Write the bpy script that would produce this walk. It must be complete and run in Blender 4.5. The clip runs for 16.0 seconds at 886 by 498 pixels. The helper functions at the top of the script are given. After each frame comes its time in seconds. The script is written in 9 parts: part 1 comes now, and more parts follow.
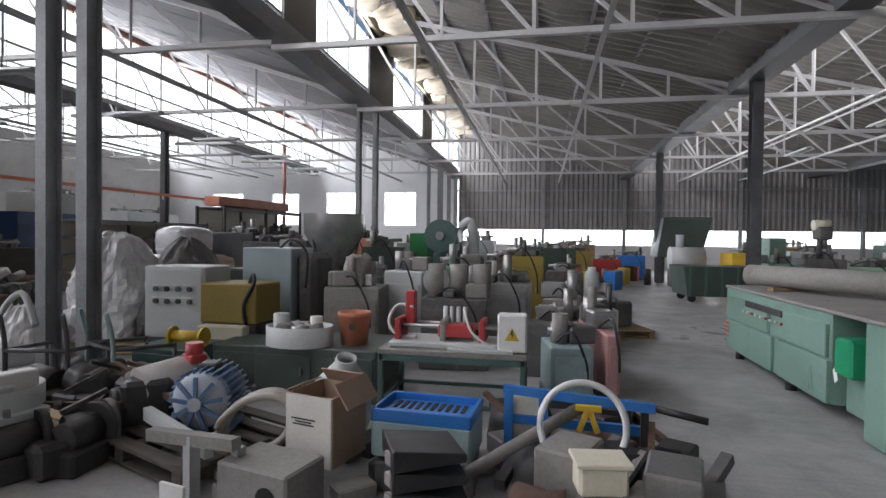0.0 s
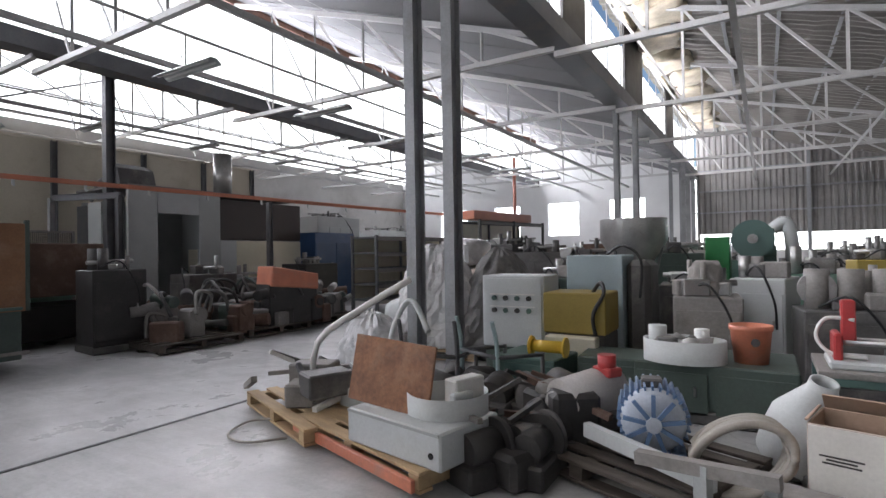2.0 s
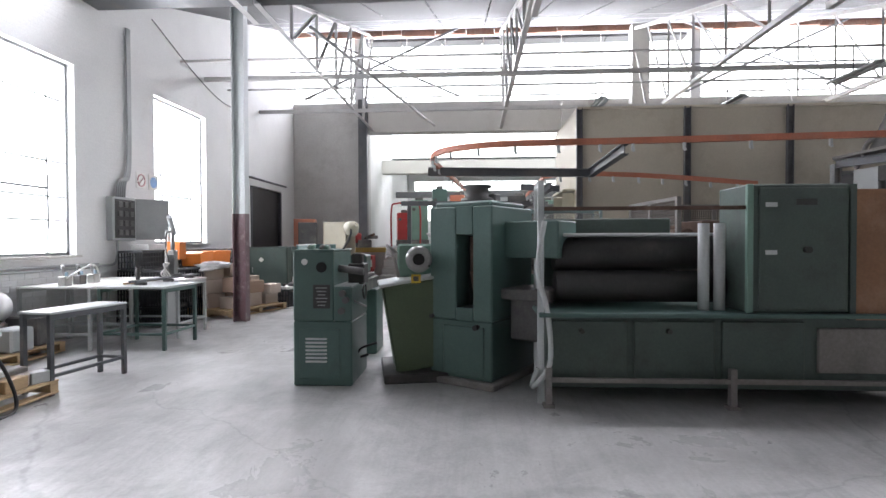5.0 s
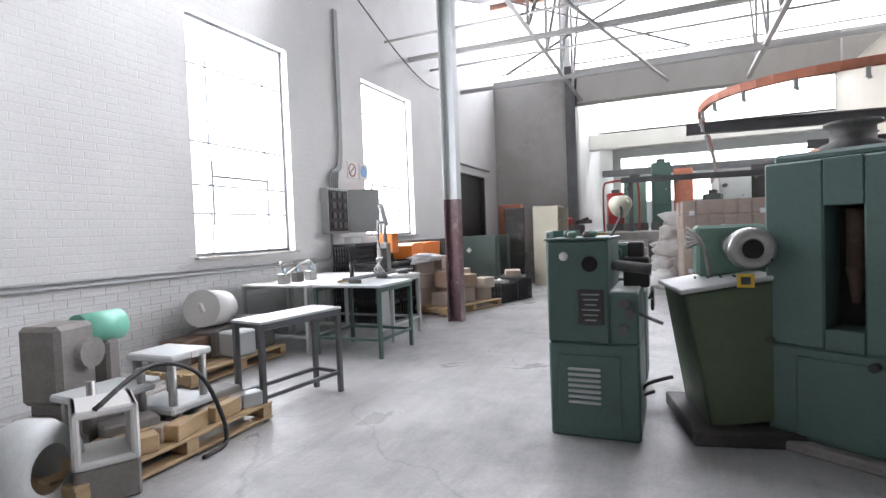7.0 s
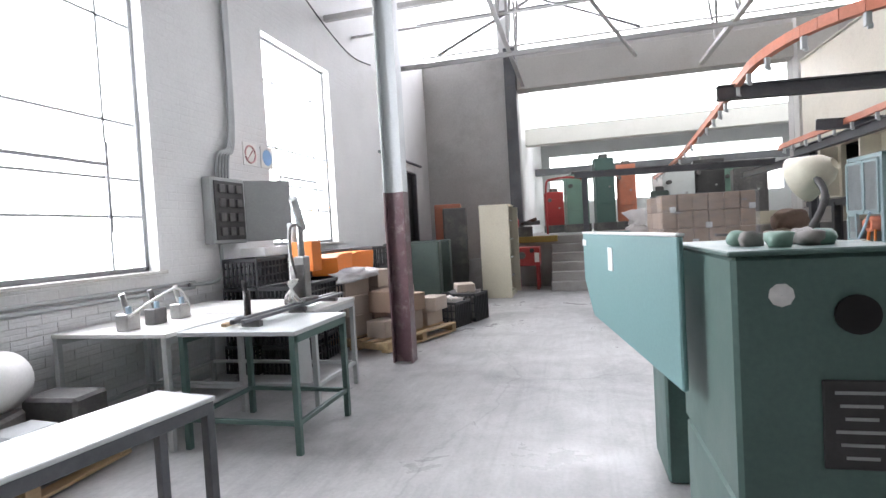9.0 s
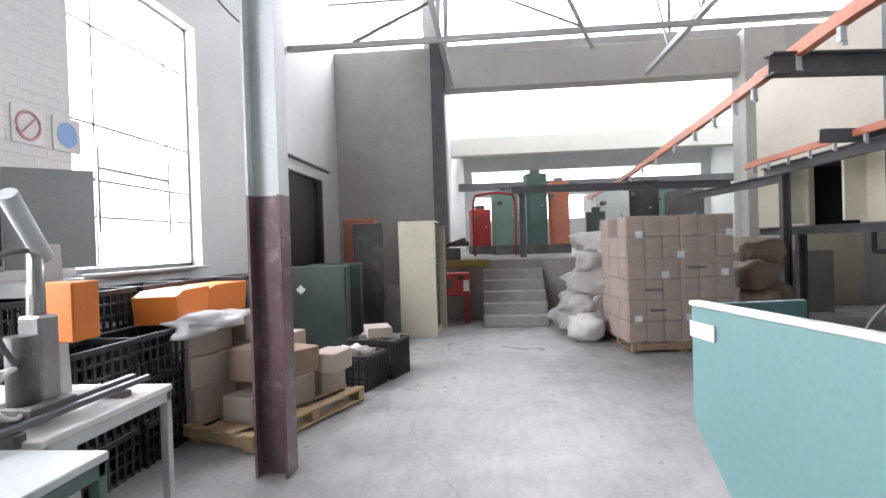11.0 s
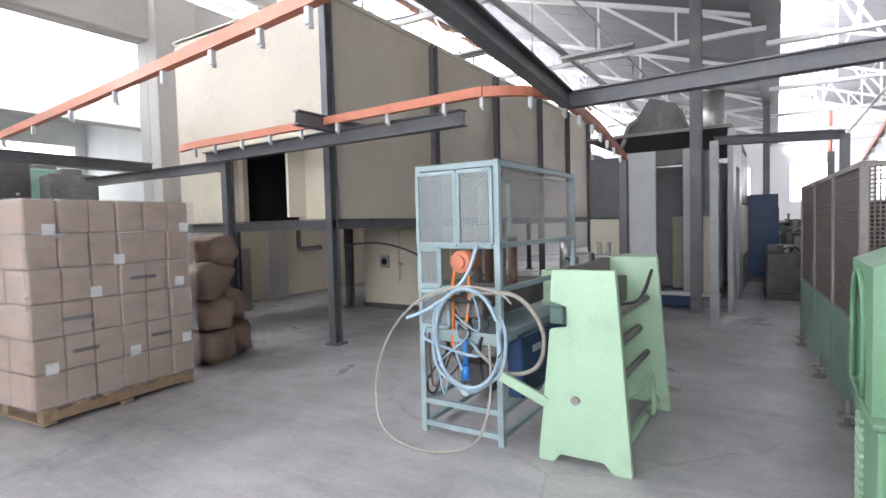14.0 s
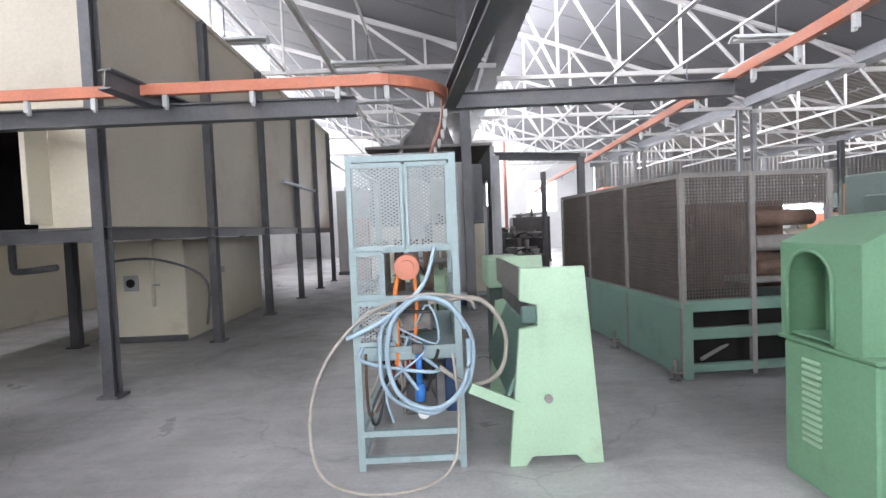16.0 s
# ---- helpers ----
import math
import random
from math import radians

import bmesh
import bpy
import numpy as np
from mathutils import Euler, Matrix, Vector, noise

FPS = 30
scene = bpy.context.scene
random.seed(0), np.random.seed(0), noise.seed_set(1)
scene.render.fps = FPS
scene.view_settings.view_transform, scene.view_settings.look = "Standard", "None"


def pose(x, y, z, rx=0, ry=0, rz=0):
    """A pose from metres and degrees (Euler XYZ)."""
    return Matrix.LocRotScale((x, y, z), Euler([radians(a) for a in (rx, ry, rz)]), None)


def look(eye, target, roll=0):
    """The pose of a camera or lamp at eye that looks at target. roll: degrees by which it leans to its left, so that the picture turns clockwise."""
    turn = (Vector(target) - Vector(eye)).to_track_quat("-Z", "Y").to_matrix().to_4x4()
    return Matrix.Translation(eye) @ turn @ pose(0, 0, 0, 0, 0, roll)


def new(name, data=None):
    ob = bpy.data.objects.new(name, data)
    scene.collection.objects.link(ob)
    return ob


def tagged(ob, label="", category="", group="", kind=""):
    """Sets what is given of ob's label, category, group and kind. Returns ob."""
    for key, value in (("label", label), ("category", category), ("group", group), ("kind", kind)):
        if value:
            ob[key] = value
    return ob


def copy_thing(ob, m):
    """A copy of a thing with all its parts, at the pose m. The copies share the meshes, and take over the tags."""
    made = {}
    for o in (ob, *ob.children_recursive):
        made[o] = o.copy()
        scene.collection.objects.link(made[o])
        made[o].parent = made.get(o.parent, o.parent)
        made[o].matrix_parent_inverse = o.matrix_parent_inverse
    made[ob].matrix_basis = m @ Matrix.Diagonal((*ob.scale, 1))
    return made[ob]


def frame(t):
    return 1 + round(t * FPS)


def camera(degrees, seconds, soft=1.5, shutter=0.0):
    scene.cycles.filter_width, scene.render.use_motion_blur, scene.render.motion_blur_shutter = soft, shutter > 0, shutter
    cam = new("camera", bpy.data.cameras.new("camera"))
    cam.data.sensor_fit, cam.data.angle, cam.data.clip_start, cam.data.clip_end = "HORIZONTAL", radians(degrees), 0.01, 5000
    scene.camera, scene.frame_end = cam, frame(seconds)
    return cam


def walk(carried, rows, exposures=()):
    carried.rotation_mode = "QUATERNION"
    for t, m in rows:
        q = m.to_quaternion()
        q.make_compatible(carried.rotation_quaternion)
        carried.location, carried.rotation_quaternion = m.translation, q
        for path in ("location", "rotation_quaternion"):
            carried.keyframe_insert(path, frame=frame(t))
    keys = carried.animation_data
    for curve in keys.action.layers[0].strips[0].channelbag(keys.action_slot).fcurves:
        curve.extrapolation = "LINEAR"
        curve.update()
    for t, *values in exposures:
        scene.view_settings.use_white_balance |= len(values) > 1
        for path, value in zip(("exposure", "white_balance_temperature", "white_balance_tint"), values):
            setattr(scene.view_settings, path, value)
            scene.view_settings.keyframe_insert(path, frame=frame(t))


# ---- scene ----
cam = camera(80.3, 16.0)
PATH = [
    (0, (0.917, 0.644, 1.365), (0.554, 2.61, 1.334), 0.7),
    (0.5, (0.523, 0.67, 1.349), (0.095, 2.623, 1.337), 1.0),
    (1, (0.118, 0.641, 1.344), (-0.441, 2.562, 1.345), 1.3),
    (1.5, (-0.311, 0.523, 1.352), (-1.062, 2.376, 1.353), 0.9),
    (2, (-0.595, 0.463, 1.305), (-1.641, 2.168, 1.322), -0.9),
    (2.5, (-1.009, 0.24, 1.351), (-2.319, 1.751, 1.358), -1.3),
    (3, (-1.546, 0.163, 1.356), (-3.137, 1.373, 1.359), 0.1),
    (3.5, (-2.122, 0.108, 1.36), (-3.924, 0.975, 1.351), -0.0),
    (4, (-2.714, -0.055, 1.339), (-4.641, 0.478, 1.328), 0.5),
    (4.5, (-3.422, -0.23, 1.338), (-5.411, -0.021, 1.315), 0.2),
    (5, (-3.79, -0.387, 1.345), (-5.787, -0.5, 1.312), -0.2),
    (7.5, (-5.636, -1.607, 1.336), (-7.455, -2.435, 1.266), -2.3),
    (8, (-6.084, -1.922, 1.335), (-7.953, -2.631, 1.267), -2.6),
    (10.5, (-8.672, -2.803, 1.431), (-10.648, -3.111, 1.394), -2.6),
    (11, (-9.091, -2.842, 1.453), (-11.083, -3.019, 1.435), -1.8),
    (11.5, (-9.279, -2.893, 1.425), (-11.278, -2.849, 1.414), -1.3),
    (12, (-9.442, -2.982, 1.439), (-11.406, -2.602, 1.409), -2.2),
    (12.5, (-9.826, -2.931, 1.411), (-11.67, -2.16, 1.349), -2.7),
    (13, (-10.292, -2.959, 1.429), (-11.912, -1.79, 1.333), -1.7),
    (13.5, (-10.793, -2.854, 1.442), (-12.144, -1.383, 1.333), -2.0),
    (14, (-11.234, -2.729, 1.452), (-12.306, -1.043, 1.361), -1.5),
    (14.5, (-11.671, -2.772, 1.452), (-12.439, -0.926, 1.393), -1.4),
    (15, (-12.092, -2.791, 1.454), (-12.569, -0.849, 1.406), -2.2),
    (15.5, (-12.446, -2.791, 1.434), (-12.678, -0.805, 1.38), -2.7),
    (16, (-12.852, -2.786, 1.424), (-12.825, -0.788, 1.344), -2.4),
]
import collections
import itertools

# ---- light ----
EXPOSURES = [(0.0, -0.28), (1.0, -0.08), (2.0, 0.02), (3.5, 0.36), (5.0, 0.56), (7.5, 0.62), (10.5, 0.63), (12.0, 0.78), (13.0, 0.98), (14.0, 1.02), (16.0, 0.98)]
walk(cam, [(t, look(eye, target, roll)) for t, eye, target, roll in PATH], EXPOSURES)

world = bpy.data.worlds.new("sky")
scene.world = world
world.use_nodes = True
wn = world.node_tree
sky = wn.nodes.new("ShaderNodeTexSky")
sky.sky_type = "NISHITA"
sky.sun_disc = False
sky.sun_elevation, sky.sun_rotation = radians(48), radians(200)
wn.nodes["Background"].inputs[1].default_value = 0.12
wn.links.new(sky.outputs[0], wn.nodes["Background"].inputs[0])
sun = new("sun", bpy.data.lights.new("sun", "SUN"))
sun.data.energy, sun.data.angle, sun.data.color = 1.0, radians(12), (1.0, 0.96, 0.9)
sun.matrix_world = pose(0, 0, 40, 42, 0, -20)


def sky_lamp(name, centre, target, sx, sy, radiance, color=(0.968, 0.958, 1.085)):
    """Daylight standing in an opening, sx by sy metres, facing target."""
    lamp = new(name, bpy.data.lights.new(name, "AREA"))
    lamp.data.shape, lamp.data.size, lamp.data.size_y = "RECTANGLE", sx, sy
    lamp.data.energy, lamp.data.color = radiance * math.pi * sx * sy, color
    lamp.matrix_world = look(centre, target)
    return lamp


# plan of the hall
XFAR, YWIN, YEND, XRIGHT = -20.45, -6.13, 28.0, 24.0
XG1, XG2, XG3, XG4 = -11.4, -3.42, 4.97, 13.4
ZG = {XG1: 4.95, XG2: 4.65, XG3: 4.55, XG4: 4.55, XRIGHT: 4.55}
ZT = {XFAR: 7.95, XG1: 7.45, XG2: 6.9, XG3: 6.85, XG4: 6.8}
ZSILL = 5.7
YMID, LEN = (YWIN + YEND) / 2, YEND - YWIN
DAY = 7.5
sky_lamp("daylight_far_clerestory", (XFAR - 0.3, YMID, 6.8), (0, YMID, 6.6), LEN, 2.2, DAY)
sky_lamp("daylight_middle_clerestory", (XG1 - 0.25, YMID, 6.35), (0, YMID, 6.1), LEN, 2.0, DAY)
sky_lamp("daylight_hall_clerestory", (XG2 - 0.25, YMID, 5.9), (10, YMID, 5.6), LEN, 1.8, DAY)
sky_lamp("daylight_east_clerestory", (XG3 - 0.25, YMID, 5.8), (20, YMID, 5.6), LEN, 1.8, DAY * 0.7)
sky_lamp("daylight_window_a", (-10.27, YWIN - 0.36, 2.52), (-10.27, 0, 2.5), 1.64, 2.74, DAY)
sky_lamp("daylight_window_b", (-13.93, YWIN - 0.36, 2.57), (-13.93, 0, 2.5), 1.83, 2.84, DAY)
sky_lamp("daylight_end_strip", (9.0, YEND + 0.45, 1.65), (9.0, 0, 1.6), 26, 0.7, DAY)
sky_lamp("daylight_end_windows", (-11.5, YEND + 0.45, 3.0), (-11.5, 0, 2.9), 13, 1.8, DAY * 0.6)
sky_lamp("daylight_next_room", (-26.5, 0.0, 5.9), (-21, 0.0, 2.0), 9, 1.6, DAY)


def backdrop(name, centre, target, sx, sy, glow):
    """White overcast sky beyond an opening."""
    me = bpy.data.meshes.new(name)
    me.from_pydata([(-sx / 2, -sy / 2, 0), (sx / 2, -sy / 2, 0), (sx / 2, sy / 2, 0), (-sx / 2, sy / 2, 0)], [], [(0, 1, 2, 3)])
    m = bpy.data.materials.get("overcast sky") or bpy.data.materials.new("overcast sky")
    m.use_nodes = True
    b = m.node_tree.nodes["Principled BSDF"]
    b.inputs["Base Color"].default_value = (0.8, 0.8, 0.8, 1)
    b.inputs["Emission Color"].default_value = (0.95, 0.98, 1.0, 1)
    b.inputs["Emission Strength"].default_value = glow
    me.materials.append(m)
    ob = new(name, me)
    ob.matrix_world = look(centre, target)
    return tagged(ob, "bright white overcast sky seen through the glazing", "sky", kind="structure")


GLOW = 2.6
backdrop("backdrop_west", (XFAR - 0.8, YMID, 7.3), (0, YMID, 7.3), LEN + 6, 4.2, GLOW)
backdrop("backdrop_middle", (XG1 - 0.6, YMID, 6.65), (0, YMID, 6.65), LEN, 2.3, GLOW)
backdrop("backdrop_hall", (XG2 - 0.6, YMID, 6.18), (9, YMID, 6.18), LEN, 2.0, GLOW)
backdrop("backdrop_east", (XG3 - 0.6, YMID, 6.1), (20, YMID, 6.1), LEN, 2.0, GLOW)
backdrop("backdrop_south", (-12.3, YWIN - 1.6, 3.0), (-12.3, 0, 3.0), 14, 7, GLOW)
backdrop("backdrop_north", (2.0, YEND + 2.0, 2.5), (2.0, 0, 2.5), 60, 6, GLOW)

# ---- materials ----


def hexa(h):
    return tuple(((int(h[i:i + 2], 16) / 255) ** 2.2) for i in (0, 2, 4))


def mat(name, col, rough=0.6, metal=0.0, var=0.16, scale=2.5, bump=0.12, fine=45.0, dirt=0.0, dirt_col=(0.10, 0.085, 0.07), dirt_scale=1.2, spec=0.5, stretch=None):
    """A painted, cast or dusty surface: broad tone changes, fine grain and patches of grime."""
    m = bpy.data.materials.new(name)
    m.use_nodes = True
    n, l = m.node_tree.nodes, m.node_tree.links
    b = n["Principled BSDF"]
    tc = n.new("ShaderNodeTexCoord")
    src = tc.outputs["Object"]
    if stretch:
        mp = n.new("ShaderNodeMapping")
        mp.inputs["Scale"].default_value = stretch
        l.new(src, mp.inputs["Vector"])
        src = mp.outputs[0]

    def noise_tex(s, detail, rough_=0.55):
        t = n.new("ShaderNodeTexNoise")
        t.inputs["Scale"].default_value, t.inputs["Detail"].default_value, t.inputs["Roughness"].default_value = s, detail, rough_
        l.new(src, t.inputs["Vector"])
        return t.outputs["Fac"]

    def ramp(fac, p0, c0, p1, c1):
        r = n.new("ShaderNodeValToRGB")
        r.color_ramp.elements[0].position, r.color_ramp.elements[0].color = p0, (*c0, 1)
        r.color_ramp.elements[1].position, r.color_ramp.elements[1].color = p1, (*c1, 1)
        l.new(fac, r.inputs[0])
        return r.outputs[0]

    def mix(kind, fac, a, c):
        x = n.new("ShaderNodeMix")
        x.data_type, x.blend_type = "RGBA", kind
        for sock, v in ((x.inputs[0], fac), (x.inputs[6], a), (x.inputs[7], c)):
            if isinstance(v, (int, float)):
                sock.default_value = v
            elif isinstance(v, tuple):
                sock.default_value = (*v, 1)
            else:
                l.new(v, sock)
        return x.outputs[2]

    broad, grain = noise_tex(scale, 5), noise_tex(fine, 4, 0.65)
    lo, hi = tuple(c * (1 - var) for c in col), tuple(min(1, c * (1 + var)) for c in col)
    out = ramp(broad, 0.3, lo, 0.7, hi)
    g = 0.35 * var + 0.04
    out = mix("MULTIPLY", 1.0, out, ramp(grain, 0.25, (1 - 2 * g,) * 3, 0.7, (1 + 0.0,) * 3))
    info = n.new("ShaderNodeObjectInfo")
    out = mix("MULTIPLY", 1.0, out, ramp(info.outputs["Random"], 0.0, (0.93, 0.92, 0.9), 1.0, (1, 1, 1)))
    if dirt:
        spots = ramp(noise_tex(dirt_scale, 8, 0.7), 0.62 - 0.3 * dirt, (0, 0, 0), 0.78 - 0.18 * dirt, (1, 1, 1))
        out = mix("MIX", mix("MULTIPLY", 1.0, spots, (min(1, dirt + 0.25),) * 3), out, tuple(dirt_col))
    l.new(out, b.inputs["Base Color"])
    l.new(ramp(broad, 0.25, (max(0.05, rough - 0.12),) * 3, 0.75, (min(1, rough + 0.12),) * 3), b.inputs["Roughness"])
    b.inputs["Metallic"].default_value = metal
    b.inputs["Specular IOR Level"].default_value = spec
    if bump:
        bp = n.new("ShaderNodeBump")
        bp.inputs["Strength"].default_value, bp.inputs["Distance"].default_value = bump, 0.01
        l.new(grain, bp.inputs["Height"])
        l.new(bp.outputs[0], b.inputs["Normal"])
    return m


DUST = (0.30, 0.28, 0.25)
M_WHITEWALL = mat("whitewashed brick", (0.80, 0.81, 0.81), 0.75, 0, 0.05, 1.2, 0.3, 40, 0.1, (0.5, 0.48, 0.44), 0.8)
M_GREYWALL = mat("grey painted plaster", (0.60, 0.595, 0.585), 0.8, 0, 0.12, 0.7, 0.15, 30, 0.25, (0.3, 0.28, 0.26), 0.6)
M_PLASTER = mat("pale plaster", (0.62, 0.61, 0.58), 0.8, 0, 0.08, 0.7, 0.15, 30, 0.2, (0.42, 0.39, 0.34), 0.8)
M_SHEET = mat("weathered corrugated steel", (0.26, 0.25, 0.24), 0.55, 0.3, 0.16, 1.2, 0.1, 30, 0.3, (0.14, 0.11, 0.09), 0.9)
M_ROOF = mat("roof sheeting", (0.23, 0.215, 0.195), 0.6, 0.0, 0.22, 1.0, 0.15, 25, 0.35, (0.17, 0.15, 0.13), 0.6)
M_ROOFGREY = mat("grey roof boards", (0.15, 0.152, 0.158), 0.7, 0.0, 0.15, 0.8, 0.1, 30, 0.3, (0.13, 0.12, 0.12), 0.6)
M_INSUL = mat("torn cream insulation", (0.62, 0.55, 0.42), 0.9, 0, 0.2, 3, 0.5, 20, 0.3, (0.35, 0.29, 0.2), 2)
M_TRUSS = mat("pale grey painted steel", (0.56, 0.56, 0.55), 0.55, 0.0, 0.12, 2, 0.1, 40, 0.25, (0.3, 0.26, 0.22), 2)
M_COLUMN = mat("dark grey steel section", (0.13, 0.135, 0.145), 0.45, 0.2, 0.2, 3, 0.1, 40, 0.3, (0.2, 0.17, 0.14), 2)
M_COLUMNPALE = mat("grey steel section", (0.30, 0.31, 0.32), 0.45, 0.2, 0.2, 3, 0.1, 40, 0.3, (0.16, 0.14, 0.12), 2)
M_MAROON = mat("maroon chipped paint", (0.17, 0.10, 0.11), 0.4, 0, 0.2, 4, 0.1, 50, 0.35, (0.42, 0.38, 0.37), 6)
M_OVENSKIN = mat("cream oven panel", (0.61, 0.56, 0.455), 0.5, 0.0, 0.08, 0.6, 0.05, 40, 0.3, (0.36, 0.30, 0.2), 0.8)
M_CREAM = mat("cream paint", (0.74, 0.70, 0.56), 0.5, 0, 0.06, 1, 0.05, 40, 0.15, (0.42, 0.36, 0.25), 1.5)
M_ORANGE = mat("orange rail paint", (0.62, 0.22, 0.13), 0.45, 0, 0.15, 3, 0.08, 50, 0.35, (0.40, 0.24, 0.18), 4)
M_ORANGEBRIGHT = mat("bright orange plastic", (0.85, 0.24, 0.04), 0.45, 0, 0.06, 3, 0.02, 60, 0.1, (0.5, 0.3, 0.2), 3)
M_FRINGE = mat("rusty red roof edge", (0.42, 0.23, 0.17), 0.8, 0, 0.25, 2, 0.3, 25, 0.4, (0.5, 0.42, 0.36), 3)
M_GREEN = mat("machine green enamel", (0.09, 0.16, 0.142), 0.42, 0, 0.12, 2, 0.05, 60, 0.3, (0.055, 0.075, 0.066), 2)
M_GREENDK = mat("grimy dark green enamel", (0.082, 0.115, 0.10), 0.5, 0, 0.2, 2, 0.08, 50, 0.35, (0.05, 0.045, 0.04), 2)
M_GREENOLIVE = mat("olive green panel", (0.085, 0.12, 0.065), 0.45, 0, 0.12, 2, 0.04, 60, 0.25, (0.05, 0.055, 0.04), 2)
M_MINT = mat("mint green enamel", (0.41, 0.60, 0.42), 0.42, 0, 0.08, 2, 0.04, 60, 0.22, (0.27, 0.32, 0.22), 3)
M_LEAF = mat("leaf green enamel", (0.165, 0.33, 0.20), 0.42, 0, 0.1, 2, 0.05, 60, 0.25, (0.14, 0.19, 0.12), 3)
M_TEAL = mat("pale turquoise sheet", (0.18, 0.325, 0.32), 0.45, 0, 0.05, 1, 0.03, 60, 0.06, (0.28, 0.42, 0.42), 2)
M_SEAGREEN = mat("sea green enamel", (0.20, 0.33, 0.27), 0.45, 0, 0.12, 2, 0.05, 60, 0.3, (0.13, 0.17, 0.14), 2)
M_BLUEFRAME = mat("pale blue frame paint", (0.33, 0.44, 0.45), 0.5, 0, 0.14, 3, 0.08, 60, 0.35, (0.22, 0.24, 0.24), 5)
M_BLUE = mat("bright blue plastic", (0.035, 0.20, 0.58), 0.4, 0, 0.1, 3, 0.03, 60, 0.2, (0.15, 0.22, 0.33), 4)
M_NAVY = mat("navy blue paint", (0.02, 0.06, 0.15), 0.4, 0, 0.15, 3, 0.03, 60, 0.3, (0.08, 0.09, 0.1), 3)
M_BLACK = mat("grimy black", (0.045, 0.043, 0.042), 0.55, 0, 0.3, 3, 0.12, 40, 0.3, (0.10, 0.09, 0.08), 3)
M_PLASTICBLACK = mat("black crate plastic", (0.025, 0.027, 0.03), 0.45, 0, 0.2, 4, 0.04, 60, 0.2, (0.12, 0.12, 0.12), 4)
M_STEEL = mat("dull machined steel", (0.42, 0.42, 0.41), 0.38, 0.75, 0.18, 4, 0.06, 60, 0.3, (0.18, 0.15, 0.12), 3)
M_CAST = mat("grey cast iron", (0.14, 0.137, 0.134), 0.6, 0.25, 0.25, 4, 0.15, 45, 0.35, DUST, 3)
M_DUSTY = mat("dust-covered metal", (0.31, 0.295, 0.28), 0.75, 0.05, 0.25, 3, 0.2, 40, 0.4, (0.13, 0.12, 0.11), 3)
M_GREY = mat("grey enamel", (0.40, 0.42, 0.42), 0.5, 0, 0.1, 2, 0.05, 60, 0.25, (0.26, 0.25, 0.23), 2)
M_LIGHTGREY = mat("light grey enamel", (0.58, 0.61, 0.61), 0.5, 0, 0.07, 2, 0.04, 60, 0.2, (0.38, 0.37, 0.34), 2)
M_WHITE = mat("white enamel", (0.78, 0.78, 0.76), 0.45, 0, 0.05, 2, 0.03, 60, 0.15, (0.5, 0.48, 0.44), 2)
M_MUSTARD = mat("mustard paint", (0.35, 0.26, 0.06), 0.5, 0, 0.12, 2, 0.05, 60, 0.3, (0.19, 0.15, 0.07), 2)
M_YELLOW = mat("yellow paint", (0.75, 0.50, 0.05), 0.45, 0, 0.12, 3, 0.05, 60, 0.3, (0.35, 0.26, 0.1), 3)
M_RED = mat("red paint", (0.48, 0.05, 0.05), 0.45, 0, 0.14, 3, 0.05, 60, 0.3, (0.2, 0.06, 0.05), 3)
M_CARD = mat("brown cardboard", (0.42, 0.305, 0.225), 0.85, 0, 0.1, 2, 0.08, 50, 0.15, (0.34, 0.24, 0.16), 3)
M_CARDPALE = mat("dusty cardboard", (0.55, 0.47, 0.40), 0.85, 0, 0.1, 2, 0.08, 50, 0.2, (0.36, 0.29, 0.22), 3)
M_WOOD = mat("worn pallet wood", (0.36, 0.26, 0.16), 0.8, 0, 0.22, 2, 0.3, 30, 0.35, (0.16, 0.12, 0.09), 3, stretch=(1, 6, 6))
M_WOODBLACK = mat("oil-blackened pallet wood", (0.075, 0.062, 0.05), 0.75, 0, 0.3, 2, 0.3, 30, 0.35, (0.15, 0.13, 0.11), 3, stretch=(1, 6, 6))
M_WOODPALE = mat("pale raw wood", (0.55, 0.40, 0.23), 0.75, 0, 0.18, 2, 0.2, 30, 0.25, (0.3, 0.21, 0.13), 3, stretch=(1, 6, 6))
M_PLY = mat("stained plywood", (0.33, 0.15, 0.075), 0.6, 0, 0.38, 5, 0.1, 40, 0.4, (0.4, 0.26, 0.17), 3)
M_AMBER = mat("stained amber panel", (0.30, 0.15, 0.075), 0.4, 0, 0.2, 2, 0.05, 40, 0.4, (0.36, 0.22, 0.14), 3)
M_PAPER = mat("white paper", (0.85, 0.85, 0.83), 0.8, 0, 0.03, 3, 0.03, 60)
M_SACK = mat("woven grey sack", (0.55, 0.53, 0.51), 0.8, 0, 0.14, 4, 0.4, 70, 0.25, (0.35, 0.32, 0.3), 4)
M_BROWNSACK = mat("brown paper sack", (0.30, 0.22, 0.17), 0.85, 0, 0.2, 4, 0.3, 40, 0.3, (0.16, 0.12, 0.1), 4)
M_WRAP = mat("cloudy stretch film", (0.74, 0.74, 0.75), 0.25, 0, 0.08, 5, 0.5, 14, 0.1, (0.5, 0.48, 0.46), 5)
M_HOSE = mat("dirty beige hose", (0.42, 0.39, 0.34), 0.55, 0, 0.15, 3, 0.1, 60, 0.3, (0.22, 0.2, 0.17), 5)
M_RUBBER = mat("black rubber", (0.02, 0.02, 0.021), 0.5, 0, 0.2, 3, 0.05, 60, 0.25, (0.09, 0.085, 0.08), 5)
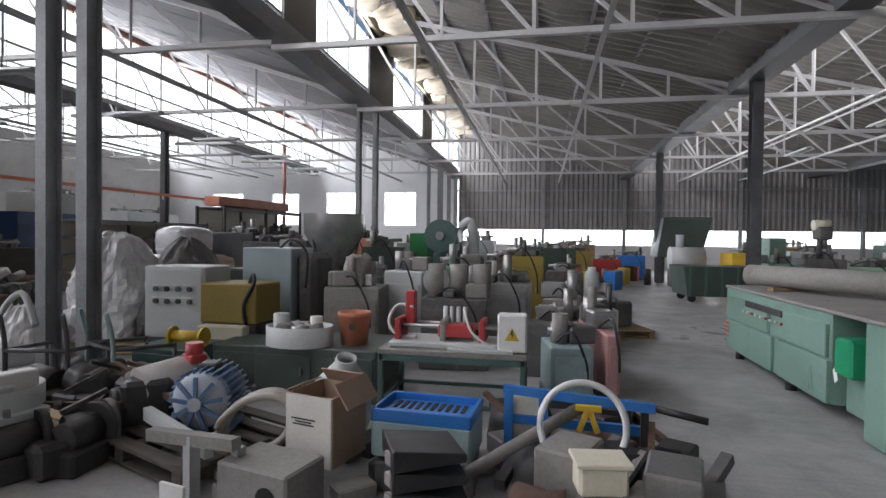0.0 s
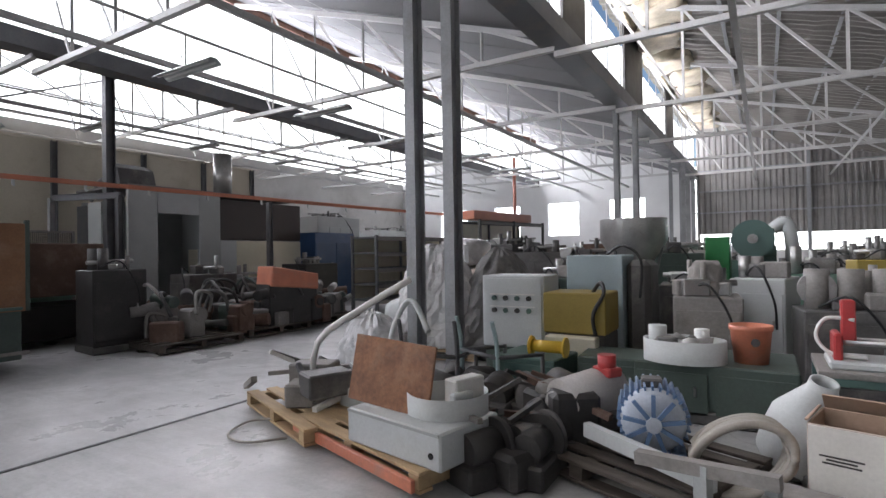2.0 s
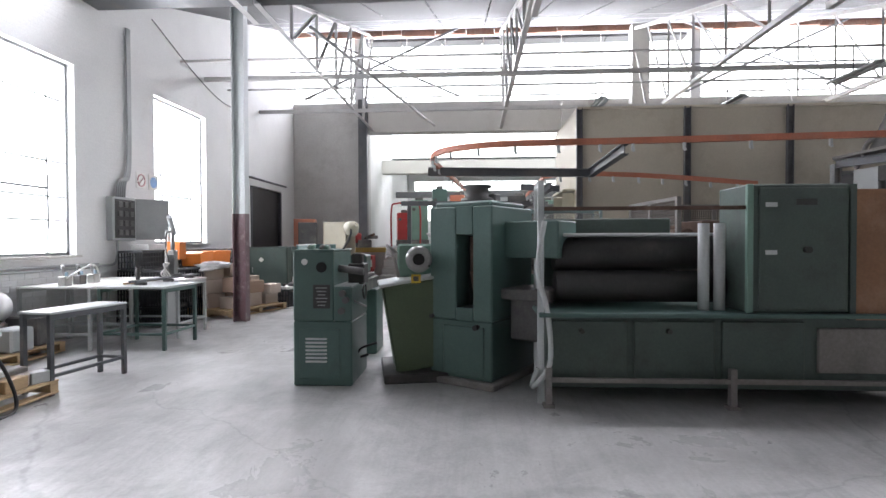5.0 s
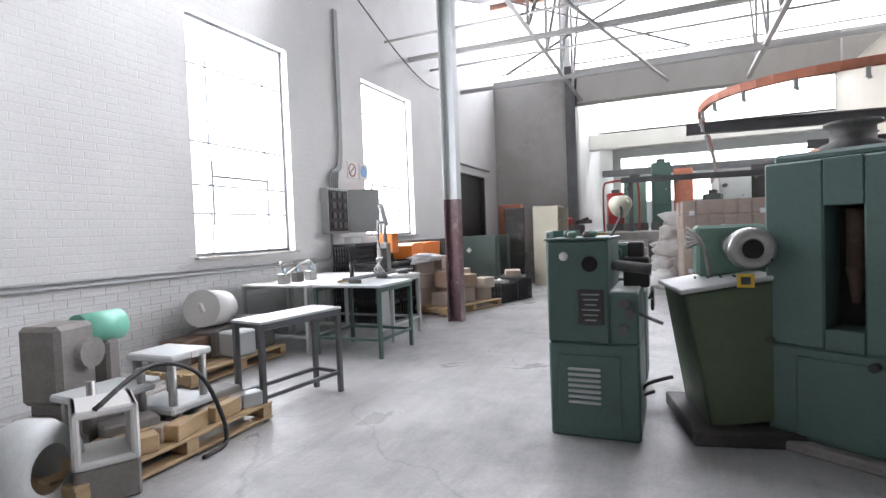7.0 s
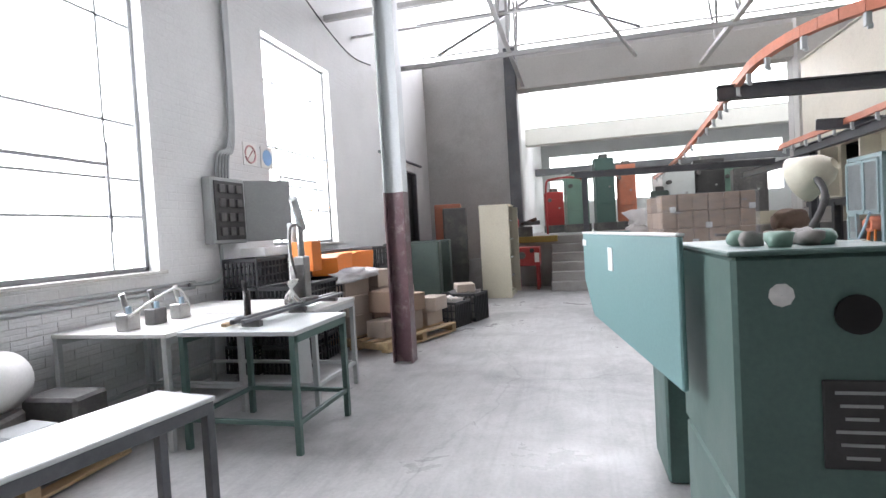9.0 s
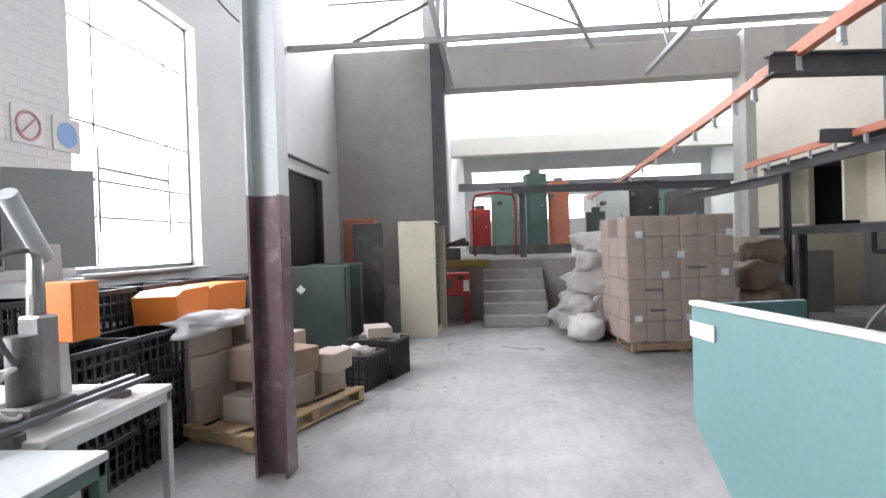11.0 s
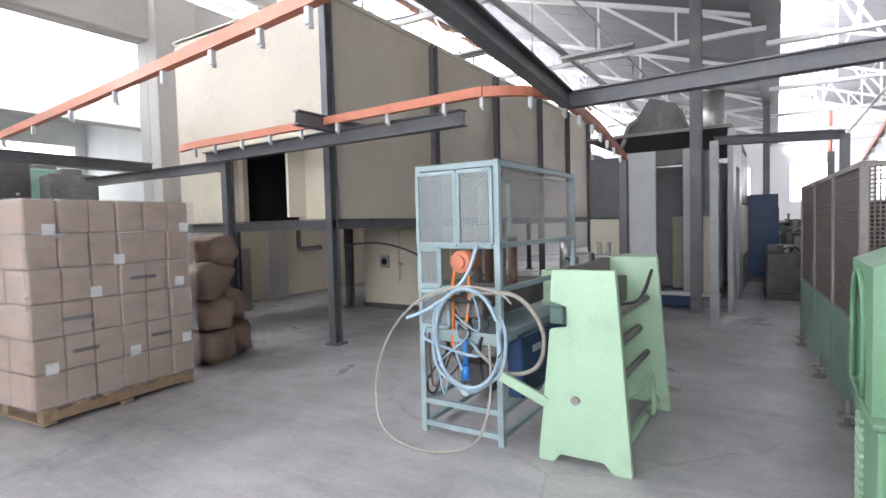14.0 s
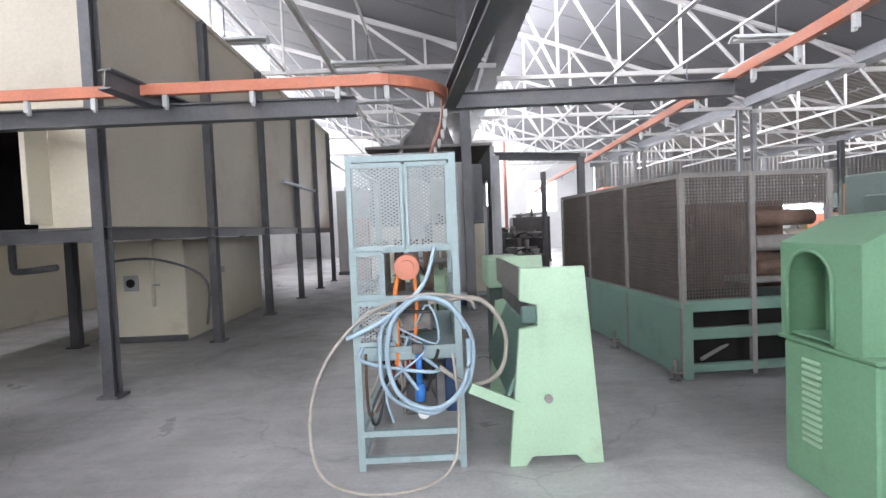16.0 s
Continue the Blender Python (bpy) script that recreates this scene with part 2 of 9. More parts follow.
M_RUST = mat("rusty brown steel", (0.16, 0.10, 0.075), 0.75, 0.2, 0.3, 4, 0.2, 45, 0.35, (0.26, 0.2, 0.16), 4)
M_CONCSTEP = mat("grey concrete step", (0.40, 0.39, 0.37), 0.85, 0, 0.12, 2, 0.25, 40, 0.35, (0.24, 0.23, 0.22), 2.5)
M_PIPERED = mat("dull red pipe", (0.42, 0.16, 0.11), 0.5, 0, 0.15, 3, 0.05, 50, 0.3, (0.3, 0.19, 0.15), 3)
M_WIREGREY = mat("blue-grey mesh wire", (0.44, 0.49, 0.49), 0.5, 0.2, 0.12, 4, 0.0, 60)
M_WIREDARK = mat("dusty brown mesh wire", (0.16, 0.14, 0.125), 0.6, 0.3, 0.2, 4, 0.0, 60)
M_BLUEHOSE = mat("pale blue hose", (0.36, 0.50, 0.60), 0.4, 0, 0.1, 4, 0.03, 60, 0.2, (0.3, 0.33, 0.35), 5)
M_WHITEPIPE = mat("off-white plastic tube", (0.72, 0.72, 0.70), 0.4, 0, 0.05, 4, 0.03, 60, 0.2, (0.45, 0.42, 0.38), 5)
M_EMERALD = mat("emerald plastic", (0.02, 0.32, 0.15), 0.35, 0, 0.08, 4, 0.03, 60)
M_AQUA = mat("aqua green plastic", (0.25, 0.68, 0.52), 0.4, 0, 0.08, 4, 0.03, 60)
# Near-black colour that paints the shade inside holes, slots and hollows.
M_INNERSHADE = mat("near-black inside shade", (0.012, 0.011, 0.011), 0.85, 0, 0.2, 3, 0.05, 40)
M_TEXT = mat("dark printed ink", (0.06, 0.055, 0.05), 0.8, 0, 0.05, 3, 0.0, 60)
M_BRICKRED = mat("concrete and brick blocks", (0.45, 0.42, 0.39), 0.85, 0, 0.2, 4, 0.3, 40, 0.3, (0.35, 0.24, 0.18), 3)


def floor_material():
    """Old power-floated concrete: worn sheen, damp patches, oil stains, scuffs and fine cracks."""
    m = bpy.data.materials.new("worn concrete floor")
    m.use_nodes = True
    n, l = m.node_tree.nodes, m.node_tree.links
    b = n["Principled BSDF"]
    tc = n.new("ShaderNodeTexCoord")

    def spread(sx, sy, rz):
        mp = n.new("ShaderNodeMapping")
        mp.inputs["Scale"].default_value, mp.inputs["Rotation"].default_value = (sx, sy, 1), (0, 0, rz)
        l.new(tc.outputs["Object"], mp.inputs["Vector"])
        return mp.outputs[0]

    def cloud(vec, s, detail, rough_, warp=0.0):
        t = n.new("ShaderNodeTexNoise")
        for k, v in (("Scale", s), ("Detail", detail), ("Roughness", rough_), ("Distortion", warp)):
            t.inputs[k].default_value = v
        l.new(vec, t.inputs["Vector"])
        return t.outputs["Fac"]

    def ramp(fac, p0, v0, p1, v1):
        r = n.new("ShaderNodeMapRange")
        for k, v in enumerate((p0, p1, v0, v1)):
            r.inputs[k + 1].default_value = v
        l.new(fac, r.inputs[0])
        return r.outputs[0]

    def times(x, y):
        k = n.new("ShaderNodeMath")
        k.operation = "MULTIPLY"
        l.new(x, k.inputs[0])
        l.new(y, k.inputs[1])
        return k.outputs[0]

    plain = spread(1, 1, 0)
    broad = cloud(plain, 0.35, 6, 0.6, 0.6)
    blot = cloud(plain, 1.7, 9, 0.72, 0.4)
    grain = cloud(plain, 38, 5, 0.7)
    scuff = cloud(spread(0.5, 5.5, 0.25), 1.6, 7, 0.7, 0.8)
    v = n.new("ShaderNodeTexVoronoi")
    v.feature = "DISTANCE_TO_EDGE"
    v.inputs["Scale"].default_value = 0.2
    wob = n.new("ShaderNodeVectorMath")
    wob.operation = "MULTIPLY_ADD"
    nz = n.new("ShaderNodeTexNoise")
    nz.inputs["Scale"].default_value, nz.inputs["Detail"].default_value = 1.1, 6
    l.new(plain, nz.inputs["Vector"])
    l.new(nz.outputs["Color"], wob.inputs[0])
    wob.inputs[1].default_value = (0.9, 0.9, 0)
    l.new(plain, wob.inputs[2])
    l.new(wob.outputs[0], v.inputs["Vector"])
    crack = ramp(v.outputs["Distance"], 0.0008, 0.84, 0.003, 1.0)
    tone = times(times(ramp(broad, 0.3, 0.325, 0.68, 0.51), ramp(blot, 0.2, 0.66, 0.6, 1.04)), times(ramp(scuff, 0.3, 0.84, 0.55, 1.0), times(ramp(grain, 0.25, 0.86, 0.6, 1.04), crack)))
    col = n.new("ShaderNodeCombineColor")
    warm = n.new("ShaderNodeMath")
    warm.operation = "MULTIPLY"
    l.new(tone, warm.inputs[0])
    warm.inputs[1].default_value = 0.985
    l.new(tone, col.inputs[0])
    l.new(tone, col.inputs[1])
    l.new(warm.outputs[0], col.inputs[2])
    l.new(col.outputs[0], b.inputs["Base Color"])
    l.new(ramp(times(blot, broad), 0.12, 0.6, 0.36, 0.26), b.inputs["Roughness"])
    bp = n.new("ShaderNodeBump")
    bp.inputs["Strength"].default_value, bp.inputs["Distance"].default_value = 0.22, 0.008
    l.new(times(grain, crack), bp.inputs["Height"])
    l.new(bp.outputs[0], b.inputs["Normal"])
    return m


def brick_relief(m):
    """Courses of painted brick showing as faint relief through thick whitewash."""
    n, l = m.node_tree.nodes, m.node_tree.links
    b = n["Principled BSDF"]
    tc, sep, com = n.new("ShaderNodeTexCoord"), n.new("ShaderNodeSeparateXYZ"), n.new("ShaderNodeCombineXYZ")
    l.new(tc.outputs["Object"], sep.inputs[0])
    l.new(sep.outputs[0], com.inputs[0])
    l.new(sep.outputs[2], com.inputs[1])
    br = n.new("ShaderNodeTexBrick")
    for k, v in (("Scale", 1.0), ("Mortar Size", 0.006), ("Mortar Smooth", 0.6), ("Brick Width", 0.23), ("Row Height", 0.078)):
        br.inputs[k].default_value = v
    br.inputs["Color1"].default_value, br.inputs["Color2"].default_value = (1, 1, 1, 1), (0.86, 0.86, 0.86, 1)
    br.inputs["Mortar"].default_value = (0.1, 0.1, 0.1, 1)
    l.new(com.outputs[0], br.inputs["Vector"])
    low = b.inputs["Normal"].links[0].from_node
    bp = n.new("ShaderNodeBump")
    bp.inputs["Strength"].default_value, bp.inputs["Distance"].default_value = 0.42, 0.01
    l.new(br.outputs["Color"], bp.inputs["Height"])
    l.new(low.outputs[0], bp.inputs["Normal"])
    l.new(bp.outputs[0], b.inputs["Normal"])


M_FLOOR = floor_material()
brick_relief(M_WHITEWALL)


def film_material():
    """Thin crumpled clear film."""
    m = bpy.data.materials.new("clear stretch film")
    m.use_nodes = True
    n, l = m.node_tree.nodes, m.node_tree.links
    b = n["Principled BSDF"]
    b.inputs["Base Color"].default_value = (0.85, 0.85, 0.86, 1)
    b.inputs["Roughness"].default_value = 0.22
    t = n.new("ShaderNodeTexNoise")
    t.inputs["Scale"].default_value, t.inputs["Detail"].default_value = 5, 8
    tc = n.new("ShaderNodeTexCoord")
    mp = n.new("ShaderNodeMapping")
    mp.inputs["Scale"].default_value = (1, 1, 2.5)
    l.new(tc.outputs["Object"], mp.inputs["Vector"])
    l.new(mp.outputs[0], t.inputs["Vector"])
    r = n.new("ShaderNodeValToRGB")
    r.color_ramp.elements[0].position, r.color_ramp.elements[0].color = 0.3, (0.08,) * 3 + (1,)
    r.color_ramp.elements[1].position, r.color_ramp.elements[1].color = 0.8, (0.36,) * 3 + (1,)
    l.new(t.outputs["Fac"], r.inputs[0])
    l.new(r.outputs[0], b.inputs["Alpha"])
    bp = n.new("ShaderNodeBump")
    bp.inputs["Strength"].default_value, bp.inputs["Distance"].default_value = 0.8, 0.03
    l.new(t.outputs["Fac"], bp.inputs["Height"])
    l.new(bp.outputs[0], b.inputs["Normal"])
    return m


def glass_material(name, tint, alpha):
    m = bpy.data.materials.new(name)
    m.use_nodes = True
    b = m.node_tree.nodes["Principled BSDF"]
    b.inputs["Base Color"].default_value = (*tint, 1)
    b.inputs["Roughness"].default_value = 0.12
    b.inputs["Alpha"].default_value = alpha
    return m


M_FILM = film_material()
M_PERSPEX = glass_material("dusty clear sheet", (0.42, 0.43, 0.42), 0.35)

# ---- mesh helpers ----


def bm_box(cx, cy, cz, sx, sy, sz, bevel=0.008, turn=0.0, bm=None):
    """A box by centre and size, its edges softened, turned about z."""
    own = bmesh.new()
    bmesh.ops.create_cube(own, size=1.0, matrix=Matrix.Diagonal((sx, sy, sz, 1)))
    if bevel and min(sx, sy, sz) > 2.5 * bevel:
        bmesh.ops.bevel(own, geom=own.edges[:], offset=bevel, segments=1, affect="EDGES")
    bmesh.ops.transform(own, matrix=pose(cx, cy, cz, 0, 0, turn), verts=own.verts)
    return merge(bm, own)


def merge(bm, own):
    if bm is None:
        return own
    tmp = bpy.data.meshes.new("tmp")
    own.to_mesh(tmp)
    own.free()
    bm.from_mesh(tmp)
    bpy.data.meshes.remove(tmp)
    return bm


def bm_cyl(p0, p1, r, r2=None, seg=16, bm=None, cap=True):
    """A round bar or cone from p0 to p1."""
    p0, p1 = Vector(p0), Vector(p1)
    d = p1 - p0
    own = bmesh.new()
    bmesh.ops.create_cone(own, cap_ends=cap, segments=seg, radius1=r, radius2=r if r2 is None else r2, depth=d.length)
    m = Matrix.Translation((p0 + p1) / 2) @ d.to_track_quat("Z", "Y").to_matrix().to_4x4()
    bmesh.ops.transform(own, matrix=m, verts=own.verts)
    for f in own.faces:
        f.smooth = len(f.verts) == 4
    return merge(bm, own)


def bm_bar(p0, p1, w, h=None, bm=None):
    """A square bar between two points."""
    p0, p1 = Vector(p0), Vector(p1)
    d = p1 - p0
    own = bmesh.new()
    bmesh.ops.create_cube(own, size=1.0, matrix=Matrix.Diagonal((w, h or w, d.length, 1)))
    m = Matrix.Translation((p0 + p1) / 2) @ d.to_track_quat("Z", "Y").to_matrix().to_4x4()
    bmesh.ops.transform(own, matrix=m, verts=own.verts)
    return merge(bm, own)


def bm_angle(p0, p1, w=0.06, t=0.008, bm=None):
    """A steel angle (L section) between two points."""
    p0, p1 = Vector(p0), Vector(p1)
    d = p1 - p0
    own = bmesh.new()
    for sx, sy, ox, oy in ((w, t, 0, -w / 2), (t, w, -w / 2, 0)):
        bmesh.ops.create_cube(own, size=1.0, matrix=Matrix.Translation((ox, oy, 0)) @ Matrix.Diagonal((sx, sy, d.length, 1)))
    m = Matrix.Translation((p0 + p1) / 2) @ d.to_track_quat("Z", "Y").to_matrix().to_4x4()
    bmesh.ops.transform(own, matrix=m, verts=own.verts)
    return merge(bm, own)


def bm_ibeam(p0, p1, w, h, t=0.012, bm=None, spin=0.0):
    """A rolled steel joist between two points."""
    p0, p1 = Vector(p0), Vector(p1)
    d = p1 - p0
    own = bmesh.new()
    a, e, f, k = w / 2, t / 2, h / 2 + t / 2, h / 2 - t / 2
    outline = [(-a, -f), (a, -f), (a, -k), (e, -k), (e, k), (a, k), (a, f), (-a, f), (-a, k), (-e, k), (-e, -k), (-a, -k)]
    low = [own.verts.new((x, y, -d.length / 2)) for x, y in outline]
    top = [own.verts.new((x, y, d.length / 2)) for x, y in outline]
    for n_ in range(12):
        own.faces.new((low[n_ - 1], low[n_], top[n_], top[n_ - 1]))
    own.faces.new(low[::-1])
    own.faces.new(top)
    m = Matrix.Translation((p0 + p1) / 2) @ d.to_track_quat("Z", "Y").to_matrix().to_4x4() @ pose(0, 0, 0, 0, 0, spin)
    bmesh.ops.transform(own, matrix=m, verts=own.verts)
    return merge(bm, own)


def smooth_path(pts, closed=False, steps=6):
    """Points of a soft curve through pts."""
    pts = [Vector(p) for p in pts]
    n, out = len(pts), []
    for i in range(n if closed else n - 1):
        a, b = pts[i], pts[(i + 1) % n]
        p = pts[i - 1] if closed or i else a
        q = pts[(i + 2) % n] if closed or i + 2 < n else b
        for k in range(steps):
            s = k / steps
            out.append(0.5 * (2 * a + (b - p) * s + (2 * p - 5 * a + 4 * b - q) * s * s + (3 * a - p - 3 * b + q) * s ** 3))
    if not closed:
        out.append(pts[-1])
    return out


def bm_tube(pts, r, seg=8, closed=False, bm=None, steps=6):
    """A hose or rod swept along a soft path."""
    path = smooth_path(pts, closed, steps) if steps else [Vector(p) for p in pts]
    own, rings, n = bmesh.new(), [], len(path)
    up = Vector((0.13, 0.07, 1)).normalized()
    for i, p in enumerate(path):
        a = path[i - 1] if closed or i else p
        c = path[(i + 1) % n] if closed or i + 1 < n else p
        d = (c - a).normalized()
        u = d.cross(up)
        if u.length < 0.05:
            u = d.cross(Vector((1, 0.2, 0)))
        u.normalize()
        v = d.cross(u)
        rings.append([own.verts.new(p + r * (math.cos(2 * math.pi * k / seg) * u + math.sin(2 * math.pi * k / seg) * v)) for k in range(seg)])
    for i in range(n if closed else n - 1):
        ra, rb = rings[i], rings[(i + 1) % n]
        for k in range(seg):
            own.faces.new((ra[k], ra[(k + 1) % seg], rb[(k + 1) % seg], rb[k])).smooth = True
    if not closed:
        own.faces.new(rings[0][::-1])
        own.faces.new(rings[-1])
    return merge(bm, own)


def bm_prism(outline, depth, m=None, bevel=0.0, bm=None):
    """A flat outline in x and z, pushed back by depth along y."""
    own = bmesh.new()
    f = own.faces.new([own.verts.new((x, 0, z)) for x, z in outline])
    e = bmesh.ops.extrude_face_region(own, geom=[f])
    bmesh.ops.translate(own, verts=[v for v in e["geom"] if isinstance(v, bmesh.types.BMVert)], vec=(0, depth, 0))
    bmesh.ops.recalc_face_normals(own, faces=own.faces[:])
    if bevel:
        bmesh.ops.bevel(own, geom=own.edges[:], offset=bevel, segments=1, affect="EDGES")
    if m:
        bmesh.ops.transform(own, matrix=m, verts=own.verts)
    return merge(bm, own)


def bm_lathe(profile, m=None, seg=24, bm=None):
    """A turned shape from (radius, height) pairs about z."""
    own, rings = bmesh.new(), []
    for r, z in profile:
        rings.append([own.verts.new((max(r, 0.0005) * math.cos(2 * math.pi * k / seg), max(r, 0.0005) * math.sin(2 * math.pi * k / seg), z)) for k in range(seg)])
    for ra, rb in zip(rings, rings[1:]):
        for k in range(seg):
            own.faces.new((ra[k], ra[(k + 1) % seg], rb[(k + 1) % seg], rb[k])).smooth = True
    bmesh.ops.recalc_face_normals(own, faces=own.faces[:])
    if m:
        bmesh.ops.transform(own, matrix=m, verts=own.verts)
    return merge(bm, own)


def bm_blob(cx, cy, cz, sx, sy, sz, seed=0, rough=0.18, sub=3, bm=None, turn=0.0):
    """A sagging lumpy body such as a filled sack."""
    own = bmesh.new()
    bmesh.ops.create_icosphere(own, subdivisions=sub, radius=1.0)
    off = Vector((seed * 3.7, seed * 1.9, seed * 5.3))
    for v in own.verts:
        p = v.co.copy()
        sq = Vector([math.copysign(abs(c) ** 0.65, c) for c in p])
        k = 1 + rough * noise.noise(p * 1.6 + off) + 0.4 * rough * noise.noise(p * 5 + off)
        v.co = Vector((sq.x * sx / 2, sq.y * sy / 2, sq.z * sz / 2)) * k * 0.95
    bmesh.ops.transform(own, matrix=pose(cx, cy, cz, 0, 0, turn), verts=own.verts)
    for f in own.faces:
        f.smooth = True
    return merge(bm, own)


def part(name, bm, material, parent=None, label=""):
    me = bpy.data.meshes.new(name)
    bm.to_mesh(me)
    bm.free()
    me.materials.append(material)
    ob = new(name, me)
    if parent is not None:
        ob.parent = parent
    if label:
        ob["label"] = label
    return ob


def thing(name, x, y, z=0.0, rz=0.0, label="", category="", group=""):
    ob = new(name)
    ob.empty_display_size = 0.1
    ob.matrix_world = pose(x, y, z, 0, 0, rz)
    return tagged(ob, label, category, group)


def setting(name, bm, material, label, category):
    return tagged(part(name, bm, material), label, category, kind="structure")


def solo(name, bm, material, label, category, at=(0, 0, 0), rz=0.0, group=""):
    """A thing that is one mesh."""
    ob = part(name, bm, material)
    ob.matrix_world = pose(*at, 0, 0, rz)
    return tagged(ob, label, category, group)


def share(name, ob, parent, m, label=""):
    """One more object on the mesh of ob."""
    o = new(name, ob.data)
    o.parent = parent
    o.matrix_basis = m
    if label:
        o["label"] = label
    return o

# ---- the hall: floor, walls, roof ----
fl = bm_box((XFAR + XRIGHT) / 2, YMID, -0.15, XRIGHT - XFAR + 1, LEN + 1, 0.3, 0)
setting("floor", fl, M_FLOOR, "dusty grey concrete floor with stains and cracks", "floor")
setting("ground", bm_box(0, 0, -0.4, 400, 400, 0.1, 0), mat("pale yard", (0.5, 0.48, 0.45), 0.9, 0, 0.1, 0.2), "pale concrete yard outside", "ground")
setting("floor_joint", bm_box(-4.62, 3.5, 0.002, 0.035, 16, 0.006, 0), M_BLACK, "dark open joint in the concrete floor", "floor joint")


def wall_with_openings(name, axis, at, thick, a0, a1, z1, openings, material, label):
    """A wall along x or y with rectangular openings (a0, a1, z0, z1)."""
    bm = bmesh.new()
    cuts = sorted({a0, a1, *(o[0] for o in openings), *(o[1] for o in openings)})
    for p, q in zip(cuts, cuts[1:]):
        holes = sorted((o[2], o[3]) for o in openings if o[0] <= p and o[1] >= q)
        z = 0.0
        for h0, h1 in holes + [(z1, z1)]:
            if h0 > z + 1e-6:
                c = (p + q) / 2
                if axis == "x":
                    bm_box(c, at, (z + h0) / 2, q - p, thick, h0 - z, 0, 0, bm)
                else:
                    bm_box(at, c, (z + h0) / 2, thick, q - p, h0 - z, 0, 0, bm)
            z = h1
    return setting(name, bm, material, label, "wall")


W1, W2, D1 = (-11.1, -9.44, 1.15, 3.9), (-14.85, -13.0, 1.3, 4.0), (-19.3, -17.1, 0.0, 2.8)
wall_with_openings("wall_south", "x", YWIN - 0.15, 0.3, XFAR - 0.3, XRIGHT, 9.6, [W1, W2, D1], M_WHITEWALL, "whitewashed brick wall with tall steel windows")
wall_with_openings("wall_west", "y", XFAR - 0.15, 0.3, YWIN - 0.3, YEND, ZSILL, [(-3.7, 2.36, 1.13, 4.76)], M_GREYWALL, "grey painted wall with a wide high opening")
wins = [(-17.6, -15.75, 2.15, 3.9), (-13.95, -12.35, 2.15, 3.9), (-10.7, -9.0, 2.15, 3.95), (-7.4, -5.65, 2.15, 3.95)]
wall_with_openings("wall_north", "x", YEND + 0.15, 0.3, XFAR - 0.3, XG2, 9.0, wins, M_WHITEWALL, "white painted end wall with four windows")
setting("wall_east", bm_box(XRIGHT + 0.1, YMID, 4.5, 0.2, LEN, 9, 0), M_SHEET, "dull steel wall", "wall")


def corrugated(a0, a1, z0, z1, pitch, depth):
    bm = bmesh.new()
    n = int((a1 - a0) / pitch)
    prev = None
    for i in range(n):
        for f, d in ((0.0, 0), (0.35, 0), (0.5, depth), (0.85, depth)):
            x = a0 + (i + f) * pitch
            cur = (bm.verts.new((x, d, z0)), bm.verts.new((x, d, z1)))
            if prev:
                bm.faces.new((prev[0], cur[0], cur[1], prev[1]))
            prev = cur
    return bm


bm = corrugated(XG2 + 0.1, XRIGHT, 2.0, 8.0, 0.24, 0.035)
bmesh.ops.translate(bm, verts=bm.verts, vec=(0, YEND, 0))
setting("cladding_north", bm, M_SHEET, "grey corrugated steel end wall above an open strip", "wall")
setting("plinth_north", bm_box((XG2 + XRIGHT) / 2, YEND + 0.1, 0.62, XRIGHT - XG2, 0.2, 1.24, 0), M_GREYWALL, "low grey wall under an open strip", "wall")
for zz in (3.0, 4.0, 4.95):
    setting("cladding_rail", bm_box((XG2 + XRIGHT) / 2, YEND - 0.06, zz, XRIGHT - XG2, 0.06, 0.07, 0), M_COLUMNPALE, "grey horizontal rail on the corrugated wall", "rail")
for xx in (1.05, 5.0, 6.6, 10.3, 15.5, 19):
    setting("end_post", bm_ibeam((xx, YEND - 0.12, 0), (xx, YEND - 0.12, 6.5), 0.14, 0.14), M_COLUMNPALE, "grey steel post at the corrugated wall", "post")

# sawtooth roofs: from the top of a clerestory down to the next gutter


def roof_slope(x0, z0, x1, z1, y0, y1, wave, nx, sag, seed):
    bm = bmesh.new()
    n = int((y1 - y0) / wave * 4)
    rows = []
    for j in range(nx + 1):
        s = j / nx
        row = []
        for i in range(n + 1):
            y = y0 + (y1 - y0) * i / n
            z = z0 + (z1 - z0) * s + 0.03 * (1 if i % 4 in (0, 1) else -1)
            z += sag * noise.noise((s * 9 + seed, y * 0.8, 0)) + sag * 0.5 * noise.noise((s * 22, y * 2.0, seed))
            row.append(bm.verts.new((x0 + (x1 - x0) * s, y, z)))
        rows.append(row)
    for ra, rb in zip(rows, rows[1:]):
        for i in range(n):
            bm.faces.new((ra[i], ra[i + 1], rb[i + 1], rb[i]))
    return bm


def boarded_slope(x0, z0, x1, z1, y0, y1):
    bm = bmesh.new()
    m = look((0, 0, 0), (x1 - x0, 0, z1 - z0))
    ln = math.hypot(x1 - x0, z1 - z0)
    ang = math.degrees(math.atan2(z0 - z1, x1 - x0))
    n = int((y1 - y0) / 1.2)
    for i in range(n):
        y = y0 + (y1 - y0) * (i + 0.5) / n
        own = bm_box(0, 0, 0, ln, (y1 - y0) / n - 0.03, 0.05, 0.0)
        bmesh.ops.transform(own, matrix=pose((x0 + x1) / 2, y, (z0 + z1) / 2, 0, ang, 0), verts=own.verts)
        merge(bm, own)
    own = bm_box(0, 0, 0, ln + 0.3, y1 - y0, 0.03, 0)
    bmesh.ops.transform(own, matrix=pose((x0 + x1) / 2, (y0 + y1) / 2, (z0 + z1) / 2 + 0.06, 0, ang, 0), verts=own.verts)
    return merge(bm, own)


def ceiling(name, bm, material, label):
    return tagged(part(name, bm, material), label, "ceiling", kind="structure")


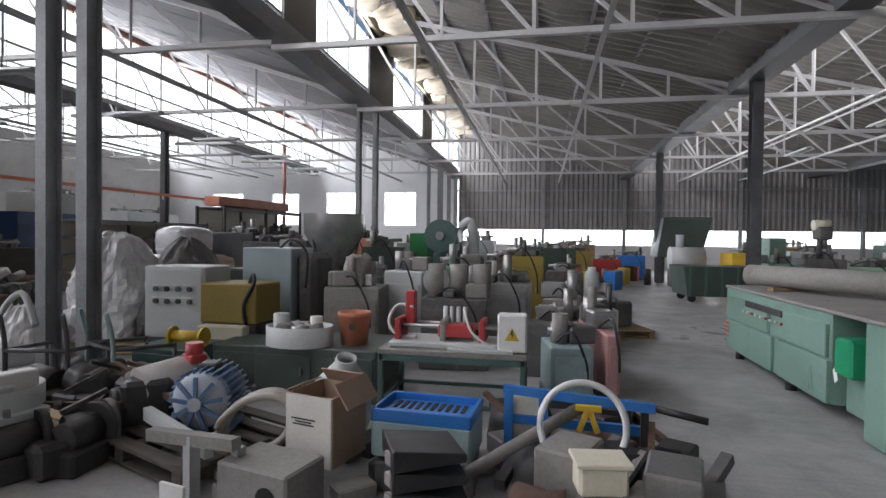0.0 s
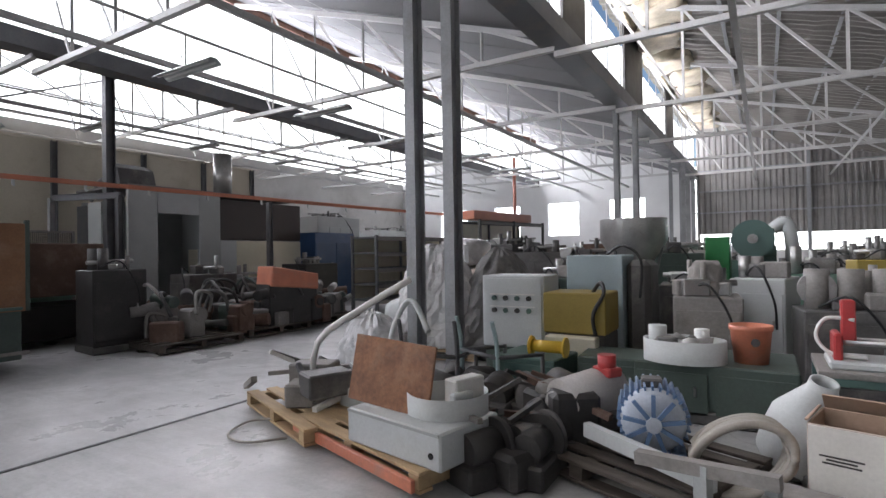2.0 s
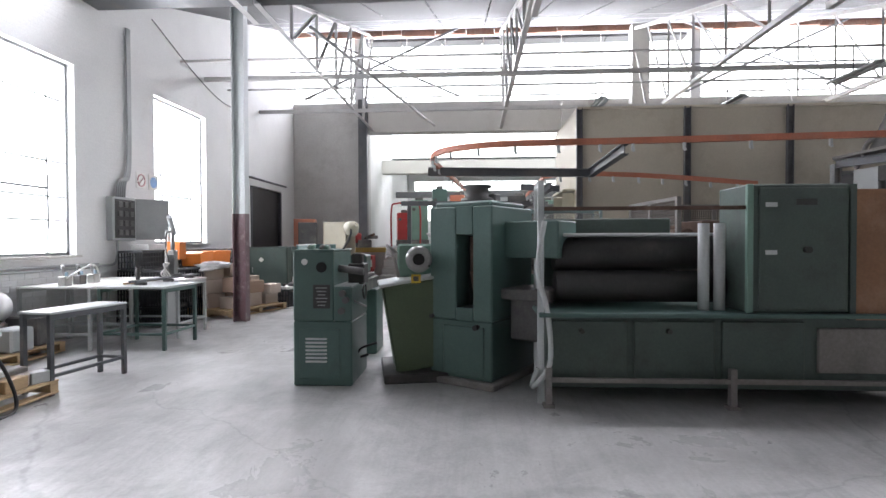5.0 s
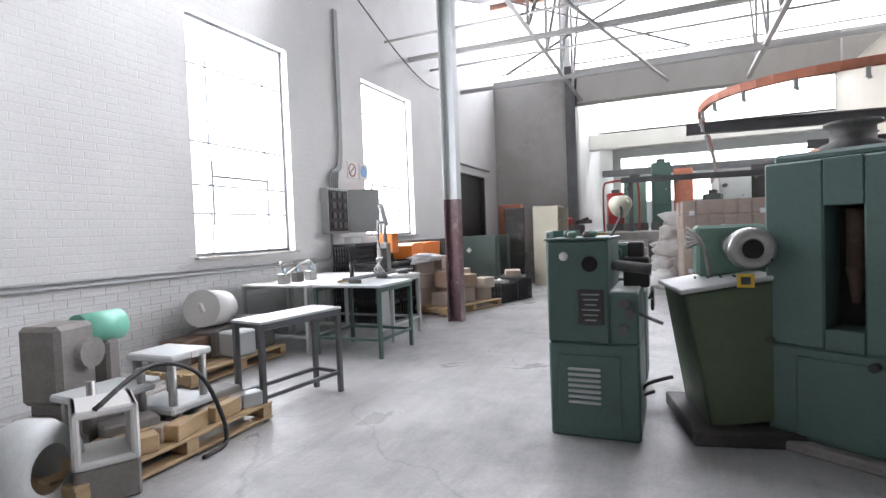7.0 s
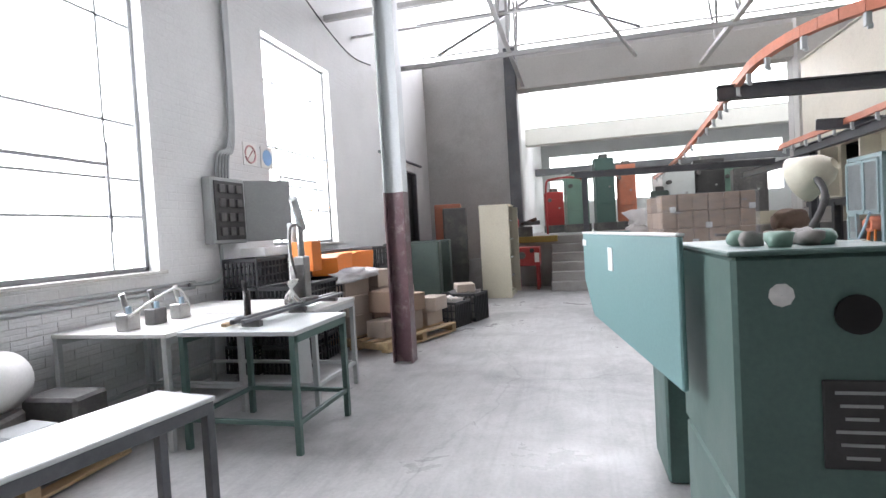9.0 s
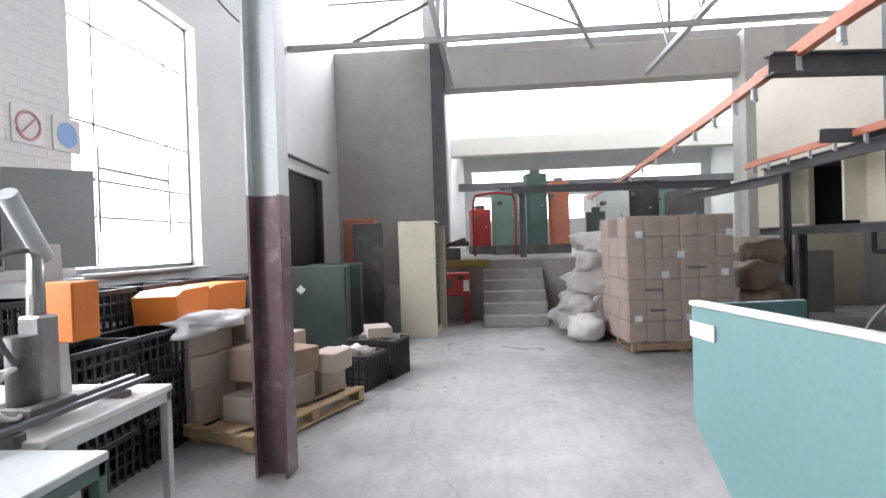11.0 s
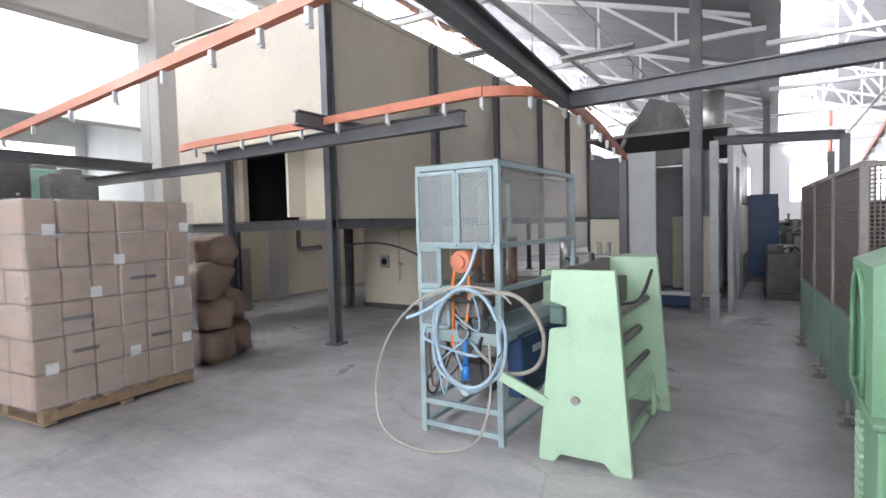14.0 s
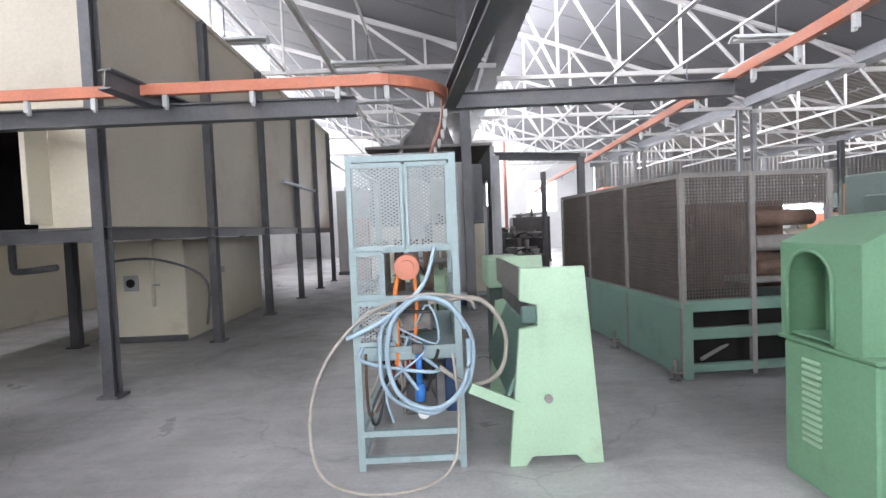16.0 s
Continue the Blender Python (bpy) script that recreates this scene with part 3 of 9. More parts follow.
BAYS = [("west", XFAR, XG1), ("middle", XG1, XG2), ("hall", XG2, XG3), ("east", XG3, XG4), ("outer", XG4, XRIGHT)]
for nm, x0, x1 in BAYS[:2]:
    ceiling("ceiling_" + nm, boarded_slope(x0 - 0.4, ZT[x0] + 0.2, x1, ZG[x1] + 0.16, YWIN, YEND), M_ROOFGREY, "grey boarded underside of a sawtooth roof")
for k, (nm, x0, x1) in enumerate(BAYS[2:]):
    z0 = ZT.get(x0, 6.8)
    ceiling("ceiling_" + nm, roof_slope(x0 - 0.4, z0 + 0.25, x1, ZG[x1] + 0.13, YWIN, YEND, 0.3, (44, 26, 8)[k], 0.085, 1 + 4 * k), M_ROOF, "sagging corrugated roof sheeting under a sawtooth roof")

rng = random.Random(4)


def fringe(x, z, y0, y1, drop):
    """The ragged edge where a roof overhangs its clerestory."""
    bm = bmesh.new()
    y = y0
    while y < y1:
        w = rng.uniform(0.5, 1.1)
        bm_box(x, y + w / 2, z, 0.10, w - 0.015, drop * rng.uniform(0.8, 1.25), 0.01, rng.uniform(-2, 2), bm)
        y += w
    return bm


for nm, xx in (("west", XFAR), ("middle", XG1)):
    setting("roof_edge_" + nm, fringe(xx + 0.06, ZT[xx], YWIN, YEND, 0.32), M_FRINGE, "ragged rusty red roof edge above the glazing", "roof edge")
setting("roof_edge_hall", fringe(XG2 + 0.1, ZT[XG2], YWIN, YEND, 0.3), M_INSUL, "torn cream insulation along the roof edge", "roof edge")
bm = bmesh.new()
for k in range(16):
    bm_blob(XG2 + 0.75 + rng.uniform(-0.2, 0.25), YWIN + 5 + k * 1.75, ZT[XG2] - 0.28, 1.1, 1.5, 0.35, k, 0.5, 3, bm)
setting("insulation", bm, M_INSUL, "torn cream insulation hanging under the roof edge", "insulation")


def gutter(x):
    outline = [(-0.22, 0.34), (-0.22, -0.05), (0.22, -0.05), (0.22, 0.26), (0.19, 0.26), (0.19, 0.0), (-0.19, 0.0), (-0.19, 0.34)]
    return bm_prism(outline, LEN, pose(x, YWIN, ZG[x]))


for nm, xx in (("middle", XG1), ("hall", XG2), ("east", XG3), ("outer", XG4)):
    setting("gutter_" + nm, gutter(xx), M_COLUMN, "dark steel valley gutter", "gutter")


def clerestory(nm, x, z0, z1, step, dark):
    frame_ = thing("window_" + nm, x, 0, 0, 0, "long patent-glazed clerestory with thin bars", "window")
    frame_["kind"] = "structure"
    y = YWIN
    first_bar = None
    while y < YEND:
        if first_bar is None:
            first_bar = part("glazing_bar", bm_box(0, 0, (z0 + z1) / 2, 0.03, 0.02, z1 - z0, 0), dark, frame_)
            first_bar.location.y = y
        else:
            share("glazing_bar", first_bar, frame_, pose(0, y, 0))
        y += step
    for z in (z0 + 0.03, z0 + 0.22, z1 - 0.1):
        part("window_rail", bm_box(0.02, YMID, z, 0.05, LEN, 0.045, 0), dark, frame_)


clerestory("west", XFAR - 0.12, ZSILL, ZT[XFAR], 1.22, M_TRUSS)
clerestory("middle", XG1 - 0.05, ZG[XG1] + 0.3, ZT[XG1], 1.22, M_TRUSS)
clerestory("hall", XG2 - 0.05, ZG[XG2] + 0.3, ZT[XG2], 1.22, M_COLUMN)
clerestory("east", XG3 - 0.05, ZG[XG3] + 0.3, ZT[XG3], 1.22, M_TRUSS)
# dark boards close parts of the hall clerestory
for y0, y1 in ((8.9, 10.2), (13.4, 15.6), (19.6, 21.2)):
    setting("blind_panel", bm_box(XG2 + 0.02, (y0 + y1) / 2, 5.95, 0.05, y1 - y0, 2.0, 0), M_BLACK, "dark board over part of the clerestory", "panel")


def truss(x0, x1, y, panels):
    """A light angle-iron truss: level bottom chord, sloping top chord, web of posts and diagonals."""
    zg, zt = ZG[x1], ZT[x0]
    t = thing("roof_truss", x0, y, zg, 0, "pale grey angle-iron roof truss", "roof truss", "roof trusses")
    w, h0, h1 = x1 - x0, zt - zg - 0.1, 0.12
    part("bottom_chord", bm_angle((0, 0, -0.08), (w, 0, -0.08), 0.085), M_TRUSS, t)
    part("top_chord", bm_angle((0, 0, h0), (w, 0, h1), 0.085), M_TRUSS, t)
    top = lambda s: h0 + (h1 - h0) * s
    for i in range(1, panels):
        s = i / panels
        part("web_post", bm_angle((w * s, 0, -0.08), (w * s, 0, top(s)), 0.05), M_TRUSS, t)
    for i in range(panels):
        s, e = i / panels, (i + 1) / panels
        part("web_diagonal", bm_angle((w * s, 0, top(s)), (w * e, 0, -0.08), 0.05), M_TRUSS, t)
    return t


for nm, x0, x1 in BAYS[:4]:
    one = None
    for k in range(-1, 7):
        yy = 0.5 + 4.05 * k
        if one is None:
            one = truss(x0, x1, yy, 6)
        else:
            copy_thing(one, pose(x0, yy, ZG[x1]))
    bm = bmesh.new()
    zg, zt = ZG[x1], ZT[x0]
    for k in range(1, 8):
        s = k / 8
        z = zt + 0.05 + (zg + 0.18 - zt) * s
        bm_angle((x0 + (x1 - x0) * s, YWIN, z), (x0 + (x1 - x0) * s, YEND, z), 0.07, 0.01, bm)
    setting("purlins", bm, M_TRUSS if nm != "hall" else M_COLUMNPALE, "steel purlins under the roof", "purlins")
    for s in (0.3, 0.62):
        setting("tie_bar", bm_angle((x0 + (x1 - x0) * s, YWIN, zg - 0.13), (x0 + (x1 - x0) * s, YEND, zg - 0.13), 0.08), M_TRUSS, "pale steel tie bar running the length of the bay", "tie bar")
# cross braces before the west clerestory
for y0 in (-3.2, 8.4, 20.0):
    t = thing("wind_brace", XFAR + 0.35, y0, ZSILL, 0, "crossed steel wind brace before the clerestory", "brace", "wind braces")
    part("brace_bar", bm_angle((0, -2.4, 0.1), (0, 2.4, 2.2), 0.06), M_COLUMNPALE, t)
    part("brace_bar", bm_angle((0.05, 2.4, 0.1), (0.05, -2.4, 2.2), 0.06), M_COLUMNPALE, t)
setting("brace_tube", bm_cyl((XFAR + 0.3, YWIN, 6.65), (XFAR + 0.3, YEND, 6.65), 0.03, None, 8), M_COLUMNPALE, "steel tube running before the clerestory", "tube")

# columns
for y0 in (4.74, 13.1, 21.4):
    for x0 in (-3.53, -3.1):
        setting("column", bm_ibeam((x0, y0, 0), (x0, y0, ZG[XG2]), 0.11, 0.16, 0.012), M_COLUMNPALE, "tall grey steel joist column", "column")
for yy in (23.5, 25.5, 27.5):
    setting("column", bm_ibeam((XG2, yy, 0), (XG2, yy, ZG[XG2]), 0.16, 0.16), M_COLUMNPALE, "tall grey steel joist column", "column")
for yy in (16.3,):
    setting("column", bm_ibeam((XG1 - 0.1, yy, 0), (XG1 - 0.1, yy, ZG[XG1]), 0.18, 0.2), M_COLUMN, "dark steel joist column", "column")
for yy in (11.7, 20.0):
    setting("column", bm_ibeam((XG3, yy, 0), (XG3, yy, ZG[XG3]), 0.2, 0.2), M_COLUMN, "dark steel joist column", "column")
setting("wall_pier", bm_box(XFAR + 0.15, 2.75, 2.8, 0.3, 0.78, 5.6, 0.01), M_PLASTER, "pale plastered pier beside the opening", "pier")
setting("wall_pier", bm_box(XFAR + 0.2, 4.7, 3.95, 0.4, 0.52, 7.9, 0.01), M_PLASTER, "pale plastered pier rising before the glazing", "pier")
setting("wall_pier", bm_box(XFAR + 0.1, -3.85, 3.0, 0.2, 0.28, 5.6, 0.005), M_COLUMN, "dark steel jamb beside the opening", "jamb")
setting("lintel", bm_box(XFAR + 0.06, -0.66, 5.14, 0.12, 6.05, 0.75, 0.01), M_PLASTER, "pale plastered lintel over the wide opening", "lintel")
p = thing("pillar", -12.38, -4.26, 0, 0, "steel column, maroon below and white above", "column")
p["kind"] = "structure"
part("painted_foot", bm_ibeam((0, 0, 0), (0, 0, 1.8), 0.17, 0.2, 0.016), M_MAROON, p, "chipped maroon paint")
part("shaft", bm_ibeam((0, 0, 1.8), (0, 0, 5.3), 0.17, 0.2, 0.016), M_LIGHTGREY, p, "white painted upper shaft")


def steel_window(name, x0, x1, z0, z1):
    w = thing(name, x0, YWIN - 0.14, z0, 0, "tall steel-framed window in the white wall", "window")
    w["kind"] = "structure"
    W, Hh = x1 - x0, z1 - z0
    for zz in (0.02, Hh - 0.02):
        part("window_frame", bm_box(W / 2, 0, zz, W, 0.05, 0.04, 0), M_GREY, w)
    for xx in (0.02, W - 0.02):
        part("window_frame", bm_box(xx, 0, Hh / 2, 0.04, 0.05, Hh, 0), M_GREY, w)
    for s in (0.2, 0.52, 0.7, 0.82):
        part("glazing_bar", bm_box(W / 2, 0, Hh * (1 - s), W, 0.03, 0.022, 0), M_GREY, w)
    for s in (0.22, 0.78):
        part("glazing_bar", bm_box(W * s, 0, Hh / 2, 0.022, 0.03, Hh, 0), M_GREY, w)
    sash = part("sash", bm_box(W * 0.5, 0.02, Hh * 0.34, W * 0.55, 0.03, 0.03, 0), M_COLUMNPALE, w)
    for dx in (0.225, 0.775):
        part("sash_bar", bm_box(W * dx, 0.022, Hh * 0.27, 0.03, 0.03, Hh * 0.28, 0), M_COLUMNPALE, w)
    part("window_sill", bm_box(W / 2, 0.1, -0.015, W + 0.06, 0.22, 0.03, 0.004), M_PLASTER, w)


steel_window("window_1", *W1)
steel_window("window_2", *W2)
for k, (x0, x1, z0, z1) in enumerate(wins):
    w = thing("window_%d" % (k + 3), x0, YEND + 0.1, z0, 0, "white barred window in the end wall", "window")
    w["kind"] = "structure"
    for s in (0.0, 0.33, 0.66, 1.0):
        part("glazing_bar", bm_box((x1 - x0) * s, 0, (z1 - z0) / 2, 0.04, 0.04, z1 - z0, 0), M_TRUSS, w)
    for s in (0.0, 0.5, 1.0):
        part("glazing_bar", bm_box((x1 - x0) / 2, 0, (z1 - z0) * s, x1 - x0, 0.04, 0.04, 0), M_TRUSS, w)
d = thing("door_1", -18.2, YWIN - 0.12, 0, 0, "dark steel door in the white wall", "door")
d["kind"] = "structure"
part("door_leaf", bm_box(0, 0, 1.4, 2.2, 0.06, 2.8, 0.005), M_BLACK, d)
for xx in (-1.05, 1.05):
    part("door_frame", bm_box(xx, 0.09, 1.39, 0.08, 0.1, 2.78, 0.005), M_COLUMN, d)
part("door_rail", bm_cyl((-1.3, 0.2, 2.98), (1.5, 0.2, 2.98), 0.03, None, 8), M_COLUMN, d)

# platform, steps and the room beyond
setting("platform", bm_box(-19.85, -0.4, 0.565, 1.2, 7.6, 1.13, 0.01), M_CONCSTEP, "raised concrete loading platform", "platform")
setting("floor_upper", bm_box(-27.0, 0, 1.03, 13.0, 14, 0.2, 0), M_FLOOR, "raised concrete floor of the next room", "floor")
st = thing("steps", -18.12, -2.98, 0, 0, "six worn concrete steps up to the platform", "steps")
st["kind"] = "structure"
for k in range(6):
    part("step", bm_box(-0.14 - 0.25 * k, 0.56, 0.094 * (k + 1), 0.26, 1.12, 0.188 * (k + 1), 0.012), M_CONCSTEP, st)
setting("wall_next_south", bm_box(-27, -4.0, 4.0, 13, 0.3, 8, 0), M_WHITEWALL, "white wall of the next room", "wall")
setting("wall_next_north", bm_box(-27, 6.5, 4.0, 13, 0.3, 8, 0), M_WHITEWALL, "white wall of the next room", "wall")
wall_with_openings("wall_next_west", "y", -32.0, 0.3, -4.0, 6.5, 8.0, [(-3.5, 6.0, 2.4, 3.4), (-3.5, 6.0, 4.0, 4.5)], M_WHITEWALL, "white wall with strips of glazing")
setting("beam_next", bm_box(-24.0, 1, 4.15, 0.4, 10, 0.5, 0.01), M_PLASTER, "pale concrete beam across the next room", "beam")
setting("beam_next", bm_box(-27.5, 1, 3.4, 0.3, 10, 0.25, 0.01), M_COLUMN, "dark steel beam across the next room", "beam")
ceiling("ceiling_next", boarded_slope(-26.6, 7.6, -20.8, 7.8, -4, 6.5), M_ROOFGREY, "grey roof boards of the next room")
ceiling("ceiling_next_low", boarded_slope(-32.5, 7.0, -26.6, 4.9, -4, 6.5), M_ROOFGREY, "grey roof boards of the next room")
backdrop("backdrop_next", (-26.4, 1.2, 6.0), (0, 1.2, 6.0), 10.6, 2.2, GLOW)
backdrop("backdrop_next_west", (-33.0, 1.2, 3.4), (0, 1.2, 3.4), 12, 4, GLOW)

# ---- things: machines and stores of the west side ----


def panel_box(t, name, cx, cy, cz, sx, sy, sz, m, label="", bevel=0.012):
    return part(name, bm_box(cx, cy, cz, sx, sy, sz, bevel), m, t, label)


def louvres(t, x, y, z, w, n, pitch, m, face="x"):
    """A stack of pressed slats on a panel facing +x or -y."""
    one = None
    for k in range(n):
        if one is None:
            own = bm_box(0, 0, 0, 0.018 if face == "x" else w, w if face == "x" else 0.018, pitch * 0.5, 0.004)
            one = part("louvre", own, m, t)
            one.matrix_basis = pose(x, y, z)
        else:
            share("louvre", one, t, pose(x, y, z - k * pitch))


def bolts(t, pts, r, axis, m):
    one = None
    for p in pts:
        if one is None:
            d = Vector(axis) * 0.02
            one = part("bolt", bm_cyl((0, 0, 0), tuple(d), r, None, 6), m, t)
            one.matrix_basis = pose(*p)
        else:
            share("bolt", one, t, pose(*p))


def pallet(x, y, rz=0.0, L=1.2, W=1.0, m=None, z=0.0, label="worn wooden pallet on the floor"):
    m = m or M_WOOD
    t = thing("pallet", x, y, z, rz, label, "pallet", "pallets")
    board = part("deck_board", bm_box(0, 0, 0, L, 0.1, 0.02, 0.003), m, t)
    board.matrix_basis = pose(0, -W / 2 + 0.05, 0.125)
    for k in range(1, 6):
        share("deck_board", board, t, pose(0, -W / 2 + 0.05 + (W - 0.1) * k / 5, 0.125))
    run = part("stringer", bm_box(0, 0, 0, 0.09, W, 0.075, 0.004), m, t)
    run.matrix_basis = pose(-L / 2 + 0.05, 0, 0.0775)
    for k in (0, L / 2 - 0.05):
        share("stringer", run, t, pose(k, 0, 0.0775))
    low = part("bottom_board", bm_box(0, 0, 0, L, 0.1, 0.02, 0.003), m, t)
    low.matrix_basis = pose(0, -W / 2 + 0.05, 0.0275)
    for k in (0, W / 2 - 0.05):
        share("bottom_board", low, t, pose(0, k, 0.0275))
    foot = part("runner", bm_box(0, 0, 0, L, 0.1, 0.02, 0.003), m, t)
    foot.matrix_basis = pose(0, 0, 0.01)
    return t


def carton(x, y, z, sx, sy, sz, rz=0.0, m=None, label="plain brown cardboard carton", taped=True):
    t = thing("carton", x, y, z, rz, label, "box", "cardboard cartons")
    part("box_body", bm_box(0, 0, sz / 2, sx, sy, sz, 0.008), m or M_CARD, t)
    if taped:
        part("tape", bm_box(0, 0, sz + 0.001, sx * 0.99, 0.05, 0.002, 0), M_WRAP, t)
    return t


def crate(x, y, z, rz=0.0, L=0.58, W=0.38, h=0.295, m=None, label="black slatted plastic crate"):
    m = m or M_PLASTICBLACK
    t = thing("crate", x, y, z, rz, label, "crate", "plastic crates")
    part("base", bm_box(0, 0, 0.012, L, W, 0.024, 0.004), m, t)
    for sg in (-1, 1):
        part("rim", bm_box(0, sg * W / 2, h - 0.02, L, 0.025, 0.04, 0.004), m, t)
        part("rim", bm_box(sg * L / 2, 0, h - 0.02, 0.025, W, 0.04, 0.004), m, t)
    bm = bmesh.new()
    for k in range(9):
        u = -0.5 + k / 8
        bm_box(u * L, -W / 2, h / 2, 0.02, 0.016, h, 0, 0, bm)
        bm_box(u * L, W / 2, h / 2, 0.02, 0.016, h, 0, 0, bm)
        bm_box(-L / 2, u * W, h / 2, 0.016, 0.02, h, 0, 0, bm)
        bm_box(L / 2, u * W, h / 2, 0.016, 0.02, h, 0, 0, bm)
    for s in (0.35, 0.65):
        bm_box(0, -W / 2, h * s, L, 0.012, 0.016, 0, 0, bm)
        bm_box(0, W / 2, h * s, L, 0.012, 0.016, 0, 0, bm)
    part("slats", bm, m, t)
    return t


# --- small green lathe with its splash tray
t = thing("lathe", -8.56, -2.05, 0, 0, "green enamelled metal lathe with dusty ledges", "lathe")
panel_box(t, "pedestal", -0.34, 0.275, 0.30, 0.68, 0.55, 0.60, M_GREEN)
panel_box(t, "headstock", -0.35, 0.19, 0.925, 0.7, 0.38, 0.65, M_GREEN)
panel_box(t, "apron", -0.35, 0.465, 0.76, 0.7, 0.17, 0.32, M_GREEN)
panel_box(t, "ledge", -0.35, 0.466, 0.925, 0.66, 0.165, 0.012, M_LIGHTGREY, "dusty pale ledge", 0.003)
panel_box(t, "lid", -0.35, 0.19, 1.256, 0.72, 0.4, 0.014, M_GREEN, "", 0.004)
panel_box(t, "service_door", 0.006, 0.25, 0.3, 0.014, 0.38, 0.46, M_GREEN, "", 0.004)
louvres(t, 0.016, 0.22, 0.44, 0.2, 7, 0.035, M_LIGHTGREY)
# A near-black disc on the uncut casing, painted as the hole's shade.
part("inspection_hole", bm_cyl((0, 0.27, 1.10), (0.012, 0.27, 1.10), 0.048, None, 20), M_INNERSHADE, t)
panel_box(t, "instruction_plate", 0.004, 0.27, 0.83, 0.008, 0.16, 0.22, M_BLACK, "black instruction plate", 0.003)
bm = bmesh.new()
for k in range(6):
    bm_box(0.0095, 0.27, 0.91 - 0.032 * k, 0.002, 0.11 - 0.02 * (k % 3), 0.008, 0, 0, bm)
part("plate_text", bm, M_GREY, t)
part("paint_chip", bm_lathe([(0.0, 0.003), (0.028, 0.003), (0.03, 0.0)], pose(0.002, 0.11, 1.15, 0, 90, 0), 9), M_WHITE, t, "chipped pale spot")
for y, z in ((0.47, 0.86), (0.50, 0.80), (0.46, 0.70)):
    part("dial", bm_cyl((0, y, z), (0.05, y, z), 0.03, None, 14), M_CAST, t)
part("lever", bm_cyl((-0.1, 0.55, 0.78), (-0.02, 0.68, 0.74), 0.012, None, 8), M_STEEL, t)
part("spindle", bm_cyl((-0.2, 0.38, 1.08), (-0.2, 0.62, 1.05), 0.035, None, 14), M_CAST, t)
part("toolpost", merge(bm_box(-0.42, 0.52, 1.02, 0.2, 0.16, 0.2, 0.01), bm_box(-0.42, 0.52, 1.16, 0.12, 0.1, 0.12, 0.01)), M_BLACK, t)
part("handwheel", bm_tube([(-0.25, 0.6 + 0.0, 0.86 + 0.0)] + [(-0.25 + 0.07 * math.cos(a), 0.62, 0.86 + 0.07 * math.sin(a)) for a in [k * math.pi / 5 for k in range(1, 11)]], 0.01, 6), M_CAST, t)
part("bed", merge(bm_box(-1.25, 0.30, 0.84, 1.2, 0.34, 0.14, 0.01), bm_box(-1.25, 0.30, 0.93, 1.2, 0.24, 0.04, 0.006)), M_CAST, t)
panel_box(t, "tail_pedestal", -1.6, 0.275, 0.385, 0.45, 0.5, 0.77, M_GREEN)
part("tailstock", merge(bm_box(-1.55, 0.3, 1.07, 0.3, 0.2, 0.22, 0.02), bm_cyl((-1.75, 0.3, 1.1), (-1.2, 0.3, 1.1), 0.05, None, 14)), M_GREEN, t)
part("lamp_arm", bm_tube([(-0.5, 0.35, 1.26), (-0.52, 0.42, 1.4), (-0.6, 0.4, 1.5)], 0.012, 6), M_CAST, t)
part("lamp_shade", bm_lathe([(0.02, 0.08), (0.05, 0.05), (0.085, -0.04), (0.075, -0.04), (0.04, 0.04)], pose(-0.62, 0.42, 1.48, 0, 70, 40)), M_CREAM, t, "cream lamp shade")
tray = part("splash_tray", bm_prism([(-1.48, 1.3), (-1.48, 1.03), (-1.27, 0.84), (0.0, 0.80), (0.0, 1.3)], 0.02, None, 0.006), M_TEAL, t, "pale turquoise sheet splash guard")
tray.matrix_basis = pose(-0.32, -0.07, 0, 0, 0, 10.5)
part("guard_edge", bm_box(-0.74, 0.01, 1.302, 1.48, 0.03, 0.012, 0.003), M_WHITE, tray, "white worn top edge")
part("paper_tag", bm_box(-0.84, -0.003, 1.18, 0.08, 0.004, 0.11, 0), M_PAPER, tray, "white paper tag")
part("paper_tag", bm_box(-1.43, -0.003, 1.245, 0.09, 0.004, 0.035, 0), M_PAPER, tray, "white paper tag")
part("guard_return", bm_box(-1.465, 0.14, 1.2, 0.016, 0.26, 0.2, 0.003), M_TEAL, tray)
# scrap on the lathe top
t = thing("scrap_parts", -8.85, -1.88, 1.263, 0, "small grimy metal parts lying on a machine", "scrap")
for k in range(7):
    part("casting", bm_blob(rng.uniform(-0.25, 0.2), rng.uniform(-0.1, 0.1), 0.02, 0.09, 0.06, 0.05, k, 0.4, 2), M_SEAGREEN if k % 2 else M_DUSTY, t)

# --- leaning olive cabinet machine with a chuck
t = thing("grinder", -9.1, -1.02, 0.0, 0, "olive green machine cabinet standing askew on an oily tray", "machine")
cab_ = part("cabinet", bm_box(0, 0, 0.0, 0.62, 0.5, 0.84, 0.015), M_GREENOLIVE, t)
cab_.matrix_basis = pose(0.0, 0.02, 0.52, 9, 0, 12)
part("oil_tray", bm_box(0.02, 0.05, 0.045, 0.8, 0.66, 0.09, 0.01, 12), M_BLACK, t, "black oily tray")
deck = part("deck", bm_box(0, 0, 0, 0.66, 0.56, 0.03, 0.008), M_LIGHTGREY, t, "pale worn deck")
deck.matrix_basis = pose(0.0, -0.05, 0.95, 9, 0, 12)
part("chuck", bm_lathe([(0.04, 0.0), (0.05, 0.04), (0.1, 0.05), (0.125, 0.02), (0.125, -0.06), (0.09, -0.08), (0.06, -0.2), (0.02, -0.2)], pose(0.42, 0.13, 1.17, 0, 90, 5)), M_STEEL, t, "steel chuck")
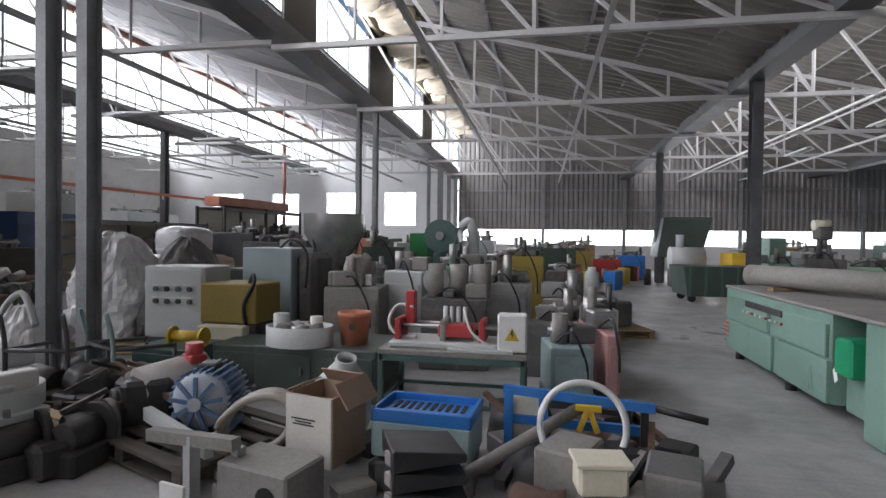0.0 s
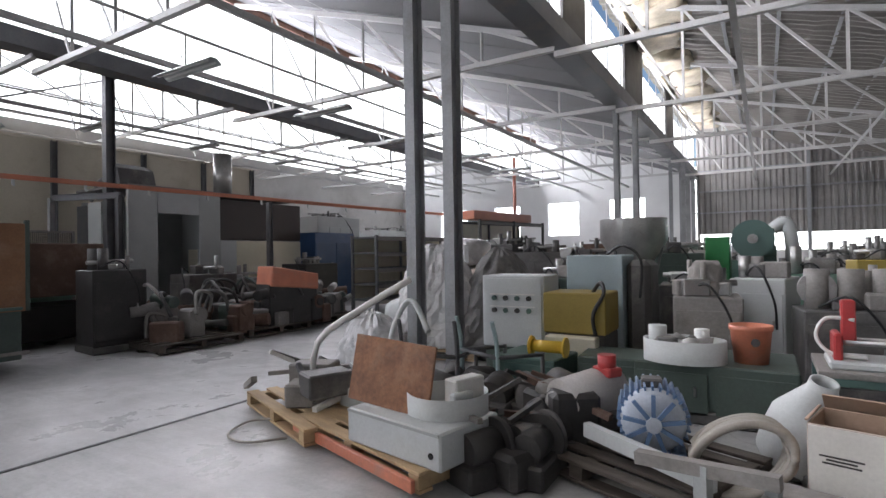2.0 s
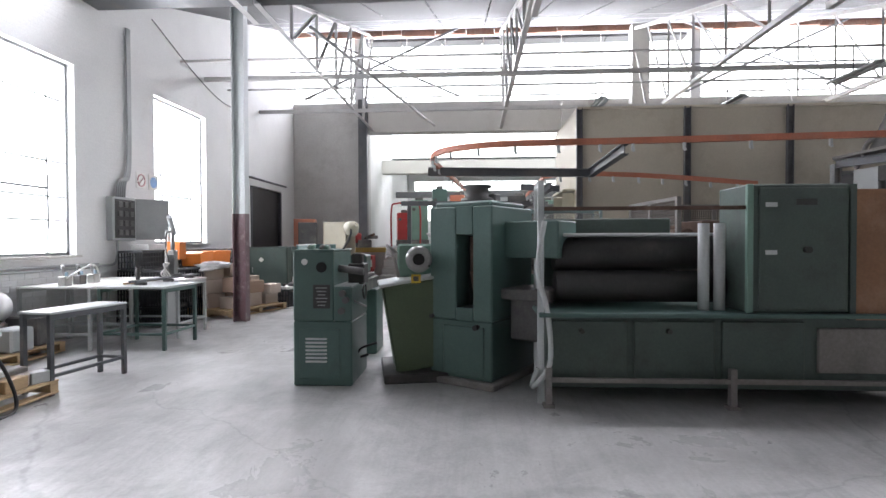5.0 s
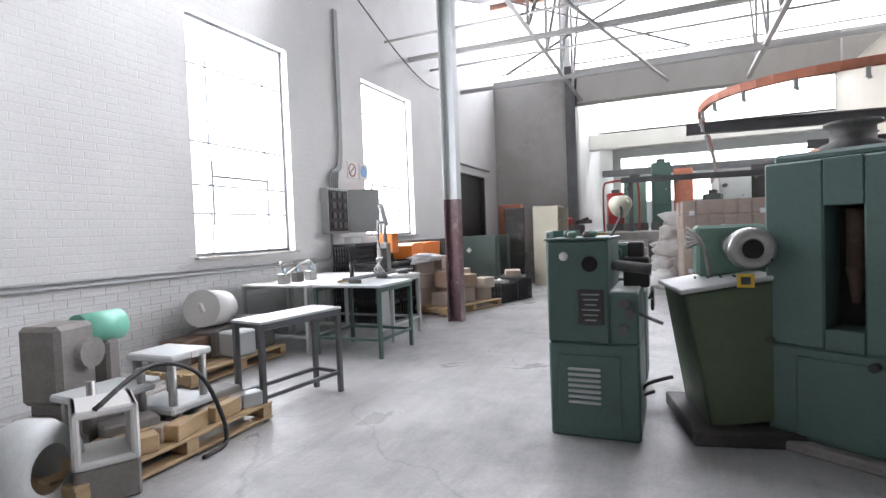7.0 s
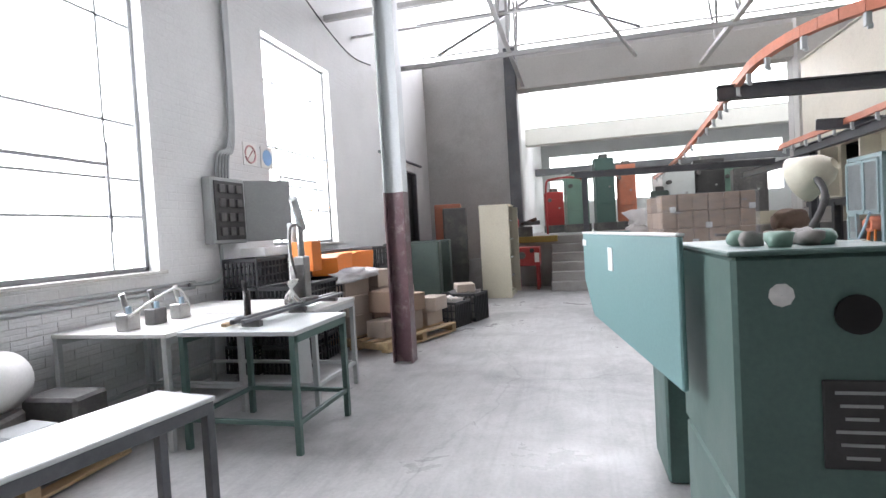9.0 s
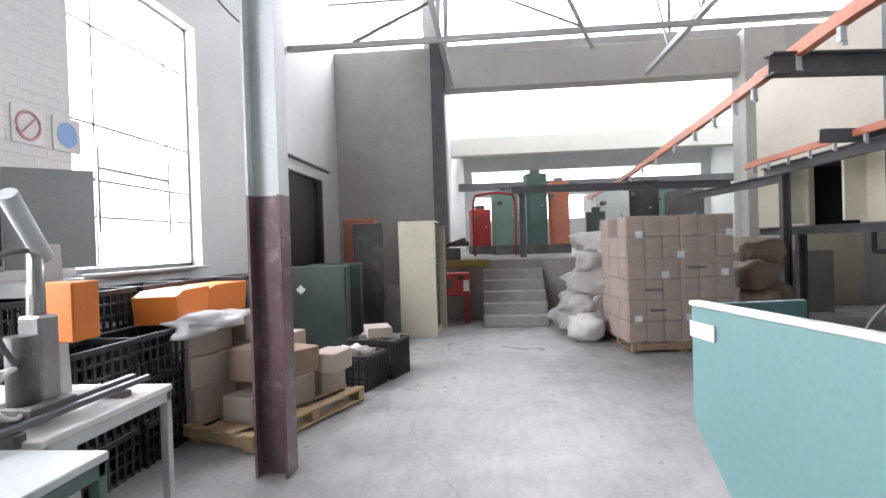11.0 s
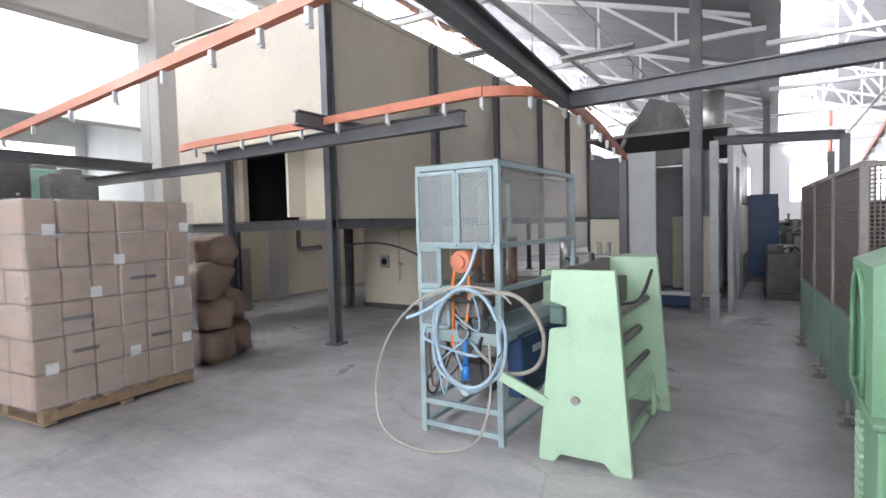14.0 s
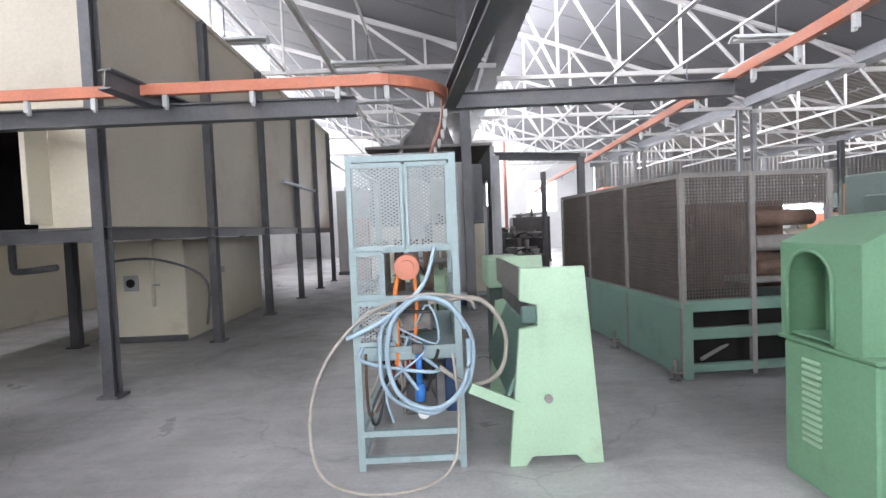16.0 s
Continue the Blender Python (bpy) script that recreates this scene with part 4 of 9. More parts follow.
# The bore's inner shade is a near-black plug.
part("chuck_bore", bm_cyl((0.43, 0.13, 1.17), (0.465, 0.133, 1.167), 0.055, None, 20), M_INNERSHADE, t)
part("headstock", bm_box(-0.14, 0.06, 1.14, 0.16, 0.42, 0.34, 0.02, 8), M_SEAGREEN, t)
part("barrel", bm_cyl((-0.08, 0.09, 1.17), (0.3, 0.12, 1.17), 0.075, None, 20), M_STEEL, t, "bare steel barrel")
for k in range(5):
    part("barrel_ring", bm_cyl((0.0 + 0.06 * k, 0.096 + 0.005 * k, 1.17), (0.022 + 0.06 * k, 0.098 + 0.005 * k, 1.17), 0.088, None, 20), M_LIGHTGREY if k % 2 else M_CAST, t)
# Slots are near-black strips on the deck, shade by colour only.
for k in range(4):
    part("deck_slot", bm_box(0.2 + 0.03 * k, -0.16 + 0.07 * k, 0.985 + 0.006 * k, 0.12, 0.012, 0.004, 0), M_INNERSHADE, t)
plate = part("warning_plate", bm_box(0.40, 0.1, 0.985, 0.01, 0.09, 0.08, 0.002), M_YELLOW, t, "yellow warning plate")
part("plate_mark", bm_box(0.406, 0.1, 0.985, 0.003, 0.05, 0.045, 0), M_BLACK, plate)
bm = bmesh.new()
for k in range(5):
    bm_tube([(0.1, -0.12 - 0.02 * k, 1.22), (0.25, -0.2, 1.3 - 0.03 * k), (0.36, -0.12, 1.2), (0.33 - 0.02 * k, -0.08, 1.0)], 0.011, 6, False, bm)
part("cable", bm, M_DUSTY, t)
part("cable", bm_tube([(0.25, -0.3, 0.35), (0.28, -0.45, 0.3), (0.2, -0.5, 0.2), (0.1, -0.42, 0.2)], 0.012, 6), M_RUBBER, t)

# --- tall green milling column
t = thing("milling_machine", -8.84, -0.83, 0, 59, "tall green milling machine with a dark tool recess", "machine")
panel_box(t, "plinth", 0.36, 0.5, 0.03, 0.80, 1.1, 0.06, M_DUSTY)
panel_box(t, "base", 0.36, 0.5, 0.33, 0.68, 0.95, 0.54, M_GREEN)
panel_box(t, "base_door", 0.40, 0.02, 0.32, 0.44, 0.02, 0.46, M_GREEN, "", 0.006)
panel_box(t, "column", 0.17, 0.45, 1.13, 0.30, 0.85, 1.06, M_GREEN)
panel_box(t, "column", 0.60, 0.45, 1.13, 0.20, 0.85, 1.06, M_GREEN)
panel_box(t, "column_head", 0.41, 0.45, 1.53, 0.18, 0.85, 0.26, M_GREEN, "", 0.004)
panel_box(t, "column_sill", 0.41, 0.45, 0.66, 0.18, 0.85, 0.12, M_GREEN, "", 0.004)
# Near-black block closes the recess and paints its deep shade.
panel_box(t, "recess", 0.41, 0.5, 1.05, 0.18, 0.5, 0.68, M_INNERSHADE, "near-black block painting the recess's shade", 0.003)
part("spindle", merge(bm_cyl((0.41, 0.22, 1.05), (0.41, 0.22, 1.38), 0.045, None, 14), bm_cyl((0.41, 0.22, 0.85), (0.41, 0.22, 1.05), 0.02, 0.05, 14)), M_RUST, t)
panel_box(t, "top_cover", 0.36, 0.42, 1.68, 0.62, 0.7, 0.06, M_GREEN, "", 0.02)
part("motor", merge(bm_lathe([(0.0, 0), (0.16, 0), (0.16, 0.04), (0.11, 0.06), (0.11, 0.14), (0.14, 0.15), (0.14, 0.17), (0.0, 0.18)], pose(0.36, 0.35, 1.71)), bm_box(0.36, 0.5, 1.76, 0.3, 0.12, 0.08, 0.01)), M_CAST, t)
panel_box(t, "side_arm", 0.95, 0.5, 1.35, 0.55, 0.45, 0.34, M_GREEN)
part("table_slide", merge(bm_box(0.92, 0.45, 0.85, 0.5, 0.5, 0.1, 0.01), bm_box(0.9, 0.45, 0.62, 0.3, 0.35, 0.4, 0.02)), M_CAST, t)
part("knob", bm_cyl((0.05, -0.01, 0.62), (0.05, 0.03, 0.62), 0.02, None, 10), M_BLACK, t)
part("handle", bm_cyl((0.55, -0.03, 0.55), (0.55, 0.03, 0.55), 0.025, None, 10), M_BLACK, t)

# --- long green machine with guard frame, rollers and switch cabinet
t = thing("roller_machine", -8.12, 0.2, 0, 0, "long dark green machine with rollers and a tall switch cabinet", "machine")
panel_box(t, "bed", -0.55, 1.5, 0.42, 1.0, 2.95, 0.60, M_GREENDK)
for y in (0.36, 1.05, 1.75):
    panel_box(t, "bed_panel", -0.04, y, 0.43, 0.03, 0.64, 0.5, M_GREENDK, "", 0.006)
panel_box(t, "vent_panel", -0.035, 2.45, 0.45, 0.035, 0.55, 0.36, M_DUSTY, "dusty grey vent panel", 0.006)
panel_box(t, "bed_edge", -0.5, 1.45, 0.735, 1.12, 3.0, 0.035, M_GREEN, "", 0.006)
panel_box(t, "switch_cabinet", -0.25, 2.0, 1.27, 0.5, 0.78, 1.03, M_GREENDK)
panel_box(t, "cabinet_door", 0.008, 2.03, 1.27, 0.02, 0.68, 0.97, M_GREENDK, "", 0.006)
panel_box(t, "door_frame", 0.0, 1.62, 1.27, 0.04, 0.05, 1.03, M_SEAGREEN, "", 0.005)
part("cabinet_knob", bm_cyl((0.015, 2.05, 1.26), (0.06, 2.05, 1.26), 0.026, None, 12), M_BLACK, t)
for y, z in ((1.78, 1.24), (1.78, 1.62)):
    panel_box(t, "name_plate", 0.02, y, z, 0.006, 0.09, 0.035, M_LIGHTGREY, "small pale plate", 0.001)
panel_box(t, "dark_plate", 0.02, 2.05, 1.64, 0.006, 0.16, 0.05, M_BLACK, "", 0.001)
panel_box(t, "amber_panel", -0.02, 2.72, 1.22, 0.03, 0.60, 1.04, M_AMBER, "stained amber sheet", 0.004)
for y in (2.42, 3.02):
    part("panel_post", bm_bar((-0.02, y, 0.7), (-0.02, y, 1.78), 0.045), M_GREENDK, t)
part("roller", bm_cyl((-0.55, 0.15, 1.22), (-0.55, 1.6, 1.22), 0.15, None, 24), M_BLACK, t, "dark rubber roller")
part("roller", bm_cyl((-0.45, 0.15, 0.93), (-0.45, 1.6, 0.93), 0.14, None, 24), M_BLACK, t, "dark rubber roller")
part("white_sheet", bm_box(-0.6, 0.85, 1.39, 0.35, 1.5, 0.03, 0.01), M_LIGHTGREY, t, "pale sheet over the rollers")
for y in (1.35, 1.48):
    part("piston", bm_cyl((-0.2, y, 0.75), (-0.2, y, 1.48), 0.045, None, 14), M_LIGHTGREY, t)
for y in (0.02, 1.46):
    part("leg", bm_bar((0.08, y, 0.0), (0.08, y, 0.32), 0.05), M_DUSTY, t)
    part("foot", bm_box(0.08, y, 0.015, 0.09, 0.09, 0.03, 0.004), M_DUSTY, t)
part("kick_rail", bm_bar((0.08, 0.02, 0.22), (0.08, 3.0, 0.22), 0.035), M_DUSTY, t)
for y in (0.0, 0.10):
    part("guard_post", bm_bar((-0.02 - 5 * y, y * 0.3 - 0.03, 0.0), (-0.02 - 5 * y, y * 0.3 - 0.03, 1.83), 0.05), M_LIGHTGREY, t)
part("guard_rail", bm_bar((-0.02, -0.03, 1.81), (-0.55, -0.0, 1.81), 0.045), M_LIGHTGREY, t)
part("guard_rail", bm_bar((-0.02, -0.03, 1.60), (-0.02, 1.6, 1.60), 0.03), M_RUST, t)
part("hose", bm_tube([(0.0, 0.0, 1.5), (0.04, -0.06, 1.1), (0.03, 0.02, 0.75), (0.08, 0.03, 0.35), (0.0, -0.1, 0.14), (0.02, -0.06, 0.3)], 0.022, 8), M_LIGHTGREY, t, "pale hanging hose")
for y in (0.3, 1.0):
    part("bed_knob", bm_cyl((-0.03, y, 0.6), (0.02, y, 0.6), 0.02, None, 10), M_BLACK, t)
panel_box(t, "rear_cabinet", -1.0, 0.7, 0.9, 0.4, 1.2, 1.3, M_GREENDK)

# --- test rig: pale blue frame, mesh doors, hoses, on the open floor
t = thing("test_rig", -13.36, 0.28, 0, 0, "pale blue steel test rig with mesh doors and tangled hoses", "machine")
RW, RD, RH = 0.64, 1.5, 1.86
for x in (0.02, RW - 0.02):
    for y in (0.02, RD - 0.02):
        part("frame_post", bm_bar((x, y, 0), (x, y, RH), 0.04), M_BLUEFRAME, t)
for z in (0.06, 0.22, 0.72, 1.02, 1.31, RH - 0.02):
    part("frame_rail", bm_bar((0, 0.02, z), (RW, 0.02, z), 0.035), M_BLUEFRAME, t)
    for x in (0.02, RW - 0.02):
        part("frame_rail", bm_bar((x, 0.02, z), (x, RD, z), 0.032), M_BLUEFRAME, t)


def mesh_panel(t, x0, x1, z0, z1, y, step, r, m, frame_m, name="mesh_door", side=False):
    """A framed panel of diamond wire mesh; side: it stands along y instead of x."""
    P = (lambda a, z, d=0.0: (y + d, a, z)) if side else (lambda a, z, d=0.0: (a, y + d, z))
    bm = bmesh.new()
    w, h = x1 - x0, z1 - z0
    ratio = 0.6
    n = int((w + h / ratio) / step)
    for k in range(1, n):
        c = k * step
        for sgn in (1, -1):
            a0, b0 = max(0.0, c - h / ratio), min(w, c)
            if b0 <= a0:
                continue
            za, zb = (c - a0) * ratio, (c - b0) * ratio
            if sgn > 0:
                bm_bar(P(x0 + a0, z0 + za), P(x0 + b0, z0 + zb), r, r, bm)
            else:
                bm_bar(P(x1 - a0, z0 + za), P(x1 - b0, z0 + zb), r, r, bm)
    door = part(name, bm, m, t, "expanded wire mesh")
    for z in (z0, z1):
        part("mesh_frame", bm_bar(P(x0, z), P(x1, z), 0.026), frame_m, door)
    for a in (x0, x1):
        part("mesh_frame", bm_bar(P(a, z0), P(a, z1), 0.026), frame_m, door)
    return door


mesh_panel(t, 0.02, 0.325, 1.32, 1.80, -0.005, 0.034, 0.009, M_WIREGREY, M_BLUEFRAME)
mesh_panel(t, 0.345, 0.59, 1.32, 1.80, -0.005, 0.034, 0.009, M_WIREGREY, M_BLUEFRAME)
mesh_panel(t, 0.03, 0.19, 1.04, 1.29, -0.005, 0.034, 0.009, M_WIREGREY, M_BLUEFRAME)
mesh_panel(t, 0.03, 0.25, 0.76, 1.0, -0.005, 0.034, 0.009, M_WIREGREY, M_BLUEFRAME)
part("side_pane", bm_box(RW - 0.0, RD / 2, 1.56, 0.008, RD - 0.06, 0.46, 0), M_PERSPEX, t, "dusty clear plastic side")
part("top_pane", bm_box(RW / 2, RD / 2, RH + 0.004, RW, RD, 0.006, 0), M_PERSPEX, t, "dusty clear plastic top")
panel_box(t, "drip_tray", RW / 2, RD / 2, 0.68, RW - 0.06, RD - 0.05, 0.06, M_BLUEFRAME, "", 0.006)
panel_box(t, "side_tank", RW - 0.05, 0.85, 0.45, 0.12, 1.1, 0.44, M_NAVY, "navy blue side panel")
part("tank_mark", bm_box(RW + 0.014, 0.55, 0.55, 0.003, 0.16, 0.05, 0), M_LIGHTGREY, t)
panel_box(t, "valve_block", 0.3, 0.14, 0.88, 0.34, 0.16, 0.14, M_CAST)
panel_box(t, "valve_block", 0.38, 0.2, 0.4, 0.2, 0.2, 0.22, M_CAST)
part("pump", merge(bm_cyl((0.33, 0.02, 1.2), (0.33, 0.2, 1.2), 0.075, None, 18), bm_cyl((0.33, -0.01, 1.2), (0.33, 0.03, 1.2), 0.045, None, 14)), M_ORANGE, t, "orange pump")
part("orange_pipe", bm_tube([(0.27, 0.06, 1.15), (0.25, 0.05, 1.0), (0.26, 0.03, 0.8), (0.25, 0.04, 0.6)], 0.014, 8), M_ORANGEBRIGHT, t)
part("orange_pipe", bm_tube([(0.37, 0.06, 1.15), (0.38, 0.05, 1.0), (0.36, 0.04, 0.75)], 0.012, 8), M_ORANGEBRIGHT, t)
part("filter_bowl", merge(bm_cyl((0.38, -0.02, 0.42), (0.38, -0.02, 0.52), 0.03, None, 14), bm_cyl((0.38, -0.02, 0.52), (0.38, -0.02, 0.7), 0.018, None, 12)), M_BLUE, t, "blue filter bowl")
part("regulator", bm_box(0.38, -0.02, 0.73, 0.07, 0.07, 0.06, 0.01), M_CAST, t)
part("gauge", merge(bm_cyl((0.40, -0.07, 0.36), (0.40, -0.02, 0.36), 0.035, None, 16), bm_cyl((0.40, -0.074, 0.36), (0.40, -0.07, 0.36), 0.03, None, 16)), M_LIGHTGREY, t, "round pressure gauge")
panel_box(t, "light_unit", 0.46, 0.12, 1.58, 0.05, 0.06, 0.26, M_WHITE, "white tube lamp unit")


def loop(cx, cz, rx, rz, y, n=14, a0=0.0, a1=2 * math.pi, wob=0.03, seed=0):
    r = random.Random(seed)
    return [(cx + rx * math.cos(a0 + (a1 - a0) * k / n) + r.uniform(-wob, wob), y + r.uniform(-wob, wob), cz + rz * math.sin(a0 + (a1 - a0) * k / n) + r.uniform(-wob, wob)) for k in range(n + 1)]


part("hose", bm_tube(loop(0.44, 0.72, 0.24, 0.32, -0.10, 14, 0.4, 6.5, 0.008, 1), 0.014, 8), M_BLUEHOSE, t, "pale blue hose")
part("hose", bm_tube(loop(0.42, 0.70, 0.27, 0.33, -0.07, 14, 0.9, 7.0, 0.012, 2), 0.012, 8), M_BLUEHOSE, t, "pale blue hose")
part("hose", bm_tube([(0.72, -0.02, 0.95), (0.66, -0.08, 1.02), (0.4, -0.09, 1.05), (0.1, -0.14, 0.95), (-0.12, -0.18, 0.72), (-0.22, -0.22, 0.42), (-0.17, -0.26, 0.12), (0.05, -0.3, 0.02), (0.35, -0.28, 0.02), (0.55, -0.2, 0.1), (0.6, -0.1, 0.35), (0.58, -0.06, 0.7)], 0.009, 8), M_HOSE, t, "dirty beige hose")
part("hose", bm_tube([(0.45, -0.06, 1.0), (0.75, -0.02, 1.0), (0.9, 0.05, 0.78), (0.86, 0.05, 0.55), (0.68, -0.02, 0.5), (0.5, -0.05, 0.62)], 0.014, 8), M_HOSE, t, "dirty beige hose")
part("hose", bm_tube([(0.5, -0.04, 1.32), (0.42, -0.08, 1.1), (0.2, -0.1, 0.92), (-0.02, -0.12, 0.82)], 0.012, 8), M_BLUEHOSE, t, "pale blue hose")
for k in range(9):
    r = random.Random(40 + k)
    pts = [(r.uniform(0.05, 0.55), r.uniform(-0.06, 0.2), r.uniform(0.3, 1.0)) for _ in range(5)]
    part("hose", bm_tube(pts, r.choice((0.007, 0.009, 0.011)), 6), r.choice((M_HOSE, M_DUSTY, M_RUBBER, M_BLUEHOSE, M_RUST)), t)
panel_box(t, "inner_block", 0.3, 0.75, 0.9, 0.35, 0.8, 0.2, M_CAST)
for k in range(4):
    part("inner_cylinder", bm_cyl((0.15 + 0.1 * k, 0.6, 1.0), (0.15 + 0.1 * k, 0.6, 1.35), 0.035, None, 12), M_RUST if k % 2 else M_DUSTY, t)

# --- mint green press frame
t = thing("press_frame", -12.47, 0.25, 0, 0, "mint green chipped press frame with two side plates", "machine")
outline = [(0.0, 0.0), (0.10, 0.0), (0.14, 0.055), (0.40, 0.055), (0.45, 0.0), (0.56, 0.0), (0.475, 1.17), (0.10, 1.17), (0.09, 0.98), (0.19, 0.95), (0.19, 0.83), (0.085, 0.81)]
one = part("side_plate", bm_prism(outline, 0.05, None, 0.004), M_MINT, t)
two = share("side_plate", one, t, pose(0, 1.22, 0))
panel_box(t, "upper_sheet", 0.115, 0.635, 1.07, 0.025, 1.17, 0.19, M_DUSTY, "worn grey-green sheet", 0.004)
chute = part("chute", bm_box(0, 0, 0, 0.025, 1.17, 0.42, 0.004), M_SEAGREEN, t, "sloping worn green sheet")
chute.matrix_basis = pose(0.1, 0.635, 0.6, 0, 24, 0)
for z in (0.86, 0.44):
    part("tie_bar", bm_cyl((0.4, 0.03, z), (0.4, 1.25, z), 0.022, None, 12), M_DUSTY, t)
panel_box(t, "cross_beam", 0.2, 0.63, 0.93, 0.12, 1.16, 0.2, M_CAST)
for x, z, r in ((0.2, 0.35, 0.035), (0.46, 0.08, 0.03), (0.34, 0.62, 0.03)):
    part("tie_rod", bm_cyl((x, 0.03, z), (x, 1.25, z), r, None, 14), M_MINT if z < 0.5 else M_DUSTY, t)
part("crank", bm_tube([(0.5, 0.1, 0.42), (0.56, 0.3, 0.45), (0.56, 0.55, 0.45), (0.56, 0.6, 0.2), (0.48, 0.75, 0.15)], 0.015, 8), M_MINT, t)
part("cable", bm_tube([(0.45, 0.05, 0.98), (0.5, 0.5, 0.95), (0.46, 1.1, 1.08)], 0.012, 6), M_RUBBER, t)
panel_box(t, "latch_block", 0.14, -0.012, 0.9, 0.09, 0.03, 0.1, M_GREEN, "green latch", 0.01)
part("axle_cap", bm_cyl((0.24, -0.02, 0.40), (0.24, 0.01, 0.40), 0.025, None, 14), M_DUSTY, t, "worn bare metal cap")
part("brace_arm", bm_bar((0.06, 0.0, 0.36), (-0.22, -0.05, 0.5), 0.03, 0.06), M_MINT, t)
panel_box(t, "rear_block", 0.2, 1.7, 1.02, 0.3, 0.5, 0.26, M_MINT)
panel_box(t, "rear_leg", 0.2, 1.75, 0.45, 0.24, 0.3, 0.9, M_GREENDK)

# --- caged machine with mesh guards
t = thing("caged_machine", -10.77, 1.65, 0, 3.7, "green machine behind dusty wire mesh guards", "machine")
CW, CD = 1.36, 3.3
panel_box(t, "skirt", 0.015, CD / 2, 0.36, 0.03, CD, 0.60, M_SEAGREEN, "", 0.004)
panel_box(t, "sill", 0.02, CD / 2, 0.68, 0.06, CD, 0.05, M_SEAGREEN, "", 0.004)
for y in (0.02, 1.1, 2.2, CD - 0.02):
    part("cage_post", bm_bar((0.02, y, 0.05), (0.02, y, 1.79), 0.045), M_DUSTY, t)
for x in (0.65, CW):
    part("cage_post", bm_bar((x, 0.02, 0.05), (x, 0.02, 1.79), 0.045), M_DUSTY, t)
for z in (0.69, 1.78):
    part("cage_rail", bm_bar((0.02, 0, z), (0.02, CD, z), 0.035), M_DUSTY, t)
    part("cage_rail", bm_bar((0, 0.02, z), (CW, 0.02, z), 0.035), M_SEAGREEN if z < 1 else M_DUSTY, t)


def wire_grid(t, a0, a1, z0, z1, at, step, r, m, side):
    bm = bmesh.new()
    n, k2 = int((a1 - a0) / step), int((z1 - z0) / step)
    for k in range(n + 1):
        a = a0 + (a1 - a0) * k / n
        bm_bar((at, a, z0) if side else (a, at, z0), (at, a, z1) if side else (a, at, z1), r, r, bm)
    for k in range(k2 + 1):
        z = z0 + (z1 - z0) * k / k2
        bm_bar((at, a0, z) if side else (a0, at, z), (at, a1, z) if side else (a1, at, z), r, r, bm)
    return part("wire_mesh", bm, m, t, "dusty woven wire mesh")


for y0, y1 in ((0.04, 1.08), (1.12, 2.18), (2.22, 3.26)):
    wire_grid(t, y0, y1, 0.72, 1.76, 0.02, 0.028, 0.009, M_WIREDARK, True)
wire_grid(t, 0.05, 0.62, 0.72, 1.76, 0.02, 0.028, 0.009, M_WIREDARK, False)
wire_grid(t, 0.68, CW - 0.03, 1.5, 1.76, 0.02, 0.028, 0.009, M_WIREDARK, False)
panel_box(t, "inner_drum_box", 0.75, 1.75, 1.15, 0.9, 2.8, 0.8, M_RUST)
for k in range(3):
    part("inner_roller", bm_cyl((0.75, 0.15, 0.95 + 0.22 * k), (1.3, 0.15, 0.95 + 0.22 * k), 0.07, None, 14), M_DUSTY if k % 2 else M_RUST, t)
panel_box(t, "inner_table", 0.9, 0.3, 0.85, 0.6, 0.4, 0.06, M_DUSTY)
for z in (0.12, 0.42, 0.66):
    panel_box(t, "end_rail", CW / 2, 0.03, z, CW, 0.06, 0.1 if z > 0.2 else 0.07, M_SEAGREEN, "", 0.006)
panel_box(t, "end_post", 0.05, 0.03, 0.36, 0.09, 0.07, 0.66, M_SEAGREEN, "", 0.006)
panel_box(t, "end_post", CW - 0.05, 0.03, 0.36, 0.09, 0.07, 0.66, M_SEAGREEN, "", 0.006)
part("loose_rod", bm_cyl((0.25, 0.15, 0.16), (0.9, 0.3, 0.4), 0.018, None, 8), M_DUSTY, t)
# Added near-black block: paints the shade behind the end rails.
panel_box(t, "dark_core", 0.7, 1.7, 0.36, 1.1, 3.0, 0.5, M_INNERSHADE)
for y in (0.05, 1.35, 2.7):
    part("levelling_foot", merge(bm_cyl((-0.05, y, 0.0), (-0.05, y, 0.2), 0.018, None, 10), bm_box(-0.04, y, 0.09, 0.12, 0.08, 0.02, 0.004)), M_DUSTY, t)
    part("foot_pad", bm_cyl((-0.05, y, 0.0), (-0.05, y, 0.02), 0.05, None, 14), M_DUSTY, t)

# --- leaf green cabinet with arched recess
t = thing("arched_cabinet", -10.96, -0.48, 0, 0, "leaf green cast machine cabinet with an arched recess", "machine")
arch = [(0.49, 0.78), (0.49, 1.08)] + [(0.33 + 0.16 * math.cos(a), 1.08 + 0.155 * math.sin(a)) for a in [k * math.pi / 12 for k in range(1, 12)]] + [(0.17, 1.08), (0.17, 0.78)]
own = bm_prism([(0.0, 0.75), (0.0, 1.27), (0.55, 1.27), (0.55, 0.75), (0.49, 0.75)] + arch[1:-1] + [(0.17, 0.75)], 0.2, pose(0.2, 0, 0, 0, 0, 90))
merge(own, bm_prism([(0.0, 1.27), (0.2, 1.357), (0.2, 1.27)], 0.55))
merge(own, bm_prism([(0.2, 0.75), (0.2, 1.357), (0.30, 1.40), (0.64, 1.42), (0.64, 0.75)], 0.55))
part("upper_body", own, M_LEAF, t)
part("arch_rim", bm_tube([(-0.004, y, z) for y, z in arch], 0.012, 6, False, None, 2), M_LEAF, t)
